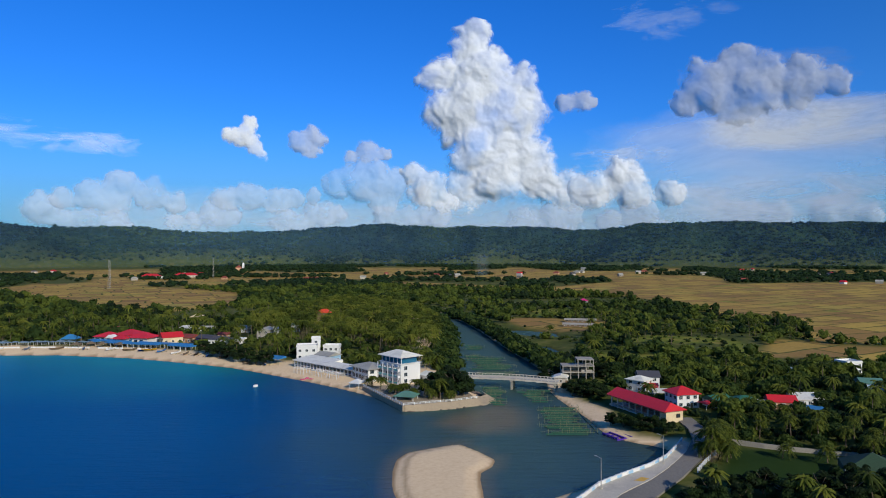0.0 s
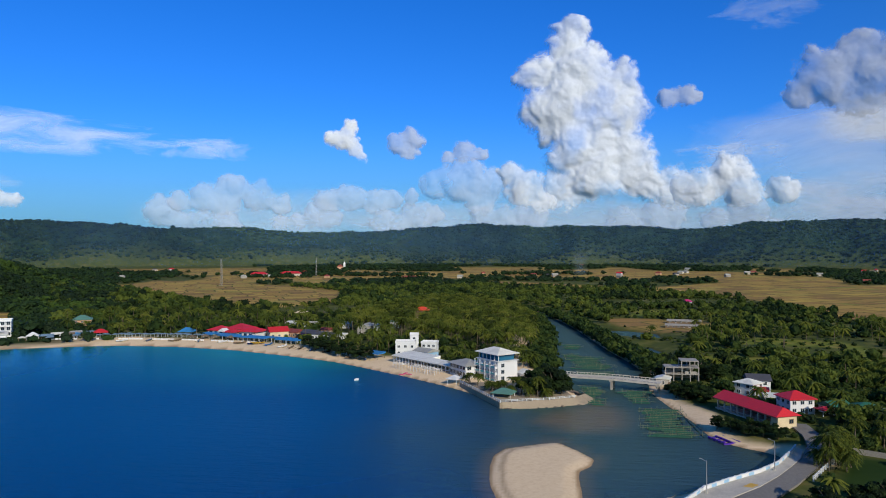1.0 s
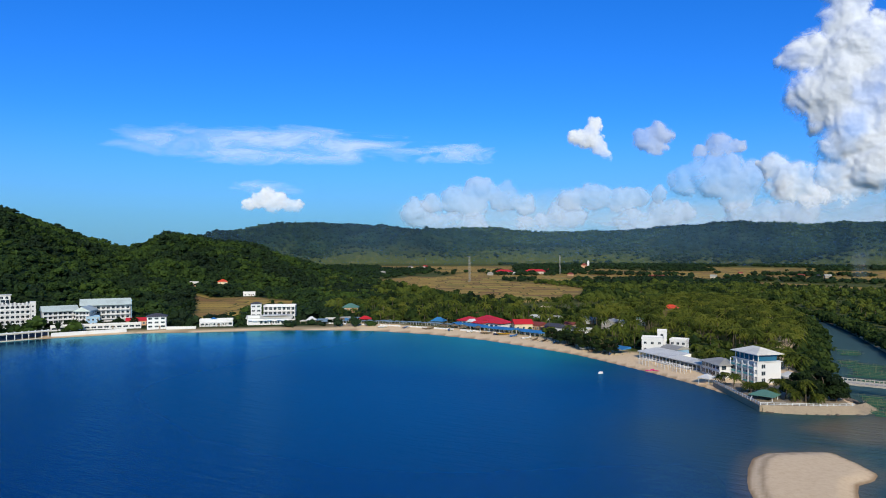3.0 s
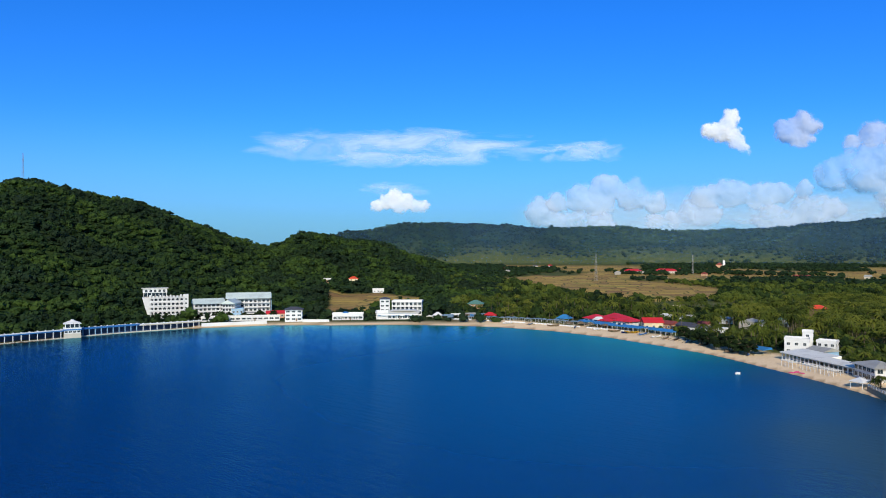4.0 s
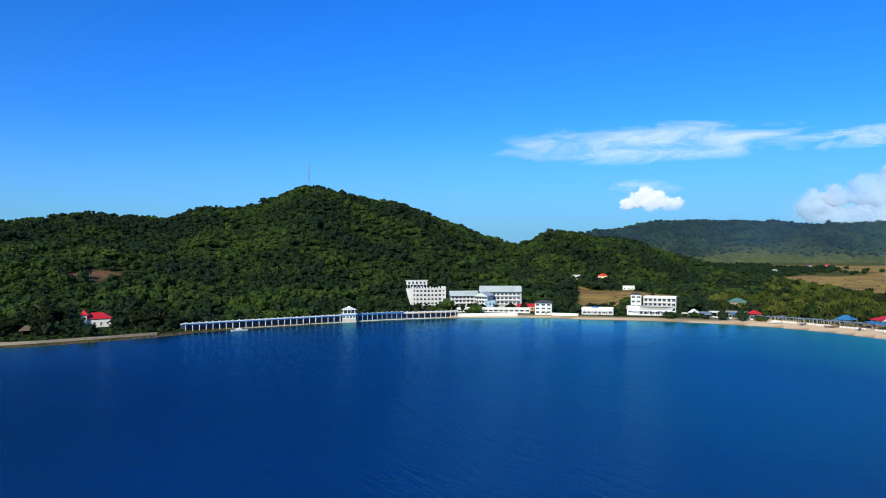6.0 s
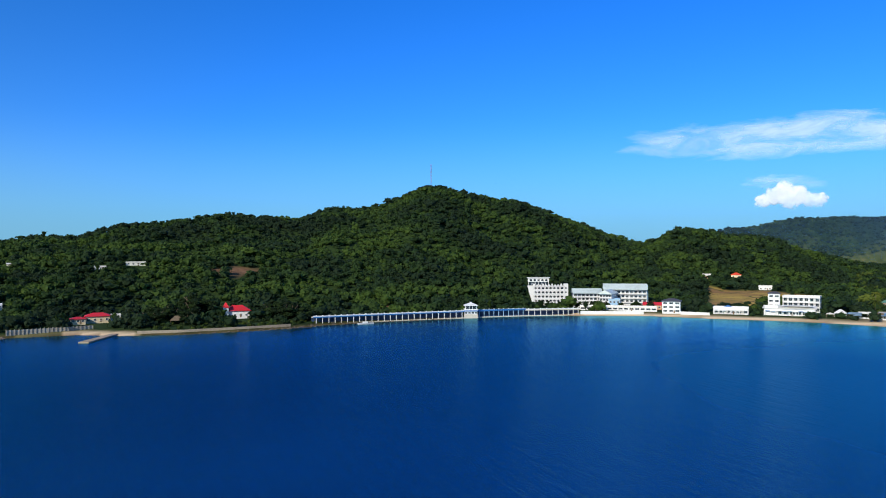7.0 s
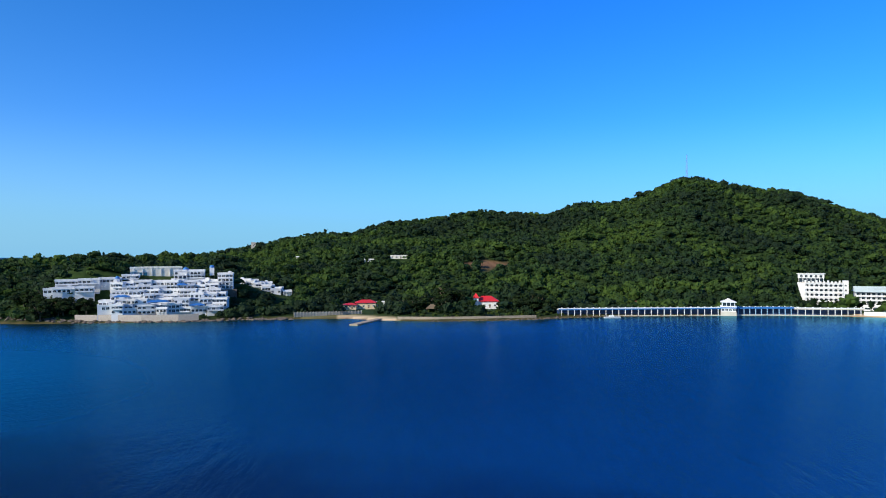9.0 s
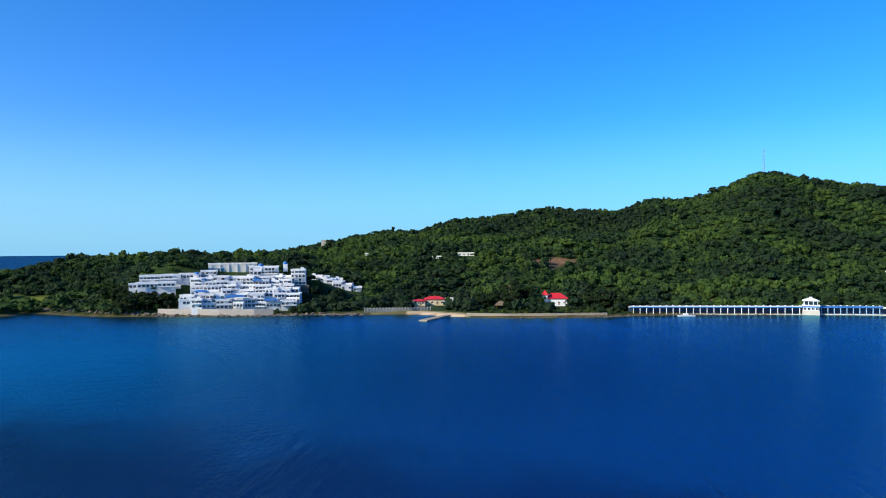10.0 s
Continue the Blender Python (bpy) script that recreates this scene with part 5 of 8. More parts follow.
def red_hall():
    t = thing("covered_hall", "long open-sided hall with a bright red metal roof", "hall", 88.5, 279.8, 2.4, -71.4)
    CLEAR.extend([(96, 268, 12), (99, 256, 11), (93, 278, 10), (90, 283, 8), (103, 248, 8), (90, 262, 7), (92, 252, 7), (97, 244, 6), (88, 270, 6)])
    w, d, h = 30.2, 8.1, 4.2
    for i in range(8):
        for y in (0.3, d - 0.3):
            part("column", box_mesh(0.45, 0.45, h + 0.5, PALE), t, (0.4 + i * (w - 4) / 7, y, -0.5))
    part("end_wall", box_mesh(3.4, d - 0.3, h + 1, CREAM), t, (w + 1.0, d / 2, -1), label="cream rendered end room")
    f, p = window_meshes(1.6, 1.3, WOOD)
    win = part("window", f, t, (w + 2.74, d * 0.7, 1.6), 90)
    part("pane", p, win)
    part("side_rail", box_mesh(w - 2, 0.15, 0.25, PALE), t, (w / 2 - 1, 0.6, 0.9))
    # dark wall added to stand in for shade inside the open hall
    part("back_wall", box_mesh(w - 2, 0.3, h, WOOD), t, (w / 2 - 1, d - 0.6, 0.252), label="added dark wall standing in for the shaded interior")
    part("floor_slab", box_mesh(w + 2, d, 0.5, PALE), t, (w / 2, d / 2, -0.25))
    bm = bmesh.new()
    x0, x1, y0, y1 = -1.2, w + 3.6, -1.3, d + 1.3
    for k in range(12):        # sheets between standing seams
        a, b = x0 + (x1 - x0) * k / 12, x0 + (x1 - x0) * (k + 1) / 12
        inset = 3.0 if k == 11 else 0.0
        e = [(a, y0, 0), (b, y0, 0), (b - inset, (y0 + y1) / 2, 2.6), (a, (y0 + y1) / 2, 2.6)]
        g = [(b, y1, 0), (a, y1, 0), (a, (y0 + y1) / 2, 2.6), (b - inset, (y0 + y1) / 2, 2.6)]
        for q in (e, g):
            bm.faces.new([bm.verts.new(c) for c in q])
        add_box(bm, (a + 0.05, (y0 + y1) / 4 + y0 / 2, 1.36), (0.1, 0.1, 0.1))
    bm.faces.new([bm.verts.new(c) for c in ((x1, y0, 0), (x1, y1, 0), (x1 - 3.0, (y0 + y1) / 2, 2.6))])
    bm.faces.new([bm.verts.new(c) for c in ((x0, y1, 0), (x0, y0, 0), (x0, (y0 + y1) / 2, 2.6))])
    part("roof", done("roof", bm, REDROOF), t, (0, 0, h))
    part("eave_board", box_mesh(x1 - x0, 0.12, 0.35, BROWNRED), t, ((x0 + x1) / 2, y0, h - 0.3))


red_hall()
house("house", "two-storey white house with a bright red hipped roof", 117, 271, 10, 9.6, 9, 2, 2.8, WHITE, REDROOF, "hip", 2.6, 0.9, cols=3, side=3, front=12, clear=8)
open_shelter("porch", "small lean-to with a deep red roof beside the white house", 124.5, 270, 20, 5, 4, 2.4, REDROOF, rise=1.0, clear=4)
house("house", "narrow white house with a pale cream roof", 107, 304, -50, 8.5, 8, 2, 2.6, WHITE, PALEROOF, "hip", 1.8, cols=2, side=2, front=18)
house("house", "white house with a dark grey gabled roof", 115.5, 309, -10, 9, 9, 2, 2.7, WHITE, DARKROOF, "gable", 2.2, cols=2, side=2, front=12)
house("shed", "small shed with a red roof between the houses", 112.5, 299, -20, 5, 5, 1, 2.8, WHITE, REDROOF, "shed", 1.0, cols=1, side=1)
open_shelter("carport", "carport with a pale blue sheet roof", 115.5, 291, -15, 9, 6, 2.6, PALEROOF, "shed", 0.8, clear=6)
house("house", "pink-walled house with a red roof among palms", 154, 267, -16, 10, 8, 1, 2.8, PEACH, REDROOF, "gable", 2.2, cols=3, side=2, front=6, clear=6)
house("house", "house with a long white sheet roof", 167, 270, -6, 10, 8, 1, 2.8, WHITE, PALEROOF, "shed", 1.5, cols=3, side=2, front=8, clear=6)
open_shelter("tarpaulin", "bright blue tarpaulin stretched over poles", 160, 259, -10, 9, 4, 2.2, TARP, "shed", 0.7, post=BAMBOO, clear=5)
house("house", "house with a dark green gabled roof under trees", 132, 272, 20, 8.5, 7, 1, 2.8, WHITE, GREENROOF, "gable", 1.8, cols=2, side=2, front=0, clear=5)
house("house", "long house with a green roof half hidden by trees", 141, 270, -8, 9, 8, 1, 2.6, GREY, GREENROOF, "hip", 1.8, cols=2, side=2, front=0, clear=5)
house("shed", "grey sheet-roofed shed next to the red-roofed house", 147, 266, -6, 5, 5, 1, 2.2, GREY, GREYROOF, "shed", 0.9, cols=1, side=1, clear=3)
house("house", "two-storey white house with a flat roof among palms", 231, 336, 10, 9, 8, 2, 2.9, WHITE, PALEROOF, "flat", cols=3, side=2, front=12)
house("house", "low house with a pale blue-green gabled roof", 214, 299, -15, 9, 8, 1, 2.8, SKYBLUE, TEALROOF, "gable", 2.0, cols=3, side=2, front=12)
house("shed", "white-roofed shed in the trees", 202, 345, -6, 5.5, 4, 1, 2.0, WHITE, PALEROOF, "hip", 0.8, cols=1, side=1, front=6)


def net_house():
    t = thing("net_house", "large green shade-net house with a peaked roof", "shade house", 133, 186, 2.4, -25, clear=12)
    bm = bmesh.new()
    w, d = 15.0, 12.0
    lo = [bm.verts.new((x, y, 3.0)) for x, y in ((-w / 2, -d / 2), (w / 2, -d / 2), (w / 2, d / 2), (-w / 2, d / 2))]
    base = [bm.verts.new((x * 1.02, y * 1.02, 0.0)) for x, y in ((-w / 2, -d / 2), (w / 2, -d / 2), (w / 2, d / 2), (-w / 2, d / 2))]
    tip = bm.verts.new((0, 0, 6.8))
    for i in range(4):
        bm.faces.new((lo[i], lo[(i + 1) % 4], tip))
        bm.faces.new((base[i], base[(i + 1) % 4], lo[(i + 1) % 4], lo[i]))
    bmesh.ops.subdivide_edges(bm, edges=bm.edges[:], cuts=2)
    g = np.random.default_rng(4)
    for v in bm.verts:
        v.co.z += g.uniform(-0.12, 0.06)
    part("net", done("net", bm, surface("shade_net", (0.025, 0.065, 0.035), 0.85, 0.3, 0.5)), t)
    for x, y in ((-w / 2, -d / 2), (w / 2, -d / 2), (w / 2, d / 2), (-w / 2, d / 2)):
        part("post", box_mesh(0.2, 0.2, 3.2, STEEL), t, (x, y, -0.1))
    part("mast", box_mesh(0.2, 0.2, 6.9, STEEL), t, (0, 0, -0.1))


net_house()


# ---------------------------------------------------------------- waterfront road
def strip(name, label, left, right, z, thick, mat, category):
    bm = bmesh.new()
    add_prism(bm, [(x, y, z - thick) for x, y in left] + [(x, y, z - thick) for x, y in right[::-1]], thick)
    bmesh.ops.recalc_face_normals(bm, faces=bm.faces[:])
    me = done(name, bm, mat)
    for (a, b), (c, d) in zip(left, right):
        CLEAR.append(((a + c) / 2, (b + d) / 2, math.hypot(a - c, b - d) / 2 + 1.5))
    return tagged(new(name, me), label, category, kind="structure")


PARAPET = [(36, 160), (44, 170), (49.5, 176.5), (54.8, 183.4), (63.2, 190.2), (74.3, 198.4), (82.6, 206.5), (90.8, 218.0), (94.8, 224.3)]
ROAD_L = [(46, 160), (54, 171), (58, 176), (70, 186.8), (78, 195.5), (85.3, 204.6), (91.5, 212.9), (100, 228), (103.6, 240), (105.5, 256)]
ROAD_R = [(53, 155), (61, 166), (66.6, 174), (80.5, 189.4), (86, 196.5), (92, 204.1), (100.5, 215.3), (106.5, 228), (109.6, 240), (111.5, 255)]
strip("promenade", "pale concrete promenade behind the sea wall", PARAPET, [(46, 160), (53.6, 170), (58, 176), (62, 180), (70, 186.8), (78, 195.5), (85.3, 204.6), (91.5, 212.9), (96, 222)], 2.85, 3.2, PALE, "pavement")
strip("road", "grey asphalt road along the waterfront", ROAD_L, ROAD_R, 2.72, 0.6, ASPHALT, "road")
strip("patch", "ochre stain of drying grain on the promenade", [(65.5, 186.6), (68.6, 189.4)], [(67.6, 185.6), (70.2, 188.0)], 2.87, 0.012, YELLOW, "grain")


def parapet():
    t = thing("parapet", "low white parapet with pale blue panels along the promenade", "sea wall", PARAPET[0][0], PARAPET[0][1], 0.0)
    t["kind"] = "structure"
    ox, oy = PARAPET[0]
    for (ax, ay), (bx, by) in zip(PARAPET, PARAPET[1:]):
        length, a = math.hypot(bx - ax, by - ay), math.degrees(math.atan2(by - ay, bx - ax))
        n = max(1, round(length / 3.0))
        for k in range(n):
            u = (k + 0.5) / n
            x, y = ax + (bx - ax) * u - ox, ay + (by - ay) * u - oy
            part("panel", box_mesh(length / n - 0.35, 0.25, 0.85, SKYBLUE if k % 2 else WHITE), t, (x, y, 2.853), a)
            part("coping", box_mesh(length / n, 0.45, 0.14, WHITE), t, (x, y, 3.706), a)
            u = k / n
            part("pillar", box_mesh(0.42, 0.42, 1.1, WHITE), t, (ax + (bx - ax) * u - ox, ay + (by - ay) * u - oy, 2.856), a)
        part("retaining_wall", box_mesh(length + 0.2, 0.6, 3.9, GREY), t, ((ax + bx) / 2 - ox, (ay + by) / 2 - oy, -1.1), a)


parapet()


def street_lamp(x, y, z, rot):
    t = thing("street_lamp", "tall pale street lamp with a single arm on the promenade", "street lamp", x, y, z, rot, "promenade lamps")
    bm = bmesh.new()
    add_tube(bm, (0, 0, 0), (0, 0, 8.2), 0.16, 0.09, 8)
    part("pole", done("pole", bm, STEEL), t)
    bm = bmesh.new()
    add_tube(bm, (0, 0, 8.0), (1.3, 0, 8.4), 0.06, 0.05, 6)
    part("arm", done("arm", bm, STEEL), t)
    part("lamp_head", box_mesh(0.7, 0.26, 0.14, GREY), t, (1.5, 0, 8.36))
    part("base", box_mesh(0.6, 0.6, 0.35, PALE), t)


street_lamp(54.6, 180.8, 2.85, 140)
street_lamp(79.2, 200.8, 2.85, 140)
wall_run("garden_wall", "grey concrete block wall behind the grass field", [(110.5, 222.2), (118.2, 216.2), (125.7, 211.6), (136.5, 206.4), (150, 200)], 1.6, 3.6, 0.3, GREY, category="wall", kind="")
CLEAR.extend([(112 + 6 * k, 218 - 4 * k, 5) for k in range(5)])


def post_fence():
    t = thing("post_fence", "white concrete posts with rails along the road", "fence", 86.6, 193.9, 2.4)
    pts = [(86.6, 193.9), (93.0, 202.4), (98.9, 209.4), (109.8, 222.5)]
    post = box_mesh(0.35, 0.35, 1.5, WHITE)
    for (ax, ay), (bx, by) in zip(pts, pts[1:]):
        length, a = math.hypot(bx - ax, by - ay), math.degrees(math.atan2(by - ay, bx - ax))
        n = round(length / 2.2)
        for k in range(n):
            part("post", post, t, (ax + (bx - ax) * k / n - 86.6, ay + (by - ay) * k / n - 193.9, -0.2), a)
        for z in (0.5, 1.0):
            part("rail", box_mesh(length, 0.12, 0.16, WHITE), t, ((ax + bx) / 2 - 86.6, (ay + by) / 2 - 193.9, z), a)


post_fence()
CLEAR.extend([(121, 190, 10), (128, 197, 10), (116, 182, 8), (112, 203, 12), (122, 202, 10), (104, 196, 9), (114, 212, 9), (70, 176, 9), (76, 181, 8), (60, 168, 9), (84, 240, 7), (86, 250, 8), (96, 234, 6)])


def float_frame():
    t = thing("float_frame", "purple plastic floating frame moored at the beach", "floating frame", 78.5, 241, 0.0, 20)
    for k in range(4):
        part("float", box_mesh(6.5, 0.7, 0.5, PURPLE), t, (0, -4 + k * 2.6, -0.1))
    for x in (-2.9, 0, 2.9):
        part("walkway", box_mesh(0.7, 8.6, 0.35, PURPLE), t, (x, 0, 0.402))


float_frame()

# ---------------------------------------------------------------- beach town
def red_resort():
    """Low resort of joined red hipped roofs over white halls."""
    t = thing("beach_resort", "beach resort with several joined red hipped roofs and white arcades", "resort", -183, 491, 2.4, -20, clear=0)
    CLEAR.extend([(-183, 497, 20), (-165, 492, 14), (-198, 504, 12), (-178, 482, 14), (-160, 478, 10), (-195, 488, 10)])
    for x, y, w, d, h, rise in ((-14, 4, 14, 13, 3.4, 3.0), (0, 9, 16, 15, 4.6, 3.4), (14, 5, 15, 13, 3.6, 3.0), (2, -3, 9, 7, 3.2, 2.0)):
        part("wall", box_mesh(w - 1.6, d - 1.6, h + 0.5, WHITE), t, (x, y, -0.5))
        part("roof", roof_mesh("hip", w, d, rise, 0.8, REDROOF), t, (x, y, h))
        for k in range(4):
            part("post", box_mesh(0.3, 0.3, h, WHITE), t, (x - w / 2 + 0.5 + k * (w - 1) / 3, y - d / 2 + 0.2, 0))
    bm = bmesh.new()
    vs = [bm.verts.new(c) for c in ((-8.5, -7, 3.4), (-1.5, -7, 3.4), (-5, -7, 5.6), (-8.5, -1, 3.4), (-1.5, -1, 3.4), (-5, -1, 5.6))]
    for q in ((0, 1, 2), (0, 2, 5, 3), (1, 4, 5, 2), (3, 5, 4)):
        bm.faces.new([vs[i] for i in q])
    part("entrance_gable", done("entrance_gable", bm, WHITE), t, label="white gable over the entrance")
    for x in (-8.2, -1.8):
        part("column", box_mesh(0.6, 0.6, 3.5, SKYBLUE), t, (x, -6.7, -0.1))
    f, p = window_meshes(2.2, 1.8, BLUE)
    for k in range(9):
        win = part("window", f, t, (-18 + k * 4.4, -2.35 if k not in (3, 4, 5) else -6.75 + 4.4, 0.7))
        part("pane", p, win)


red_resort()
house("house", "cream gabled house with a red roof behind the beach", -155, 484, -60, 10, 13, 1, 4.2, CREAM, REDROOF, "gable", 3.2, cols=3, side=3, front=6)
house("house", "low house with a rusty red roof", -141, 487, -25, 12, 9, 1, 3.4, PEACH, BROWNRED, "gable", 2.2, cols=3, side=2, front=6)
house("house", "dark-roofed house with violet walls", -127, 482, -25, 11, 9, 1, 3.6, surface("violet_paint", (0.16, 0.11, 0.26), 0.7), DARKROOF, "gable", 2.0, cols=3, side=2, front=6)
house("guest_house", "long white guest house with a dark hipped roof", -115, 473, -20, 15, 8, 1, 3.6, WHITE, DARKROOF, "hip", 1.8, cols=6, side=2, front=8)
house("house", "small white house with a tin roof", -103, 474, -20, 6, 6, 1, 3.2, WHITE, PALEROOF, "shed", 1.0, cols=2, side=1, front=8)
house("house", "peach house with a cream roof in the trees", -170, 622, -5, 10, 9, 1, 4.0, PEACH, CREAM, "hip", 2.4, cols=3, side=2, front=16)
house("house", "white sheet-roofed house in the trees", -157, 548, 0, 8.5, 7, 1, 3.0, WHITE, PALEROOF, "shed", 1.2, cols=2, side=2, front=14)
house("house", "grey-roofed house behind the guest house", -138, 532, 0, 9, 8, 1, 4.0, WHITE, GREYROOF, "gable", 1.8, cols=2, side=2, front=14)
house("house", "small shop with a rusty red roof", -119, 502, -10, 7, 6, 1, 3.2, PEACH, BROWNRED, "gable", 1.6, cols=2, side=1, front=8)
house("house", "tall house with a faded grey-blue tin roof", -91, 502, -10, 9, 12, 2, 3.0, GREY, GREYROOF, "gable", 1.8, cols=2, side=3, front=14)
house("house", "pale house half hidden by palms", -113, 540, -5, 9, 7, 1, 3.6, WHITE, SKYBLUE, "shed", 1.2, cols=2, side=2, front=12)
house("house", "low house with a pale tin roof in the grove", -88, 525, -5, 8, 7, 1, 4.2, WHITE, PALEROOF, "shed", 1.0, cols=2, side=1, front=12)
house("house", "small house with a green tin roof", -74, 545, -5, 7, 6, 1, 5.0, WHITE, TEALROOF, "shed", 1.0, cols=2, side=1, front=12)
house("pavilion", "open hall with a vivid orange roof among palms", -58.5, 604, -4, 13, 10, 1, 8.8, WOOD, ORANGEROOF, "hip", 2.8, 0.8, cols=2, side=1, front=24)
house("house", "house with a red roof seen through the trees", -206, 540, 0, 9, 7, 1, 3.4, WHITE, BROWNRED, "gable", 1.8, cols=2, side=1, front=8)


def cabana(mat, w, d, h, label, kind, x, y, rot, group):
    return open_shelter("cabana", label, x, y, rot, w, d, h, mat, kind, 0.25 * w if kind == "hip" else 0.6, WHITE, None, group, "beach hut", 0, 0.35, 0.14)


g0 = np.random.default_rng(12)
row_a = cabana(GREYTARP, 3.0, 3.0, 2.1, "beach hut with a faded blue-grey canvas roof", "hip", -256, 482, 0, "beach huts in a row")
row_b = cabana(TARP, 4.6, 4.0, 2.4, "beach hut with a bright blue sheet roof", "shed", -200, 486, -26, "blue-roofed beach huts")
for k in range(1, 34):
    u = k / 34
    x, y = -292 + 92 * u + g0.uniform(-0.8, 0.8), 470 + 12 * math.sin(u * 2.2) + g0.uniform(-1.8, 1.8)
    if k % 7 == 3:
        continue
    copy_thing(row_a, pose(x, y, ground_z(x, y), 0, 0, g0.uniform(-12, 12)))
    CLEAR.append((x, y - 4, 7))
row_a.matrix_basis = pose(-256, 486, ground_z(-256, 486), 0, 0, 5)
for k in range(1, 19):
    for j in range(2):
        u = k / 19
        x, y = -200 + 78 * u + g0.uniform(-0.5, 0.5), 485 - 30 * u - 5.2 * j
        if (k * 5 + j * 3) % 11 in (2, 7):
            continue
        copy_thing(row_b, pose(x, y, ground_z(x, y), 0, 0, -24 + g0.uniform(-5, 5)))
        CLEAR.append((x, y, 7))
open_shelter("tent", "large bright blue tent on the beach", -218, 494, 0, 10, 8, 2.4, TARP, "hip", 3.0, clear=9, category="tent")
for k, (x, y) in enumerate(((-204, 470), (-196, 473), (-188, 470), (-176, 468))):
    open_shelter("sun_shade", "brown thatched sun shade on the sand", x, y, k * 20, 4.5, 4, 2.0, THATCH, "hip", 1.4, WOOD, clear=5, category="sun shade", group="thatched sun shades")
open_shelter("tarpaulin", "blue tarpaulin shelter at the end of the pavilions", -65, 398, -30, 8, 6, 2.8, TARP, "shed", 1.0, BAMBOO, clear=6)


def beach_wall():
    t = thing("beach_fence", "low white picket fence along the sand", "fence", -262, 474, 2.0)
    for k in range(60):
        u = k / 60
        x, y = -300 + 150 * u, 464 + 10 * math.sin(u * 2.4) - 4 * u * u * 4
        if k % 9 < 7:
            part("picket_panel", box_mesh(2.2, 0.1, 1.0, WHITE), t, (x + 262, y - 474, ground_z(x, y) - 2.05), math.degrees(math.atan2(math.cos(u * 2.4) * 24 - 32 * u, 150)))


beach_wall()


def outrigger(label, hull_mat, deck_mat):
    """A narrow wooden boat with two bamboo outriggers."""
    t = thing("outrigger_boat", label, "boat", 0, 0, 0.0, 0, "outrigger boats on the sand")
    bm = bmesh.new()
    sections = []
    for s in range(9):
        u = s / 8 * 2 - 1
        w = 0.62 * (1 - abs(u) ** 2.6) + 0.03
        rise = 0.55 * abs(u) ** 3
        sections.append([bm.verts.new((u * 4.6, sy * w * k, z + rise)) for sy, k, z in ((-1, 1, 0.95), (-1, 0.75, 0.35), (1, 0.05, 0.0), (1, 0.75, 0.35), (1, 1, 0.95))])
    for a, b in zip(sections, sections[1:]):
        for i in range(4):
            bm.faces.new((a[i], b[i], b[i + 1], a[i + 1]))
    bmesh.ops.solidify(bm, geom=bm.faces[:], thickness=0.06)
    part("hull", done("hull", bm, hull_mat), t)
    part("deck", box_mesh(3.0, 0.9, 0.08, deck_mat), t, (-0.5, 0, 0.86))
    for sy in (-1, 1):
        bm = bmesh.new()
        add_tube(bm, (-3.2, sy * 2.3, 0.15), (3.2, sy * 2.3, 0.15), 0.09)
        part("outrigger", done("outrigger", bm, BAMBOO), t)
    for x in (-1.9, 1.6):
        bm = bmesh.new()
        add_tube(bm, (x, -2.3, 0.2), (x, 0, 1.05), 0.05)
        add_tube(bm, (x, 2.3, 0.2), (x, 0, 1.05), 0.05)
        part("crossarm", done("crossarm", bm, BAMBOO), t)
    return t


BOATS = [outrigger("brown wooden outrigger boat drawn up on the sand", WOOD, WOOD),
         outrigger("white outrigger boat drawn up on the beach", WHITE, SKYBLUE),
         outrigger("blue outrigger boat lying on the sand", BLUE, WHITE)]
SPOTS = [(-98, 416), (-86, 405), (-70, 391), (-118, 430), (-132, 437), (-143, 444), (-165, 452), (-178, 456), (-196, 459), (-214, 462), (-232, 462), (-110, 424), (-80, 398), (-250, 460), (-155, 449), (-125, 433)]
for k, (x, y) in enumerate(SPOTS):
    m = pose(x, y + 3, ground_z(x, y + 3) + 0.02, 0, 0, g0.uniform(40, 120))
    if k < 3:
        BOATS[k].matrix_basis = m
    else:
        copy_thing(BOATS[(k * 7) % 3], m)
yellow_boat = copy_thing(BOATS[0], pose(-152, 452, ground_z(-152, 452) + 0.3, 0, 0, 10))
for o in yellow_boat.children:
    if o.name.startswith(("hull", "deck")):
        o.data = o.data.copy()
        o.data.materials[0] = YELLOW
tagged(yellow_boat, "bright yellow banana boat resting on the sand", "boat")
for x, y, a in ((-44.5, 356, 10), (-41, 355.0, -15), (-43, 357.6, 60)):
    t = thing("kayak", "magenta plastic kayak lying at the water's edge", "kayak", x, y, None, a, "magenta kayaks")
    bm = bmesh.new()
    bmesh.ops.create_uvsphere(bm, u_segments=10, v_segments=6, radius=1.0, matrix=Matrix.Translation((0, 0, 0.25)) @ Matrix.Diagonal((1.9, 0.42, 0.25, 1)))
    part("hull", done("hull", bm, PINK, True), t)
    part("seat", box_mesh(0.6, 0.4, 0.12, GREY), t, (0, 0, 0.45))


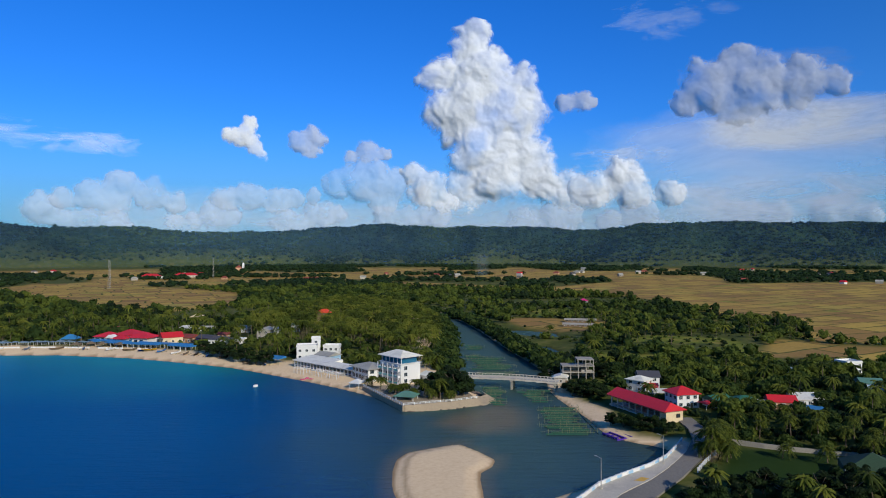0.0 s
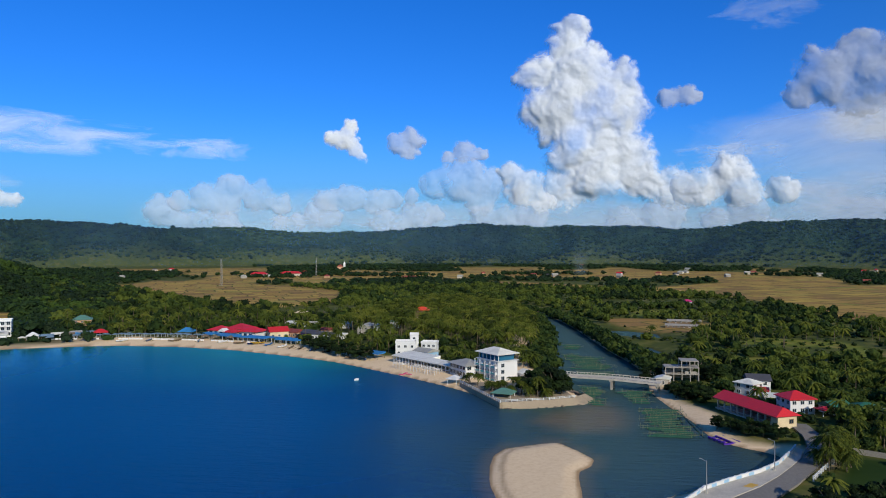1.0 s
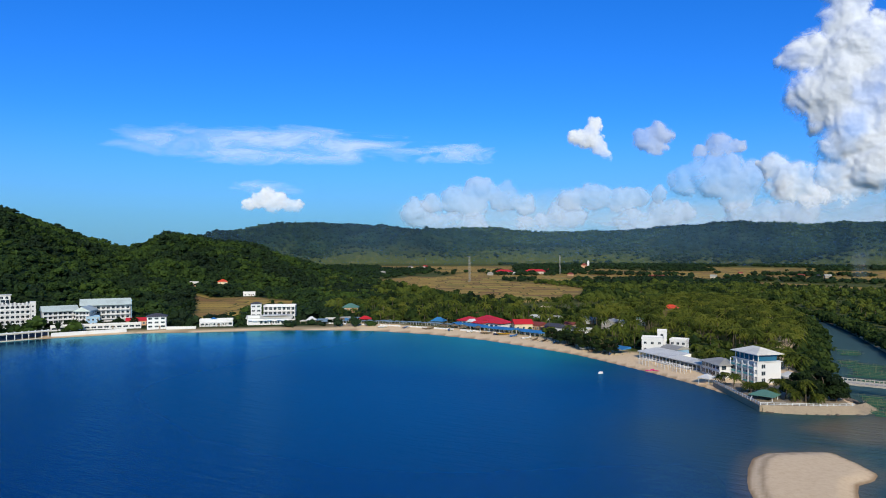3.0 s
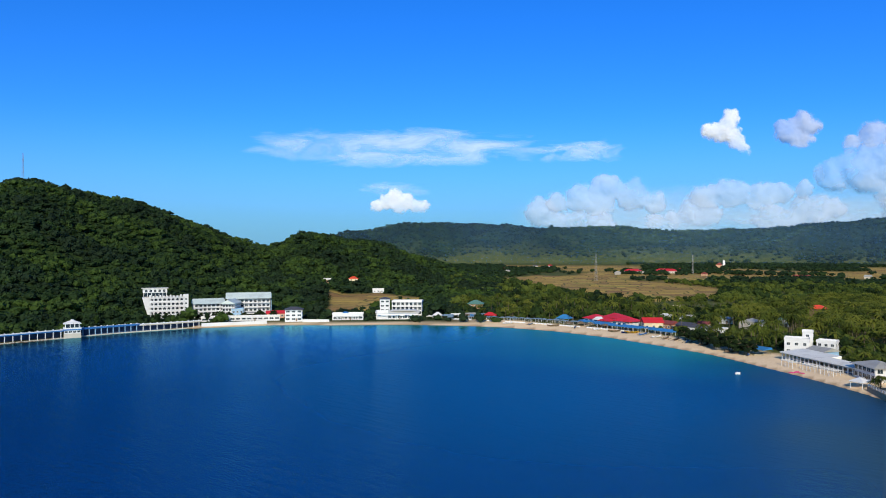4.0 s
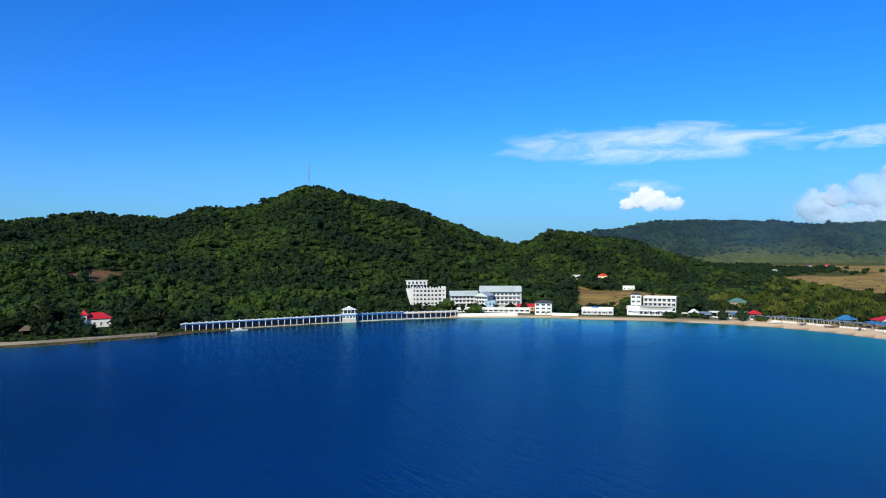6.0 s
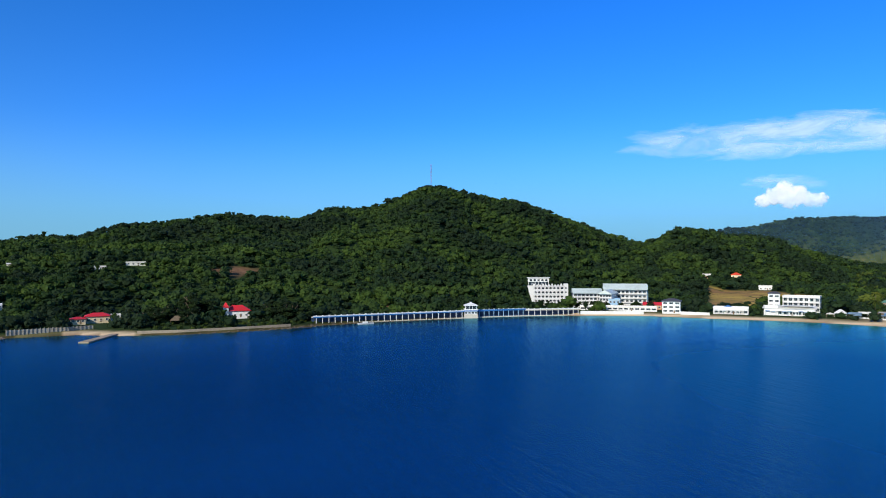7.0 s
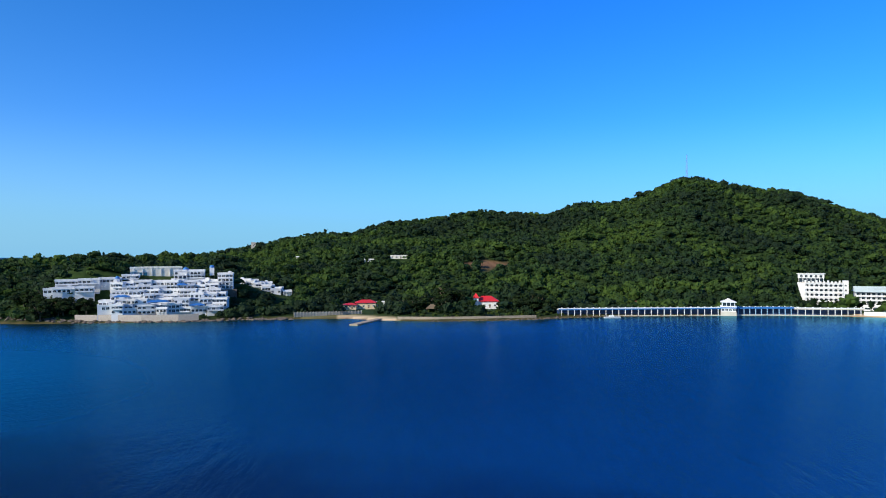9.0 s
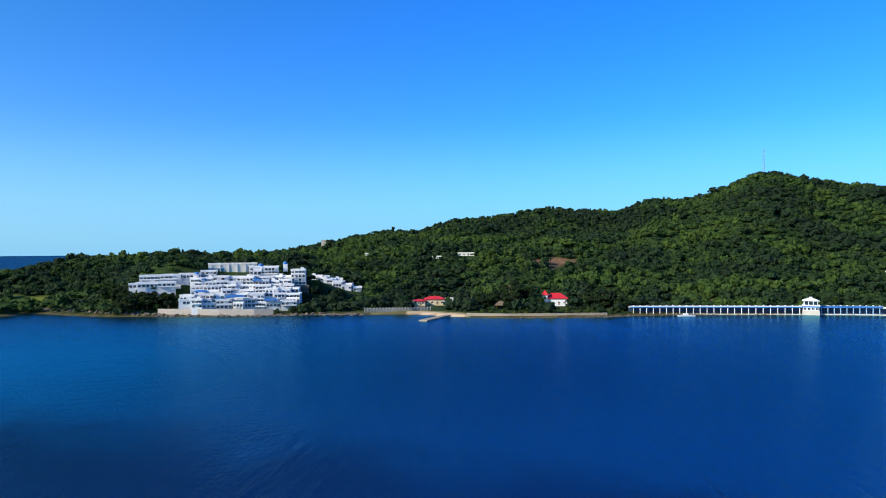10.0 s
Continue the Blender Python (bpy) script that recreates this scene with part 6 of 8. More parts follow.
def motor_boat(x, y, rot, label, long=6.0):
    t = thing("boat", label, "boat", x, y, 0.0, rot)
    bm = bmesh.new()
    rings = []
    for s in range(7):
        u = s / 6
        w = long * 0.17 * (1 - max(0, u - 0.35) ** 2 * 2.2)
        rings.append([bm.verts.new((long * (u - 0.5), k * max(w, 0.05), z)) for k, z in ((-1, 0.75 + 0.3 * u), (-0.7, -0.1), (0.7, -0.1), (1, 0.75 + 0.3 * u))])
    for a, b in zip(rings, rings[1:]):
        for i in range(3):
            bm.faces.new((a[i], b[i], b[i + 1], a[i + 1]))
        bm.faces.new((a[3], b[3], b[0], a[0]))
    bm.faces.new(rings[0])
    bmesh.ops.recalc_face_normals(bm, faces=bm.faces[:])
    part("hull", done("hull", bm, WHITE), t)
    part("cabin", box_mesh(long * 0.3, long * 0.2, 0.09 * long, WHITE), t, (-0.05 * long, 0, 0.9))
    part("windscreen", box_mesh(0.06, long * 0.18, 0.07 * long, GLASS), t, (long * 0.12, 0, 0.9))


motor_boat(-65.2, 340.5, 25, "small white boat floating off the beach", 2.2)
motor_boat(-452, 163, 82, "white motor boat moored under the promenade", 11.0)

# ---------------------------------------------------------------- colonnaded promenade below the hill
def colonnade(name, label, pts, deck_mat, rail_mat, col_mat, step, z=4.7):
    t = thing(name, label, "promenade", pts[0][0], pts[0][1], 0.0)
    t["kind"] = "structure"
    ox, oy = pts[0]
    for (ax, ay), (bx, by) in zip(pts, pts[1:]):
        length, a = math.hypot(bx - ax, by - ay), math.degrees(math.atan2(by - ay, bx - ax))
        nx, ny = -math.sin(radians(a)), math.cos(radians(a))
        mx, my = (ax + bx) / 2 - ox, (ay + by) / 2 - oy
        part("deck", box_mesh(length + 0.3, 5.0, 0.6, PALE), t, (mx + nx * 2.3, my + ny * 2.3, z), a)
        part("fascia", box_mesh(length + 0.3, 0.14, 0.7, deck_mat), t, (mx - nx * 0.29, my - ny * 0.29, z - 0.06), a)
        part("parapet", box_mesh(length + 0.2, 0.25, 0.55, rail_mat), t, (mx, my, z + 0.66), a)
        part("coping", box_mesh(length + 0.2, 0.4, 0.12, WHITE), t, (mx, my, z + 1.22), a)
        part("back_wall", box_mesh(length + 0.3, 0.4, z + 1.0, NAVY), t, (mx + nx * 4.6, my + ny * 4.6, -1.0), a)
        part("footing", box_mesh(length + 0.3, 1.6, 1.9, PALE), t, (mx + nx * 0.3, my + ny * 0.3, -1.3), a)
        n = max(1, round(length / step))
        for k in range(n):
            u = (k + 0.5) / n
            x, y = ax + (bx - ax) * u - ox, ay + (by - ay) * u - oy
            part("column", box_mesh(0.38, 0.45, z - 0.6, col_mat), t, (x, y, 0.6), a)
            part("merlon", box_mesh(0.9, 0.3, 0.4, WHITE), t, (x, y, z + 1.34), a)
        for u in np.arange(0, 1.0, 5.0 / length):
            CLEAR.append((ax + (bx - ax) * u + nx * 4, ay + (by - ay) * u + ny * 4, 6.0))
    return t


colonnade("promenade_west", "raised white promenade on a row of columns above the water", [(-466, 130), (-464, 165), (-460, 205), (-456, 242)], BLUE, WHITE, WHITE, 4.4)
colonnade("promenade_east", "raised promenade with a deep blue parapet on columns", [(-456, 252), (-452, 275), (-448, 290)], BLUE, BLUE, SKYBLUE, 4.0)
colonnade("promenade_north", "white colonnaded promenade beside the beach", [(-448, 290), (-440, 312), (-434, 331)], PALE, WHITE, WHITE, 4.4, 4.3)
wall_run("beach_wall", "low white beach wall with openings", [(-434, 331), (-421, 353), (-409, 371)], -0.5, 3.2, 0.6, WHITE, category="wall")
house("beach_bar", "long low white beach bar with dark openings", *at(48.9, 566), 45, 42, 6, 1, 2.6, WHITE, PALEROOF, "flat", cols=10, side=1, ww=3.0, wh=1.2, front=0)
house("beach_bar", "white boat house under the hotel gardens", *at(52.0, 566), 52, 14, 6, 1, 2.6, WHITE, PALEROOF, "flat", cols=3, side=1, ww=3.2, wh=1.2)


def sea_pavilion():
    t = thing("sea_pavilion", "two-storey white and blue pavilion with a hipped roof", "pavilion", -456, 247, 0.0, 64, clear=9)
    part("base", box_mesh(10, 9, 4.4, PALE), t, (0, 1.5, -1.4))
    part("lower_floor", box_mesh(9.4, 8.4, 2.2, WHITE), t, (0, 1.5, 3.0))
    part("blue_band", box_mesh(10.6, 9.6, 0.7, BLUE), t, (0, 1.5, 5.2))
    part("balustrade", box_mesh(10.4, 9.4, 0.8, WHITE), t, (0, 1.5, 5.903))
    part("upper_room", box_mesh(7.6, 6.8, 2.3, GLASS), t, (0, 1.5, 6.7), label="glazed upper room")
    for x in (-3.9, -1.3, 1.3, 3.9):
        for y in (-2.0, 5.0):
            part("column", box_mesh(0.4, 0.4, 2.5, WHITE), t, (x, y, 6.7))
    part("roof", roof_mesh("hip", 8.6, 7.8, 2.2, 0.9, WHITE), t, (0, 1.5, 9.2))
    part("lantern", box_mesh(1.6, 1.6, 0.9, WHITE), t, (0, 1.5, 10.9))
    f, p = window_meshes(1.6, 1.2)
    for k in range(4):
        win = part("window", f, t, (-3.6 + k * 2.4, -2.76, 3.5))
        part("pane", p, win)


sea_pavilion()


def arcade_mesh(w, h, bays, mat, thick=0.35, spring=0.52, pier=0.2):
    """A screen wall of arched openings, w wide and h high, its base's middle at the origin."""
    key = ("arcade", round(w, 2), round(h, 2), bays, mat.name, spring)
    if key in MESHES:
        return MESHES[key]
    bm = bmesh.new()
    step = w / bays
    for i in range(bays):
        x0, x1 = -w / 2 + i * step, -w / 2 + (i + 1) * step
        l, r = x0 + step * pier / 2, x1 - step * pier / 2
        c, half, rise = (l + r) / 2, (r - l) / 2, h * (0.86 - spring)
        arch = [(c - half * math.cos(t), h * spring + rise * math.sin(t)) for t in np.linspace(0, math.pi, 7)]
        outline = [[(x0, 0), (l, 0), (l, h * spring), (x0, h * spring)], [(r, 0), (x1, 0), (x1, h * spring), (r, h * spring)],
                   [(x0, h * spring), arch[0], arch[1], (x0, h)], [arch[5], arch[6], (x1, h * spring), (x1, h)]]
        outline += [[arch[1], arch[2], arch[3], (c, h), (x0, h)], [arch[3], arch[4], arch[5], (x1, h), (c, h)]]
        for q in outline:
            bm.faces.new([bm.verts.new((px, 0, pz)) for px, pz in q])
    bmesh.ops.remove_doubles(bm, verts=bm.verts[:], dist=0.001)
    bmesh.ops.solidify(bm, geom=bm.faces[:], thickness=thick)
    bmesh.ops.recalc_face_normals(bm, faces=bm.faces[:])
    MESHES[key] = done("arcade", bm, mat)
    return MESHES[key]


def terrace_hotel():
    """Floors of arched loggias, set into the slope, with a smaller block above."""
    x, y = at(55.25, 594)
    t = thing("hillside_hotel", "white hillside hotel with arched loggias and roof terraces", "hotel", x, y, 6.0, 57)
    CLEAR.extend([(x + 4, y - 6, 15), (x - 6, y + 4, 16), (x - 14, y - 2, 14), (x + 8, y + 8, 12), (x + 14, y - 10, 11)])
    w, d, fh = 27.0, 15.0, 3.5
    part("wall", box_mesh(w, d, 4 * fh + 8, WHITE), t, (2.5, d / 2, -8))
    bm = bmesh.new()        # flank that leans out towards the top
    side = [(-10.4, -6.0), (-10.4, 4 * fh), (-17.0, 4 * fh), (-15.2, 2 * fh), (-11.2, -6.0)]
    vs = [[bm.verts.new((px, yy, pz)) for px, pz in side] for yy in (-1.2, 10.0)]
    bm.faces.new(vs[0])
    bm.faces.new(vs[1][::-1])
    for i in range(5):
        bm.faces.new((vs[0][i], vs[1][i], vs[1][(i + 1) % 5], vs[0][(i + 1) % 5]))
    bmesh.ops.recalc_face_normals(bm, faces=bm.faces[:])
    part("flank", done("flank", bm, WHITE), t)
    # dark glass box stands in for the shadowed gap under the upper block
    part("upper_lounge", box_mesh(15.5, 7, 3.0, GLASS), t, (-7.5, d - 1.5, 4 * fh + 0.003), label="dark glass box for the shadowed gap")
    part("upper_block", box_mesh(18, 9, 3.2, WHITE), t, (-7.5, d - 1.0, 4 * fh + 3.2))
    part("upper_roof", roof_mesh("flat", 18, 9, 0, 0.9, PALEROOF), t, (-7.5, d - 1.0, 4 * fh + 6.4))
    for i in range(7):
        part("post", box_mesh(0.35, 0.35, 3.2, WHITE), t, (-15.8 + i * 2.8, d - 5.4, 4 * fh + 0.003))
    part("roof_terrace", box_mesh(w + 3, 7, 0.35, PALE), t, (0, 3.0, 4 * fh + 0.006))
    part("corner_tower", box_mesh(3.8, 4.4, 4 * fh + 2.0, WHITE), t, (15.0, 0.6, 0))
    f, p = window_meshes(1.8, 2.0, WHITE, True)
    small, small_pane = window_meshes(1.1, 1.3, WHITE)
    for k in range(4):
        n = 8
        z = k * fh
        part("floor_slab", box_mesh(w - 1.6, 2.4, 0.3, WHITE), t, (0.8, -1.2, z + fh - 0.3))
        part("arcade", arcade_mesh(w - 1.8, fh - 0.35, n, WHITE), t, (0.8, -2.1, z + 0.05))
        part("balustrade", box_mesh(w - 2.2, 0.12, 0.85, WHITE), t, (0.8, -2.02, z + 0.05))
        for i in range(n):
            win = part("window", f, t, (0.8 + (i + 0.5 - n / 2) * (w - 1.8) / n, -0.05, z + 0.5))
            part("pane", p, win)
        win = part("window", small, t, (15.0, -1.65, z + 1.2))
        part("pane", small_pane, win)
    for i in range(10):
        part("merlon", box_mesh(1.2, 0.4, 1.3 if i % 3 else 2.0, WHITE), t, (-11.4 + i * 2.5, -2.0, 4 * fh + 0.002))
    for i in range(5):
        win = part("window", f, t, (-14 + i * 3.3, d - 5.55, 4 * fh + 3.7))
        part("pane", p, win)


terrace_hotel()


def balcony_wing(label, x, y, rot, w, d, floors, fh, bays, roof, rise, gable=None, z=2.4):
    """A hotel wing with galleries of columns and railings on each floor under a pitched roof."""
    t = thing("hotel_wing", label, "hotel", x, y, z, rot, "wings of the beach hotel")
    a = radians(rot)
    CLEAR.append((x - math.sin(a) * d / 2, y + math.cos(a) * d / 2, math.hypot(w, d) / 2 + 2))
    CLEAR.append((x + math.sin(a) * 5, y - math.cos(a) * 5, w * 0.45))
    h = floors * fh
    part("wall", box_mesh(w, d, h + 2, WHITE), t, (0, d / 2, -2))
    part("roof", roof_mesh("gable", w, d + 3.2, rise, 0.9, roof), t, (0, d / 2 - 1.2, h + 0.1))
    if gable:
        part("end_wall", box_mesh(0.4, d + 1.0, h + rise * 0.8, gable), t, (w / 2 + 0.9, d / 2, 0), label="tall light blue end wall")
    f, p = window_meshes(1.9, 1.9, WHITE)
    for k in range(floors):
        part("gallery_slab", box_mesh(w, 2.2, 0.3, WHITE), t, (0, -1.1, (k + 1) * fh - 0.3))
        part("railing", box_mesh(w - 0.3, 0.12, 0.8, WHITE), t, (0, -2.05, k * fh + 0.04))
        for i in range(bays):
            win = part("window", f, t, ((i + 0.5) / bays * w - w / 2, -0.05, k * fh + 0.45))
            part("pane", p, win)
        for i in range(bays + 1):
            part("column", box_mesh(0.32, 0.32, fh - 0.32, WHITE), t, (i / bays * (w - 0.4) - w / 2 + 0.2, -2.0, k * fh + 0.01))
    side, side_pane = window_meshes(1.3, 1.3, WHITE)
    for k in range(floors):
        for i in range(3):
            win = part("window", side, t, (w / 2 + (1.14 if gable else 0.04), (i + 0.5) / 3 * d, k * fh + 1.0), 90)
            part("pane", side_pane, win)
    return t


TINROOF = surface("pale_teal_sheet_roof", (0.56, 0.66, 0.66), 0.55, 0.15, 0.4)
balcony_wing("three-storey white hotel wing with galleries and a pale teal roof", *at(52.1, 596), 60, 23, 13, 3, 3.1, 7, TINROOF, 3.8, z=4.6)
balcony_wing("white hotel wing turned to the beach with a gabled front", *at(50.65, 590), 34, 10, 16, 3, 3.1, 4, TINROOF, 3.4, z=4.4)
balcony_wing("long white hotel wing ending in a light blue wall", *at(49.15, 610), 50, 35, 15, 3, 3.7, 10, TINROOF, 4.6, SKYBLUE, z=5.4)
house("hotel_block", "low white block with a blue side between the wings", *at(50.0, 584), 52, 9, 8, 2, 3.0, SKYBLUE, TINROOF, "flat", cols=3, side=2, z=3.0, front=6, category="hotel")
house("house", "small house with a red roof beside the hotel", *at(47.1, 580), 44, 14, 8, 1, 3.4, PEACH, REDROOF, "gable", 2.2, cols=4, side=2, front=6, z=2.4)
house("beach_house", "square three-storey white beach house with a dark hipped roof", *at(45.7, 556), 42, 13, 10, 3, 2.9, WHITE, DARKROOF, "hip", 2.2, 0.9, cols=3, side=3, front=6, z=1.8, ww=2.6)
wall_run("beach_wall", "whitewashed wall along the sand", [at(45.0, 553), at(42.9, 548)], 0.2, 3.4, 0.5, WHITE, category="wall")
domed = house("beach_restaurant", "long single-storey white beach restaurant with a vaulted porch", *at(41.4, 556), 38, 24, 8, 1, 4.2, WHITE, WHITE, "flat", cols=6, side=2, front=4, z=2.0, ww=2.6, wh=1.6)
house("stair_tower", "slim white stair tower with a small dark roof", *at(38.4, 578), 37, 8, 7, 4, 3.5, WHITE, DARKROOF, "hip", 1.6, 0.7, cols=2, side=2, front=12, z=2.4, ww=2.4, category="tower")
block = house("hotel_block", "three-storey white hotel block with deep galleries and a flat roof", *at(36.6, 586), 30, 25, 11, 3, 3.7, WHITE, WHITE, "flat", cols=7, side=3, front=16, z=2.4, ww=2.1, wh=2.2, category="hotel")
for k in range(3):
    part("gallery_slab", box_mesh(25, 1.9, 0.3, WHITE), block, (0, -0.97, k * 3.7 + 3.4))
    part("railing", box_mesh(24.6, 0.12, 0.8, WHITE), block, (0, -1.8, k * 3.7 + 0.02))
    for i in range(8):
        part("column", box_mesh(0.4, 0.4, 3.38, WHITE), block, (-12.2 + i * 3.486, -1.7, k * 3.7 + 0.01))
shaded = house("beach_restaurant", "white open-fronted beach restaurant with blue shades", *at(37.4, 556), 34, 33, 9, 1, 5.0, WHITE, PALEROOF, "shed", 1.6, 1.0, cols=8, side=2, front=4, z=2.0, ww=3.0, wh=2.0)
house("house", "house with a green hipped roof behind palms", *at(31.0, 620), 28, 13, 11, 2, 3.2, PEACH, TEALROOF, "hip", 3.4, 1.0, cols=3, side=2, front=6, z=2.4, clear=7)
for i in range(9):
    part("awning", box_mesh(2.9, 2.4, 0.16, (BLUE, SKYBLUE, WHITE)[i % 3]), shaded, (-14 + i * 3.6, -1.25, 3.3 - 0.4 * (i % 2)))
    part("post", box_mesh(0.2, 0.2, 3.2 - 0.4 * (i % 2), WHITE), shaded, (-15.6 + i * 3.6, -2.3, 0))
part("gable_wall", box_mesh(9, 0.3, 7.2, WHITE), shaded, (-11.5, -0.25, 0))
part("upper_deck", box_mesh(20, 7, 0.3, WHITE), shaded, (5, 5, 6.8))
part("porch_arcade", arcade_mesh(20, 3.0, 7, WHITE), domed, (-1, -2.2, 0))
part("porch_roof", box_mesh(20.4, 2.6, 0.3, WHITE), domed, (-1, -1.35, 3.0))
part("blue_canopy", roof_mesh("hip", 5, 4, 1.5, 0.3, BLUE), domed, (-2, 3, 4.9), label="small blue canopy on the roof")
for k, (az, dist, mat) in enumerate(((33.2, 556, GREYTARP), (32.6, 562, PALEROOF), (31.9, 556, WOOD), (31.4, 566, GREYROOF), (30.6, 560, GREYTARP))):
    px, py = at(az, dist)
    open_shelter("beach_shed", "low open shed behind the sand", px, py, 28 + 6 * k, 7, 5, 2.6, mat, "gable", 1.2, WOOD, clear=7, category="shed", group="sheds behind the beach")
open_shelter("tent", "white peaked event tent on the beach", *at(34.1, 560), 30, 7, 6, 2.6, WHITE, "hip", 2.6, clear=9, category="tent")
open_shelter("tent", "red peaked tents beside the beach bar", *at(29.8, 556), 28, 9, 7, 2.8, REDROOF, "hip", 2.4, clear=9, category="tent")
for k in range(7):
    px, py = at(35.6 - k * 0.85, 551 + (k % 3) * 5)
    open_shelter("sun_shade", "small beach shade with a faded canvas roof", px, py, 30, 4, 3.4, 2.1, (GREYTARP, PALEROOF, TARP)[k % 3], "hip", 1.0, WOOD, clear=7, category="sun shade", group="shades by the beach hotel")
CLEAR.extend([(-425, 432, 12), (-410, 445, 12), (-400, 462, 12), (-395, 478, 12), (-380, 482, 8), (-420, 455, 14), (-415, 475, 14), (-440, 480, 14), (-430, 500, 14)])
house("house", "small red-roofed house in the valley", *at(40.9, 950), 40, 12, 10, 1, 3.4, CREAM, ORANGEROOF, "hip", 3.0, cols=2, side=1, front=30)
house("house", "pale house at the edge of the valley field", *at(43.0, 900), 40, 9, 8, 1, 3.2, PEACH, PALEROOF, "gable", 2.4, cols=2, side=1, front=30)
house("house", "low white house above the valley field", *at(38.9, 880), 38, 14, 7, 1, 4.0, WHITE, WHITE, "flat", cols=3, side=1, front=30)

# ---------------------------------------------------------------- terraced resort on the point
def villa_block(x, y, z, rot, w, d, floors, label, seed, front=0.0, sink=7.0):
    """A white cube house with deep openings: an arcade, a balcony or plain arched windows on each floor."""
    g = np.random.default_rng(seed)
    fh, w, d = 2.75, round(w), round(d)
    t = house("resort_block", label, x, y, rot, w, d, floors, fh, WHITE, WHITE, "flat", cols=0, z=z, group="terraced resort blocks",
              category="resort", clear=max(w, d) * 0.8, front=front, sink=sink)
    bays = max(2, round(w / 2.7))
    for k in range(floors):
        style = g.choice(["arcade", "balcony", "plain"], p=[0.36, 0.34, 0.30])
        f, p = window_meshes(1.7, 1.55, WHITE, True) if style == "plain" and g.random() < 0.6 else window_meshes(1.9, 1.6, WHITE)
        if style == "arcade":
            part("arcade", arcade_mesh(w - 0.2, fh - 0.3, bays, WHITE), t, (0, -1.5, k * fh))
            part("gallery_roof", box_mesh(w, 1.8, 0.28, WHITE), t, (0, -0.95, (k + 1) * fh - 0.29))
        elif style == "balcony":
            part("balcony_floor", box_mesh(w - 0.6, 1.5, 0.2, WHITE), t, (0, -0.8, k * fh))
            part("balcony_wall", box_mesh(w - 0.6, 0.14, 0.75, WHITE), t, (0, -1.48, k * fh + 0.2))
            part("sun_roof", box_mesh(w * 0.55, 1.3, 0.16, BLUE if g.random() < 0.16 else WHITE), t, (g.uniform(-0.2, 0.2) * w, -0.7, (k + 1) * fh - 0.2))
        for i in range(bays):
            if g.random() < 0.12:
                continue
            win = part("window", f, t, ((i + 0.5) / bays * w - w / 2, -0.05, k * fh + 0.55))
            part("pane", p, win)
    pick = g.random()
    if pick < 0.22:
        key = ("vault", w)
        if key not in MESHES:
            bm = bmesh.new()
            r = 1.5
            arc = [(r * math.cos(q), r * 0.8 * math.sin(q)) for q in np.linspace(0, math.pi, 9)]
            ends = [[bm.verts.new((u, yy, v)) for u, v in arc] for yy in (0, 4.5)]
            bm.faces.new(ends[0])
            bm.faces.new(ends[1][::-1])
            for i in range(8):
                bm.faces.new((ends[0][i], ends[1][i], ends[1][i + 1], ends[0][i + 1]))
            bm.faces.new((ends[0][0], ends[0][8], ends[1][8], ends[1][0]))
            bmesh.ops.recalc_face_normals(bm, faces=bm.faces[:])
            MESHES[key] = done("vault", bm, WHITE)
        part("vault", MESHES[key], t, (g.uniform(-0.25, 0.25) * w, 0.6, floors * fh + 0.36))
    elif pick < 0.5:
        part("stair_house", box_mesh(2.4, 2.6, 2.0, WHITE), t, (g.uniform(-0.3, 0.3) * w, d * 0.5, floors * fh + 0.36))
    return t


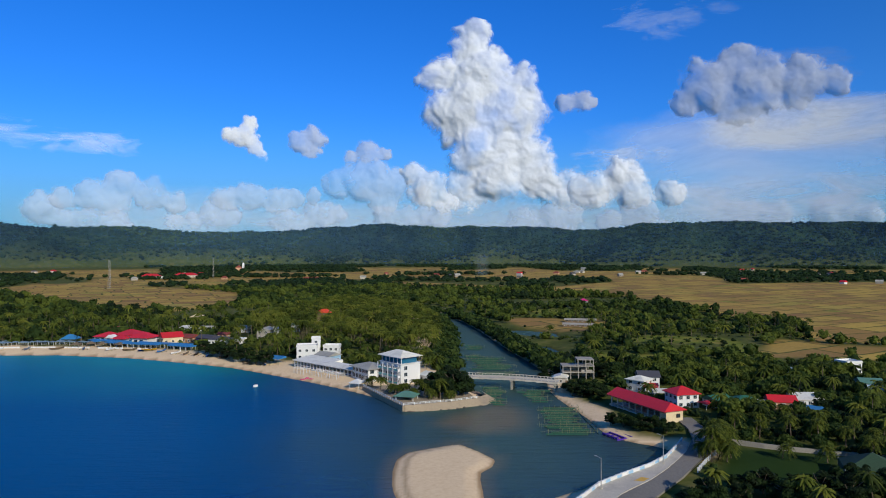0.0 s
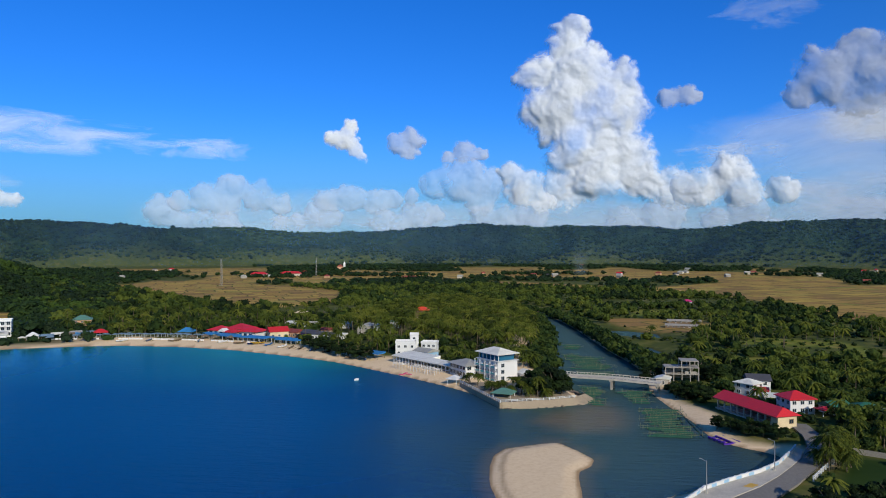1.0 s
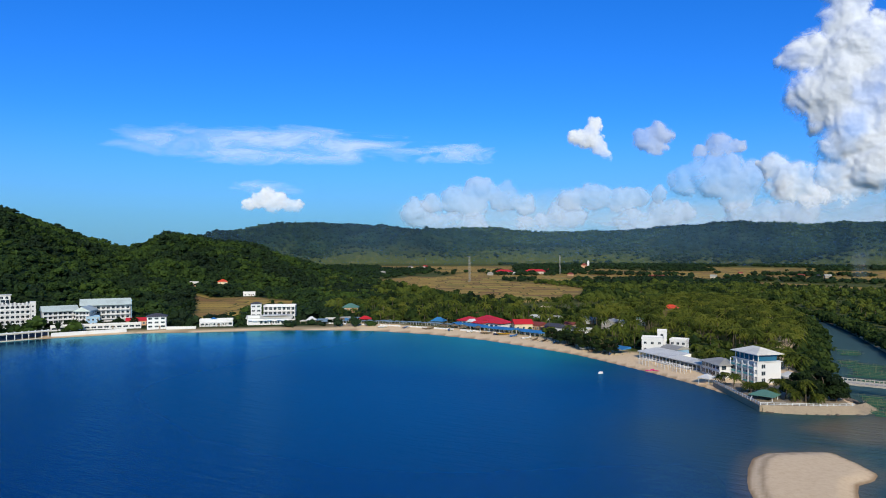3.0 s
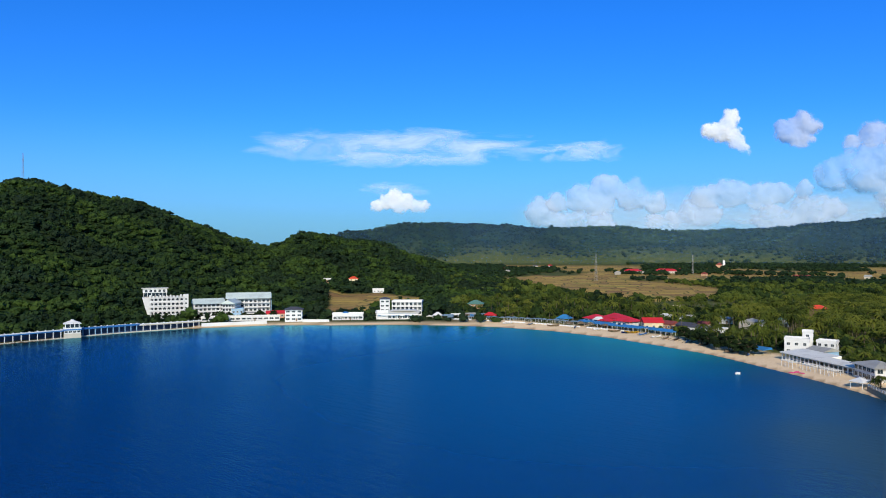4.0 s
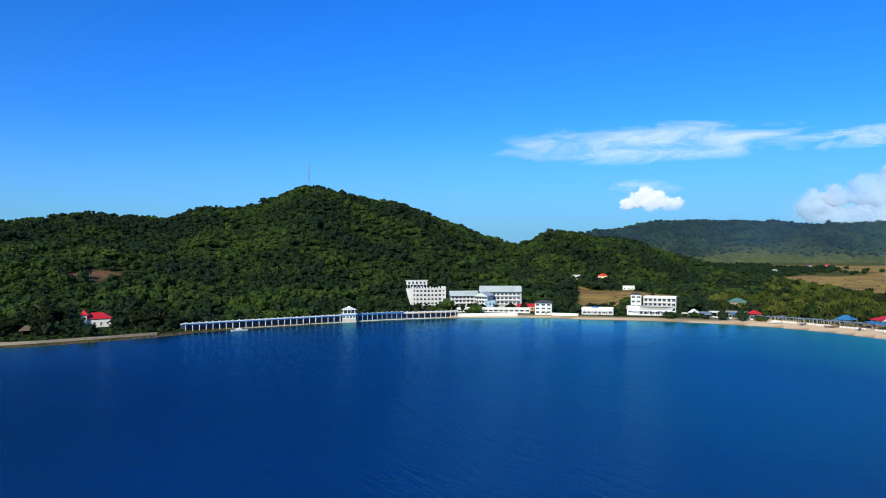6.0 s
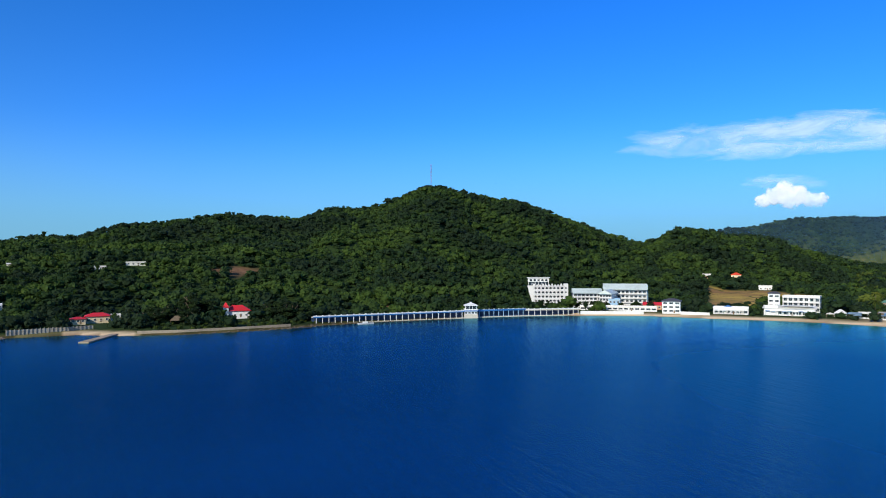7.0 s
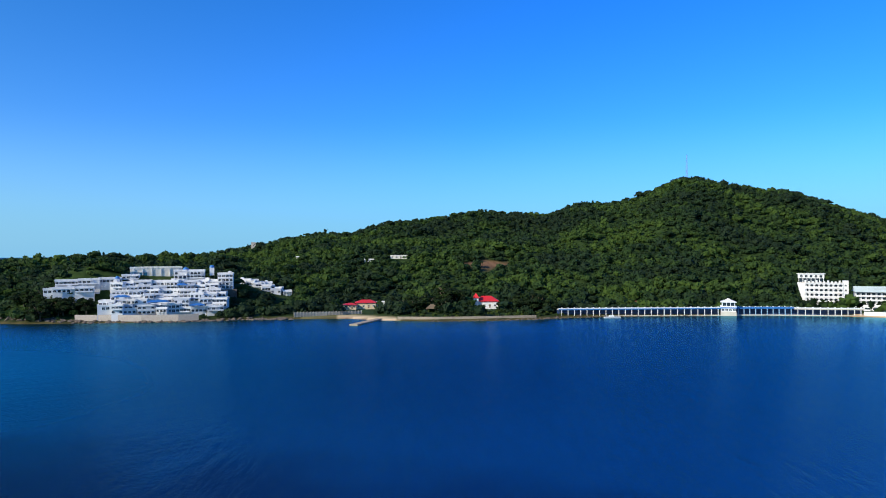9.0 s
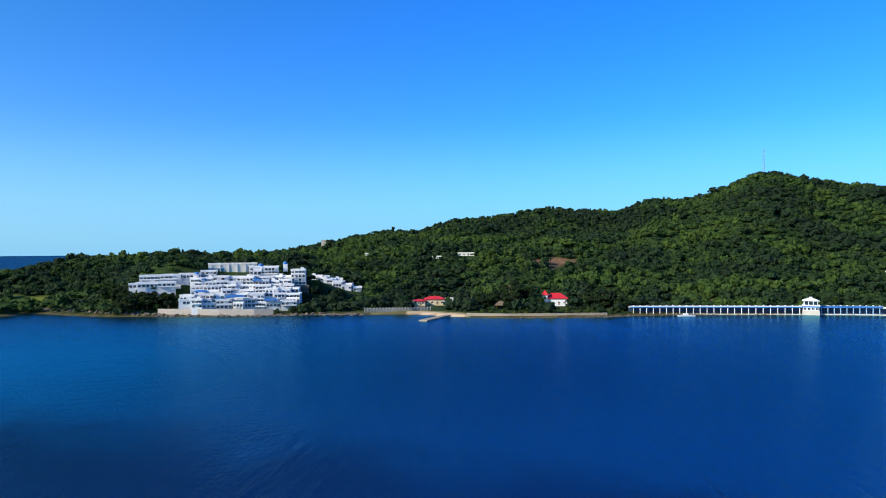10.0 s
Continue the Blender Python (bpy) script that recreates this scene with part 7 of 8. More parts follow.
def resort():
    g = np.random.default_rng(44)
    tiers = [(109.5, 101.6, 508, 5.0), (110.3, 101.5, 514, 7.8), (110.3, 101.6, 520, 10.6), (109.5, 101.6, 527, 13.3), (109.4, 101.6, 534, 16.1), (109.4, 101.6, 541, 18.9), (109.4, 101.6, 548, 21.7)]
    n = 0
    for row, (a0, a1, dist, z) in enumerate(tiers):
        a = a0 + g.uniform(-0.3, 0.3)
        while a > a1 + 0.4:
            w = g.uniform(6.0, 11.5)
            step = math.degrees(w / dist)
            az = a - step / 2
            x, y = at(az, dist + g.uniform(-3.0, 1.5))
            villa_block(x, y, z + g.uniform(-0.5, 0.5), az - 6 + g.uniform(-11, 11), w, 8 if row < 6 else 11, 1 if row == 6 or g.random() < 0.75 else 2,
                        "white flat-roofed resort block stepping up the slope", 100 + n)
            n += 1
            a -= step * g.uniform(0.98, 1.1)
    # long upper wing towards the point, low terraces below it, taller blocks above and beside
    for k, (az, dist, z, w, fl) in enumerate(((112.1, 554, 23.4, 15, 1), (110.7, 552, 23.8, 14, 1), (109.3, 556, 24.2, 15, 1), (112.3, 543, 18.6, 14, 1), (111.0, 541, 18.8, 12, 1),
                                              (113.2, 549, 18.0, 8, 1), (104.4, 562, 26.0, 9, 2), (103.3, 562, 26.0, 13, 2), (107.9, 566, 26.0, 12, 1))):
        x, y = at(az, dist)
        villa_block(x, y, z, az - 4, w, 9, fl, "long white resort wing with a row of windows", 300 + k)
    x, y = at(101.1, 546)
    tower = villa_block(x, y, 18.2, 97, 11, 11, 4, "tall white resort block on a dark retaining wall", 330)
    part("retaining_wall", box_mesh(15, 8, 16, ROCK), tower, (0.5, 3.0, -16.2), label="dark rock wall under the block")
    x, y = at(106.1, 578)
    hall = house("function_hall", "large pale flat-roofed hall above the resort", x, y, 106, 37, 14, 1, 7.6, PALEROOF, PALEROOF, "flat", cols=0, z=26.2, category="hall", sink=10)
    part("glass_front", box_mesh(9, 0.3, 4.2, BGL), hall, (-11, -0.18, 0.4), label="greenish glazed front")
    for i in range(6):
        part("pilaster", box_mesh(0.5, 0.5, 7.4, WHITE), hall, (-16 + i * 6.4, -0.3, 0))
    # villas on the slope beside it
    k = 0
    for a0, a1, dist, z in ((99.7, 98.7, 606, 19.4), (99.4, 97.9, 600, 16.6), (99.2, 97.2, 594, 13.6), (98.7, 96.6, 588, 10.6), (98.0, 96.3, 582, 7.8)):
        a = a0
        while a > a1:
            w = g.uniform(5.5, 8.5)
            x, y = at(a, dist + g.uniform(-2, 2))
            villa_block(x, y, max(z, ground_z(x, y) + 0.8) + g.uniform(-0.4, 0.6), a - 8 + g.uniform(-14, 14), w, 7, 1, "small white villa on the slope beside the resort", 400 + k, 24)
            a -= math.degrees(w / dist) * 1.12
            k += 1
    # domes
    for az, dist, z, r, mat in ((102.1, 565, 34.0, 2.0, BLUE), (104.0, 566, 32.2, 2.4, BLUE), (101.2, 520, 8.0, 1.8, BLUE), (108.8, 556, 27.2, 1.8, BLUE)):
        x, y = at(az, dist)
        t = thing("dome_tower", "white drum with a small painted dome on the resort", "dome", x, y, z - 3, az, "resort domes")
        part("drum", box_mesh(r * 1.7, r * 1.7, 6.0, WHITE), t, (0, 0, -3.0))
        bm = bmesh.new()
        bmesh.ops.create_uvsphere(bm, u_segments=14, v_segments=8, radius=r)
        bmesh.ops.delete(bm, geom=[v for v in bm.verts if v.co.z < -0.2], context="VERTS")
        part("dome", done("dome", bm, mat, True), t, (0, 0, 3.0))
    for az, dist, z, w in ((106.0, 510, 12.6, 13), (108.5, 514, 16.4, 9), (104.3, 538, 22.4, 7), (103.2, 510, 9.5, 9)):
        x, y = at(az, dist - 3)
        open_shelter("canopy", "blue canopy roof over a resort terrace", x, y, az, w, 4, 2.4, BLUE, "hip", 1.2, WHITE, z=z - 2.4, category="canopy", group="blue resort canopies")


resort()
wall_run("resort_sea_wall", "pale concrete sea wall below the resort", [(-485, -192), (-481, -170), (-478, -148), (-477, -124), (-480, -112)], -0.8, 4.8, 0.8, surface("stained_concrete", (0.44, 0.39, 0.35), 0.9, 0.3, 0.7))
CLEAR.extend([(-486, -150, 12), (-488, -175, 12), (-485, -130, 12), (-490, -190, 8), (-482, -160, 9), (-482, -142, 9)])
rocks("shore_rocks", "brown rocks along the foot of the headland", [(-528, -300), (-516, -276), (-491, -226), (-479, -183), (-474, -124), (-483, -83), (-481, -52)], 2.2, 420, 0.5, 1.9, 33)
rocks("beach_rocks", "dark wet rocks at the waterline", [(-449, 40), (-449, 85), (-452, 112), (-460, 135), (-460, 167), (-459, 200), (-455, 236)], 1.8, 220, 0.3, 1.0, 34)
house("seaside_house", "cream house with a bright red roof above the small beach", *at(90.1, 527), 90, 15, 9, 1, 3.8, CREAM, REDROOF, "hip", 2.2, 0.9, cols=4, side=2, z=3.2, front=34)
house("seaside_house", "lower red-roofed annex with a white porch", *at(91.4, 522), 90, 9, 7, 1, 2.8, CREAM, REDROOF, "hip", 1.4, 0.8, cols=3, side=1, z=3.2, front=30)
house("shed", "white shed beside the cream house", *at(88.9, 530), 89, 6, 5, 1, 3.4, WHITE, WHITE, "flat", cols=1, side=1, z=3.2, front=12)
house("seaside_house", "pink and white house with a steep red roof", *at(80.2, 520), 82, 16, 10, 1, 4.6, WHITE, REDROOF, "hip", 3.8, 1.0, cols=4, side=2, z=3.4, front=42)
house("turret", "slender red-capped turret of the pink house", *at(81.1, 518), 82, 3.6, 3.6, 2, 3.6, WHITE, REDROOF, "hip", 3.6, 0.6, cols=1, side=1, z=3.4)
open_shelter("hut", "dark thatched hut on posts by the shore", *at(84.7, 498), 85, 8, 6, 2.6, THATCH, "hip", 3.0, WOOD, clear=14, category="hut")
wall_run("boundary_wall", "grey concrete wall with upright posts above the beach", [(-487, -50), (-490, -28), (-494, -4)], 0.3, 4.0, 0.5, GREY, category="wall", kind="")
CLEAR.extend([(-480, -28, 12), (-484, -10, 10), (-476, 4, 12), (-470, 30, 12), (-466, 60, 12), (-468, 90, 12), (-472, 45, 10)])
wall_run("shore_wall", "low stone wall along the grassy shore", [(-462, 20), (-455, 46), (-455, 85), (-457, 112)], -0.5, 2.4, 0.7, surface("pale_rubble", (0.34, 0.29, 0.23), 0.95, 0.4, 0.8, relief=0.1), category="wall")
fence_posts = thing("fence", "row of upright concrete posts along the boundary wall", "fence", -487, -50, 0.0)
for k in range(22):
    u = k / 21
    part("post", box_mesh(0.35, 0.35, 4.4, GREY), fence_posts, (0.7 - 7 * u, 46 * u, 0.1), 98)
jetty = thing("jetty", "short stone jetty running into the bay", "jetty", -458, 3, 0.0, 155)
for k in range(7):
    part("slab", box_mesh(7.4, 5.6 - 0.2 * k, 1.7, STONE), jetty, (-24 + k * 7.5, 0.15 * (k % 2), -0.9))
house("hill_house", "low white house on the wooded slope", *at(87.4, 716), 88, 17, 8, 1, 2.6, PALEROOF, PALEROOF, "flat", cols=4, side=1, front=6, sink=6, clear=6)
house("hill_house", "pale roofed hut hidden in the forest", *at(95.2, 772), 95, 11, 7, 1, 2.4, PALEROOF, PALEROOF, "shed", 1.2, cols=2, side=1, front=6, sink=6, clear=6)
house("hill_house", "small pale house in the forest", *at(89.8, 712), 90, 9, 8, 1, 2.6, WHITE, PALEROOF, "shed", 1.5, cols=2, side=1, front=6, sink=6, clear=6)
house("water_tower", "small grey tower on the ridge", *at(98.9, 955), 98, 6, 6, 2, 5.0, PALE, PALE, "flat", cols=1, side=1, sink=5, category="tower")


def lattice_mast(x, y, z, h, w, label, name="radio_mast"):
    t = thing(name, label, "mast", x, y, z, 20)
    n = int(h / 3)
    for sx, sy in ((-1, -1), (1, -1), (0, 1)):
        bm = bmesh.new()
        add_tube(bm, (sx * w / 2, sy * w / 2, -2), (sx * w * 0.25, sy * w * 0.25, h), 0.16, 0.12, 5)
        part("leg", done("leg", bm, STEEL), t)
    for k in range(n):
        u, v = k / n, (k + 1) / n
        a, b = w / 2 * (1 - u / 2), w / 2 * (1 - v / 2)
        bm = bmesh.new()
        c = [(-a, -a), (a, -a), (0, a)]
        e = [(-b, -b), (b, -b), (0, b)]
        for i in range(3):
            add_tube(bm, (*c[i], u * h), (*e[(i + 1) % 3], v * h), 0.07, sides=4)
            add_tube(bm, (*e[i], v * h), (*e[(i + 1) % 3], v * h), 0.07, sides=4)
        part("brace", done("brace", bm, STEEL), t)


mx, my = at(64.5, 1188)
lattice_mast(mx, my, ground_z(mx, my), 42, 3.0, "slender steel lattice mast on the hilltop")
mx, my = at(21.3, 1190)
lattice_mast(mx, my, ground_z(mx, my), 44, 4.5, "steel lattice tower standing in the fields", "lattice_tower")
mx, my = at(14.0, 1500)
lattice_mast(mx, my, ground_z(mx, my), 40, 3.0, "distant thin steel mast among trees")


# ---------------------------------------------------------------- far villages
house("school", "long school building with a red hipped roof in the plain", -423, 1477, 12, 44, 16, 1, 5.0, PALE, REDROOF, "hip", 4.5, 1.5, cols=8, side=2, front=0, category="school", clear=20)
house("school", "red-roofed hall beside the school", -478, 1430, 12, 34, 15, 1, 5.0, PALE, REDROOF, "hip", 4.5, 1.5, cols=6, side=2, front=0, category="school", clear=17)
house("hall", "white flat-roofed hall in front of the school", -452, 1400, 12, 18, 9, 1, 4.0, WHITE, WHITE, "flat", cols=4, side=2, front=0, clear=12)
house("market_hall", "hall with a dark red roof among distant trees", -149, 1303, 4, 26, 13, 1, 4.5, PALE, BROWNRED, "gable", 3.5, cols=5, side=2, front=0, clear=15, category="hall")
house("church", "small white church with a pink front far away", -390, 1819, 10, 16, 24, 1, 9.0, PEACH, BROWNRED, "gable", 6.0, cols=2, side=2, front=50, clear=24, category="church")
house("steeple", "slim white steeple of the far church", -378, 1815, 10, 5, 5, 3, 5.5, WHITE, WHITE, "hip", 6.0, cols=1, side=1, clear=10, category="church")
house("roadside_house", "small house with a magenta roof beyond the pond", 214, 775, -12, 9, 7, 1, 4.0, WHITE, PINK, "hip", 2.4, cols=2, side=1, front=36)
house("pig_shed", "long low grey shed behind the pond", 150, 560, -18, 24, 7, 1, 1.8, WOOD, GREY, "gable", 1.4, cols=6, side=1, front=6, wh=0.8, category="shed")
house("pig_shed", "second long grey shed by the fields", 160, 590, -16, 26, 7, 1, 1.8, WOOD, GREY, "gable", 1.4, cols=6, side=1, front=6, wh=0.8, category="shed")
FAR_LOOKS = [(PALE, GREYROOF, "pale far house with a tin roof"), (PEACH, BROWNRED, "far house with a rusty roof"), (WHITE, REDROOF, "white far house with a red roof"), (GREY, GREYROOF, "grey far house with a tin roof"), (PALE, DARKROOF, "pale far house with a dark roof")]
g1 = np.random.default_rng(90)
for k in range(64):
    skip = k % 5 in (1, 3)
    az = g1.uniform(-36, 6) if k % 3 else g1.uniform(6, 30)
    dist = g1.uniform(1500, 2250) if k % 2 else g1.uniform(1350, 1700)
    if k >= 48:
        az, dist = g1.uniform(-33, -12), g1.uniform(1560, 1700)
    wall, roof, label = FAR_LOOKS[int(g1.integers(0, 5))]
    x, y = at(az, dist)
    if skip:
        continue
    house("village_house", label + " in the plain", x, y, az + g1.uniform(-40, 40), g1.uniform(7, 13), g1.uniform(6, 9), 1, g1.uniform(3.0, 4.6), wall, roof, "gable" if k % 3 else "hip", 3.0,
          cols=2 if k % 2 else 0, side=0, group="far village houses", front=18, clear=9, sink=3)

PALM_GROVE = [(-116, 500), (-102, 663), (-59, 790), (30, 744), (40, 433), (32, 355), (14, 373), (-13, 450), (-53, 490)]
CROWNS = [crown_template(1, 30, 100 + k, 0.62, (0.20, 0.36)) for k in range(8)]
NEAR = [crown_template(1, 130, 400 + k, 0.52, (0.11, 0.23)) for k in range(6)]
SMALL = [crown_template(1, 15, 200 + k, 0.6, (0.22, 0.42)) for k in range(6)]
PALMS = [palm_template(19, 3, 300 + k) for k in range(4)]


# ---------------------------------------------------------------- single trees and palms by the shore
def palm_tree(label, h, seed):
    t = thing("coconut_palm", label, "palm tree", 0, 0, 0.0, 0, "coconut palms by the shore")
    g = np.random.default_rng(seed)
    bm = bmesh.new()
    lean = g.uniform(-1.2, 1.2, 2)
    pts = [Vector((lean[0] * (u * u - 1), lean[1] * (u * u - 1), h * u - 0.4 * (1 - u))) for u in (0, 0.3, 0.6, 0.85, 1.0)]
    for k, (a, b) in enumerate(zip(pts, pts[1:])):
        add_tube(bm, a, b, 0.24 - 0.03 * k, 0.21 - 0.03 * k, 7)
    part("trunk", done("trunk", bm, BARK, True), t)
    v, f = palm_template(44, 9, seed, True)
    me = tri_mesh("crown", v + (0, 0, h), f, FROND, {"tint": np.repeat(g.uniform(0.1, 0.75, len(v) // 3), 3)})
    part("crown", me, t)
    bm = bmesh.new()
    for k in range(7):
        a = k * 0.9
        bmesh.ops.create_icosphere(bm, subdivisions=1, radius=0.17, matrix=Matrix.Translation((0.3 * math.cos(a), 0.3 * math.sin(a), h - 0.25 - 0.08 * (k % 3))))
    part("coconuts", done("coconuts", bm, GREENROOF, True), t)
    return t


def leafy_tree(label, h, r, seed):
    t = thing("tree", label, "tree", 0, 0, 0.0, 0, "broad trees by the shore")
    g = np.random.default_rng(seed)
    bm = bmesh.new()
    add_tube(bm, (0, 0, -0.4), (0.2, 0.1, h * 0.45), 0.4, 0.26, 8)
    for k in range(6):
        a = k * 1.05 + g.uniform(-0.3, 0.3)
        add_tube(bm, (0.2, 0.1, h * g.uniform(0.3, 0.45)), (math.cos(a) * r * 0.6, math.sin(a) * r * 0.6, h * g.uniform(0.6, 0.85)), 0.17, 0.06, 6)
    part("trunk", done("trunk", bm, BARK, True), t)
    vs, fs, ts, base = [], [], [], 0
    for k in range(26):
        v, f = crown_template(1, 110, seed * 40 + k, 0.52, (0.11, 0.23))
        d = r * 0.78 * math.sqrt(g.uniform(0, 1))
        a = g.uniform(0, 6.28)
        s = r * g.uniform(0.28, 0.45)
        c = np.array([d * math.cos(a), d * math.sin(a), h * g.uniform(0.28, 0.55 + 0.35 * math.sqrt(max(0, 1 - (d / r) ** 2)))])
        vs.append(v * (s, s, s * 0.85) + c)
        fs.append(f + base)
        ts.append(np.full(len(v), g.uniform(-0.05, 0.4)))
        base += len(v)
    part("crown", tri_mesh("crown", np.concatenate(vs), np.concatenate(fs), LOW_LEAF, {"tint": np.concatenate(ts)}, shade=False), t)
    return t


PALM_KINDS = [palm_tree("tall coconut palm with a drooping crown", 8.6, 61), palm_tree("leaning coconut palm with yellowed fronds", 7.2, 62), palm_tree("young coconut palm with upright fronds", 5.2, 63)]
TREE_KINDS = [leafy_tree("broad shore tree with dark green leaves", 9.0, 5.5, 71), leafy_tree("spreading tree with layered branches", 7.5, 6.0, 72), leafy_tree("round-headed tree with bright green leaves", 8.0, 4.2, 73)]
PALM_SPOTS = [(97, 207, 0), (101, 212, 0), (95, 204, 1), (98, 214, 1), (94, 208, 2), (102, 208, 2), (104, 214, 0), (107, 218, 2), (100, 203, 2), (103, 217, 0), (99, 210, 2), (105, 221, 1),
              (116, 231, 0), (123, 227, 1), (130, 222, 0), (137, 218, 0), (144, 214, 1), (150, 209, 0), (157, 205, 0), (164, 200, 1), (127, 236, 1), (135, 232, 0), (143, 228, 0), (152, 222, 0),
              (160, 217, 1), (168, 212, 0), (176, 207, 0), (139, 241, 0), (150, 236, 1), (161, 230, 0), (172, 224, 0), (183, 220, 1), (119, 205, 2), (128, 199, 2), (140, 196, 0), (148, 200, 1),
              (-11, 328, 2), (-9, 325, 1), (-5, 318, 1), (1, 303, 1), (12, 305, 0), (16, 296, 1), (20, 297, 0), (6, 313, 2), (24, 296, 2), (9, 300, 2), (0, 311, 2), (3, 308, 2), (5, 304, 1), (10, 314, 1), (14, 301, 1), (17, 298, 2),
              (-72, 402, 1), (-78, 408, 0), (-84, 414, 1), (-96, 428, 0), (-106, 436, 1), (-66, 410, 0), (-60, 416, 0), (-228, 490, 0), (-240, 494, 1), (-250, 494, 0), (-262, 494, 1), (-212, 498, 0), (-205, 480, 1), (-274, 492, 0), (-286, 488, 1)]
TREE_SPOTS = [(-509, 58, 2), (-512, 67, 2), (-490, 112, 1), (-484, 120, 0), (-507, 30, 1), (-512, 20, 0), (-481, 128, 1), (-505, 44, 0), (-490, 128, 2), (-506, 110, 0), (-500, 121, 0),
              (-462, 352, 1), (-456, 361, 2), (-449, 369, 0), (-441, 376, 2), (-432, 384, 1), (-478, 333, 1), (-484, 326, 2), (-470, 341, 0), (-425, 392, 2), (-438, 391, 0),
              (22, 301, 0), (27, 303, 0), (31, 304, 2), (25, 308, 0), (30, 309, 2), (20, 306, 1),
              (80, 313, 1), (83, 306, 1), (82, 299, 2), (87, 302, 1), (88, 295, 1), (85, 311, 2), (91, 309, 1), (79, 304, 2),
              (84, 349, 0), (99, 347, 0), (104, 338, 2), (76, 346, 2), (-500, -200, 0), (-494, -214, 2), (-499, -207, 2), (-490, -219, 2), (-485, -214, 2), (-496, -204, 2), (-505, -212, 1), (-510, -222, 0), (-498, -190, 2), (-515, -232, 0), (-508, -203, 2), (-520, -240, 1), (-495, -207, 1), (-503, -225, 2), (83, 248, 1), (87, 244, 1), (91, 240, 1), (80, 253, 2), (95, 238, 1),
              (-492, 52, 2), (-500, 58, 2), (-496, 108, 2), (-492, 116, 2), (-486, 124, 2), (-520, 60, 0), (-498, 34, 0), (-76, 398, 1), (-82, 404, 2), (-88, 409, 1), (-95, 416, 2), (-101, 424, 1), (-108, 430, 2), (-70, 394, 2), (-114, 438, 2), (72, 164, 1), (79, 169, 0), (86, 167, 2), (90, 174, 1), (96, 176, 0), (102, 172, 2), (97, 166, 1), (109, 172, 0), (116, 174, 1), (122, 176, 2), (113, 166, 0), (122, 167, 1), (131, 172, 0), (129, 264, 2), (135, 266, 1), (139, 262, 2), (145, 262, 1), (126, 268, 2), (150, 260, 2)]


def plant(kinds, spots, seed):
    g = np.random.default_rng(seed)
    first = {}
    for x, y, k in spots:
        s = g.uniform(0.85, 1.15) * (2.0 if x < -505 and 50 < y < 70 else 1.35 if x < -480 and y < 300 else 0.75 if x < -400 and y > 300 else 1.0)
        if kinds is TREE_KINDS:
            s *= 1.3 if 18 < x < 36 else 0.72 if 78 < x < 98 and 234 < y < 255 else 0.74 if 76 < x < 95 and y > 290 else 0.86 if x > 70 and y < 180 else 0.55 if x > 120 else 1.0
        elif 92 < x < 108 and y < 222:
            s *= 1.0
        else:
            s *= 0.75 if -14 < x < 20 and y < 335 else 0.85 if x > 110 else 1.05
        m = pose(x, y, ground_z(x, y) + (0.15 if (x < 40 and y < 330 and x > -14) else 0), 0, 0, g.uniform(0, 360)) @ Matrix.Diagonal((s, s, s, 1))
        if k in first:
            copy_thing(kinds[k], m)
        else:
            first[k] = m
        CLEAR.append((x, y, 2.5))
    for k, m in first.items():
        kinds[k].matrix_basis = m


plant(PALM_KINDS, PALM_SPOTS, 5)
plant(TREE_KINDS, TREE_SPOTS, 6)

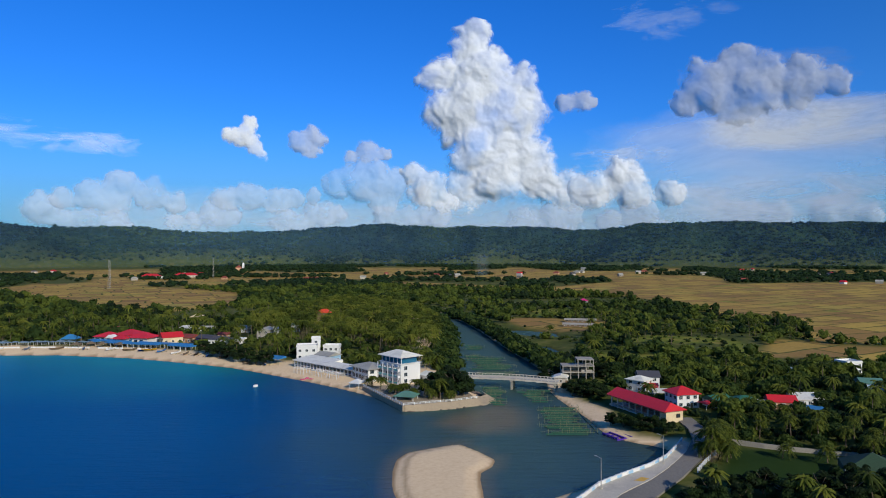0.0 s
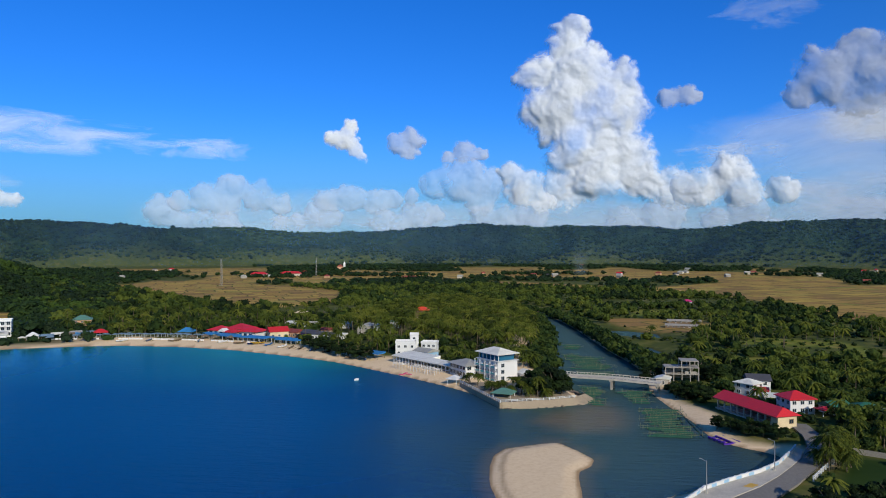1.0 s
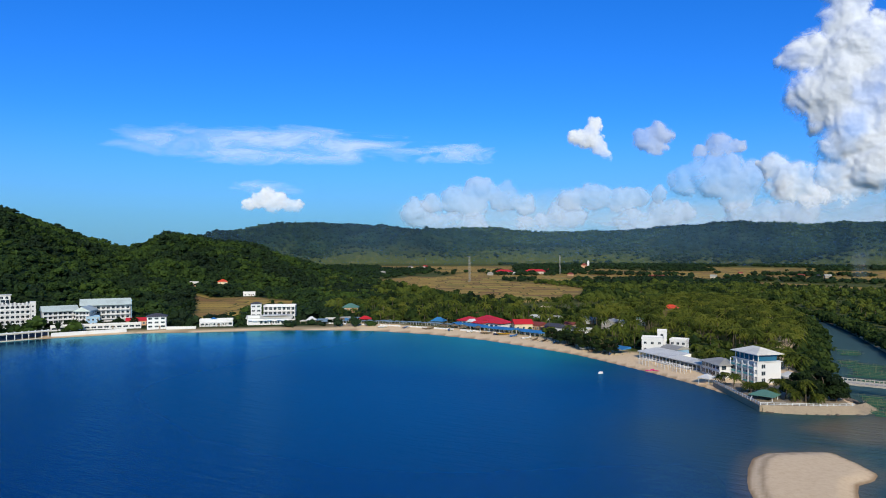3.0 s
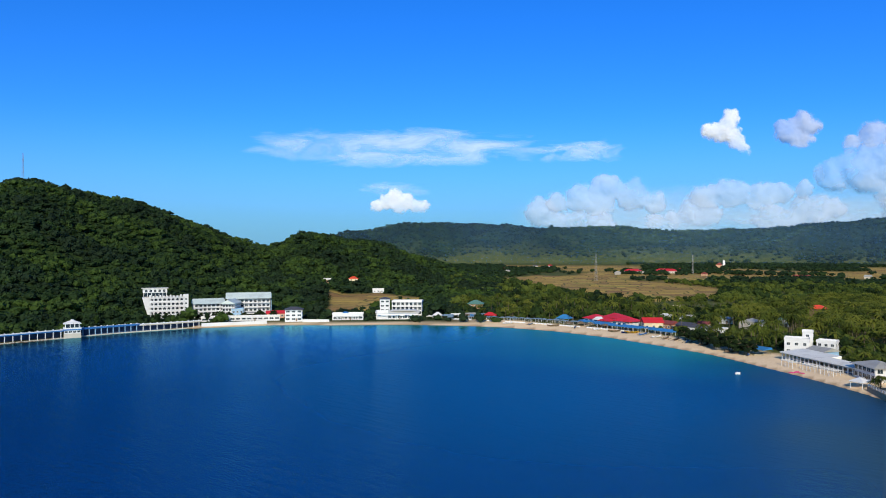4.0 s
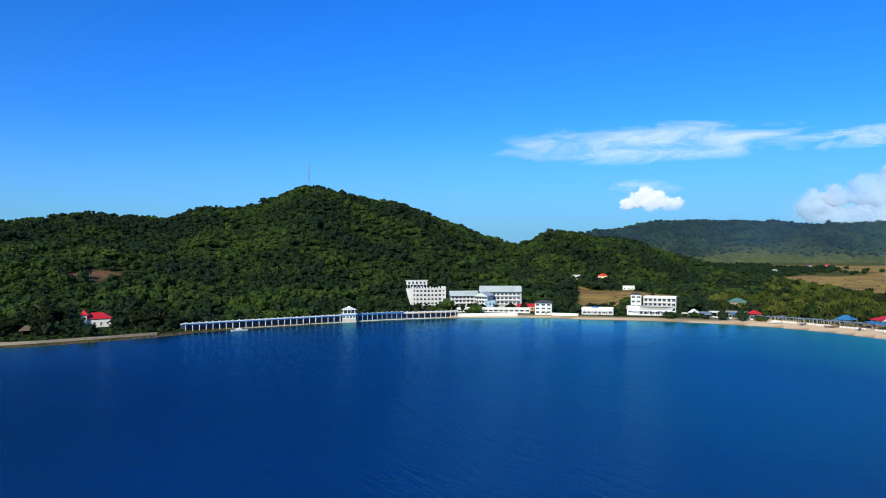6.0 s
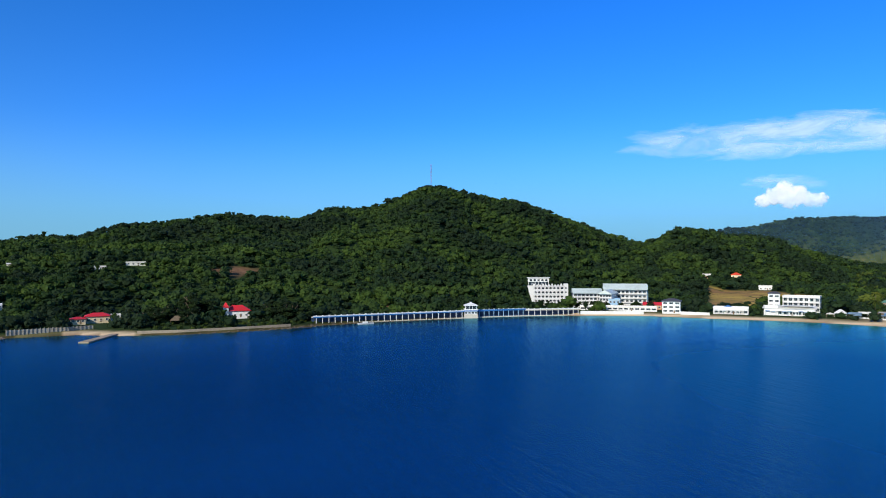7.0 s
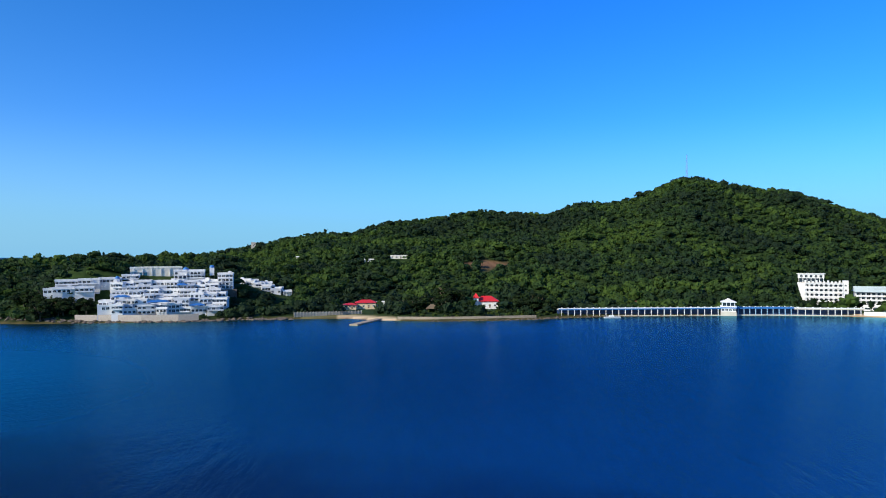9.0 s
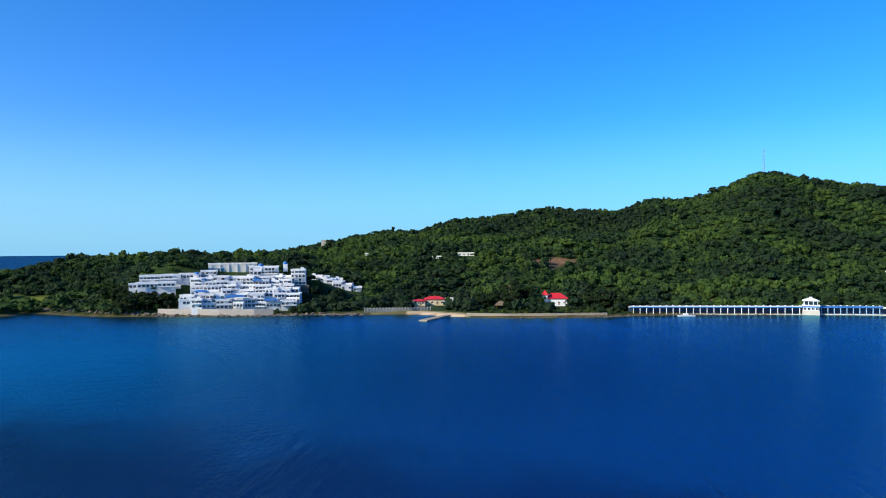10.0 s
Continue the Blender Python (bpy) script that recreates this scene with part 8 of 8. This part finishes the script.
def build_woods():
    g = np.random.default_rng(3)
    # headland
    x, y = candidates(29, 130, 440, 1330, 7.4, 11)
    h = hill_height(x, y)
    table = np.array(HEADLAND)
    az, r = np.degrees(np.arctan2(-x, y)), np.hypot(x, y)
    crest = np.interp(az, table[:, 0], table[:, 2])
    keep = (is_land(x, y, 12) | (is_land(x, y, 5) & (x < -470) & (y < -58))) & ~in_fields(x, y) & free_of(x, y) & (r < crest + 35)
    x, y, r = x[keep], y[keep], r[keep]
    n = len(x)
    grove = vnoise(x, y, 45, 29, 3)
    size = np.where(g.random(n) < 0.25 + 0.5 * grove, g.uniform(3.4, 6.6, n), g.uniform(1.8, 3.4, n))
    tall = size * g.uniform(0.65, 1.15, n)
    z = ground_height(x, y) + tall * g.uniform(0.35, 0.7, n)
    tint = 1.9 * vnoise(x, y, 50, 17, 3) + 1.0 * vnoise(x, y, 220, 18, 2) - 1.0 + g.normal(0, 0.16, n)
    giant = g.random(n) < 0.035
    size, z = np.where(giant, size * 1.45, size), np.where(giant, z + 3.5, z)
    big = size > 3.4
    for sel, temps, name, label in ((big, CROWNS, "hillside_forest", "dense green forest covering the headland hill"), (~big, SMALL, "hillside_scrub", "low scrub and small trees between the forest crowns")):
        scatter(name, label, "forest", LEAF, temps, np.stack([x, y, z], -1)[sel], size[sel], tall[sel], tint[sel], 5)
    # feathery clumps of bamboo and single emergent trees
    clump = (vnoise(x, y, 70, 57, 3) > 0.60) & (g.random(n) < 0.16) | (g.random(n) < 0.012)
    bx, by = x[clump], y[clump]
    m = len(bx)
    tall_b = g.uniform(5.5, 10.0, m)
    scatter("bamboo_clumps", "feathery yellow-green clumps of bamboo on the hillside", "bamboo", LEAF, [bamboo_template(46, 500 + k) for k in range(4)],
            np.stack([bx, by, ground_height(bx, by) + 1.0], -1), tall_b * 0.55, tall_b, g.uniform(0.35, 0.95, m), 15)
    # shrubs on the grass behind the shore wall
    x, y = candidates(74, 96, 455, 500, 4.2, 23)
    keep = is_land(x, y, 7) & (x < -459) & ((y > 24) | (y < -45)) & (vnoise(x, y, 9, 79, 2) > 0.42)
    x, y = x[keep], y[keep]
    n = len(x)
    size = g.uniform(0.9, 2.3, n)
    scatter("shore_shrubs", "bushes and hedges on the grass behind the shore wall", "shrubs", LOW_LEAF, CROWNS, np.stack([x, y, ground_height(x, y) + size * 0.3], -1), size, size * 0.9, g.uniform(0.0, 0.8, n), 28)
    # trees of the plain
    x, y = candidates(-42, 33, 185, 1150, 9.2, 12)
    r = np.hypot(x, y)
    dense = vnoise(x, y, 90, 23, 3)
    keep = is_land(x, y, 24) & ~in_fields(x, y) & free_of(x, y) & (sdf(PALM_GROVE, x, y) < 0) & ((dense > np.where(x > 80, 0.44, 0.33)) | (r < 400)) & ~((y < 188) & (x > 40))
    x, y, r = x[keep], y[keep], r[keep]
    n = len(x)
    size = np.where(g.random(n) < 0.6, g.uniform(3.0, 5.8, n), g.uniform(1.8, 3.2, n))
    tall = size * g.uniform(0.65, 1.3, n)
    z = ground_height(x, y) + tall * g.uniform(0.4, 0.9, n)
    tint = 1.5 * vnoise(x, y, 55, 19, 3) - 0.06 + g.normal(0, 0.22, n)
    close = r < 430
    for sel, temps, name, label in ((close, NEAR, "near_trees", "leafy trees and bushes between the houses"), (~close, CROWNS, "lowland_trees", "mixed green trees and scrub behind the beach")):
        scatter(name, label, "trees", LOW_LEAF, temps, np.stack([x, y, z], -1)[sel], size[sel], tall[sel], tint[sel], 6)
    # undergrowth of the near plain
    x, y = candidates(-42, 0, 200, 430, 5.0, 21)
    keep = is_land(x, y, 12) & ~in_fields(x, y) & free_of(x, y) & (x > 78) & ~((y < 188) & (x > 40))
    x, y = x[keep], y[keep]
    n = len(x)
    size = g.uniform(1.3, 2.9, n)
    scatter("undergrowth", "dark green shrubs and banana plants under the palms", "shrubs", LOW_LEAF, CROWNS, np.stack([x, y, ground_height(x, y) + size * 0.4], -1), size, size * 0.9, 1.3 * vnoise(x, y, 30, 77, 3) - 0.3 + g.normal(0, 0.2, n), 26)
    # low bushes over the open grass
    x, y = candidates(-38, 2, 390, 1150, 10.0, 22)
    keep = is_land(x, y, 12) & free_of(x, y) & (x > 82) & (vnoise(x, y, 40, 78, 3) > 0.45)
    for p in FIELDS:
        keep &= sdf(p, x, y) < -2
    x, y = x[keep], y[keep]
    n = len(x)
    size = g.uniform(0.8, 2.4, n)
    scatter("meadow_bushes", "low bushes dotted over open grass", "shrubs", LOW_LEAF, SMALL, np.stack([x, y, ground_height(x, y) + size * 0.3], -1), size, size * 0.8, g.uniform(0.0, 0.8, n), 27)
    # mangroves along the river
    bank = []
    for (ax, ay), (bx, by) in zip(RIVER, RIVER[1:]):
        for u in np.arange(0, 1, 3.2 / max(3.2, math.hypot(bx - ax, by - ay))):
            for k in range(3):
                side = 1 if ax > 55 or (bx > 55) else -1
                bank.append((ax + (bx - ax) * u + side * g.uniform(0, 13), ay + (by - ay) * u + g.uniform(-2, 2)))
    b = np.array(bank)
    b = b[b[:, 1] < 765]
    n = len(b)
    size, tint = g.uniform(2.4, 5.2, n), g.uniform(0.25, 0.75, n)
    scatter("mangroves", "bright green mangroves lining the river", "mangroves", LOW_LEAF, CROWNS, np.c_[b, np.full(n, 3.0)], size, size * 1.1, tint, 8)
    # belts of trees on the far plain
    x, y = candidates(-40, 42, 1100, 2380, 17, 13)
    keep = (vnoise(x, y * 0.6, 240, 41, 3) < 0.53) & ~in_fields(x, y, -8) & (vnoise(x, y, 60, 43, 2) > 0.36)
    x, y = x[keep], y[keep]
    for cx, cy, sx, sy, m in ((-440, 1395, 70, 14, 46), (-430, 1500, 90, 25, 60), (-149, 1285, 45, 10, 26), (-390, 1780, 60, 20, 24), (120, 1560, 130, 30, 60), (-250, 1480, 120, 30, 60)):
        x, y = np.append(x, g.normal(cx, sx * 0.6, m)), np.append(y, g.normal(cy, sy * 0.6, m))
    ok = free_of(x, y)
    x, y = x[ok], y[ok]
    n = len(x)
    size = g.uniform(5, 9.5, n)
    z = ground_height(x, y) + size * 0.45
    scatter("far_tree_belts", "dark belts of trees between distant fields", "trees", LEAF, SMALL, np.stack([x, y, z], -1), size, size * 0.8, g.uniform(0.15, 0.6, n), 7)
    # woods of the far range
    x, y = candidates(-37, 45, 2340, 3230, 13.5, 33)
    keep = (vnoise(x, y, 120, 34, 3) > 0.16) & (far_z(x, y) > 12)
    x, y = x[keep], y[keep]
    n = len(x)
    size = g.uniform(4.0, 8.5, n)
    tiny = [crown_template(0, 9, 600 + k, 0.66, (0.3, 0.5)) for k in range(5)]
    # wide tint patches imitate sunlit slopes and cloud shadow on the range
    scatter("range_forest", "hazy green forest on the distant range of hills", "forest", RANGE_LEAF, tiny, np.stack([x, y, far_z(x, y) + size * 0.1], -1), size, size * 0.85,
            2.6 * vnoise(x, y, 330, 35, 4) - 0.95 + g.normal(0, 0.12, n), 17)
    # coconut grove
    x, y = candidates(-15, 30, 300, 820, 6.6, 14)
    keep = (sdf(PALM_GROVE, x, y) > 0) & is_land(x, y, 12) & free_of(x, y)
    xs, ys = candidates(-38, 32, 185, 700, 17, 15)
    k2 = is_land(xs, ys, 22) & ~in_fields(xs, ys) & free_of(xs, ys) & (sdf(PALM_GROVE, xs, ys) < 0) & ((xs < 80) | (np.hypot(xs, ys) < 400) | (vnoise(xs, ys, 60, 73, 2) > 0.55))
    x, y = np.concatenate([x[keep], xs[k2]]), np.concatenate([y[keep], ys[k2]])
    n = len(x)
    size, top = g.uniform(0.9, 1.3, n), np.where(np.hypot(x, y) < 420, g.uniform(5, 9, n), g.uniform(7.5, 13, n))
    z = ground_height(x, y) + top
    pos = np.stack([x, y, z], -1)
    scatter("coconut_grove_crowns", "feathery crowns of coconut palms in a dense grove", "palm grove", FROND, PALMS, pos, size, size, 0.2 + g.uniform(0, 0.6, n), 9)
    stem_v, stem_f = [], []
    ring = np.array([(math.cos(a), math.sin(a)) for a in (0, 2.1, 4.2)])
    lean = g.uniform(-1.2, 1.2, (n, 2))
    for k in range(3):
        stem_v.append(np.concatenate([np.c_[x + lean[:, 0] + ring[k, 0] * 0.2, y + lean[:, 1] + ring[k, 1] * 0.2, z - top],
                                      np.c_[x + ring[k, 0] * 0.13, y + ring[k, 1] * 0.13, z + 0.1]]))
    v = np.concatenate(stem_v)
    i = np.arange(n)
    for k in range(3):
        a, b2 = k * 2 * n + i, ((k + 1) % 3) * 2 * n + i
        stem_f.append(np.stack([a, b2, b2 + n, a + n], -1))
    tagged(new("coconut_grove_trunks", tri_mesh("coconut_grove_trunks", v, np.concatenate(stem_f), BARK)),
           "thin grey coconut trunks standing close together", "palm grove", kind="stuff")


build_woods()
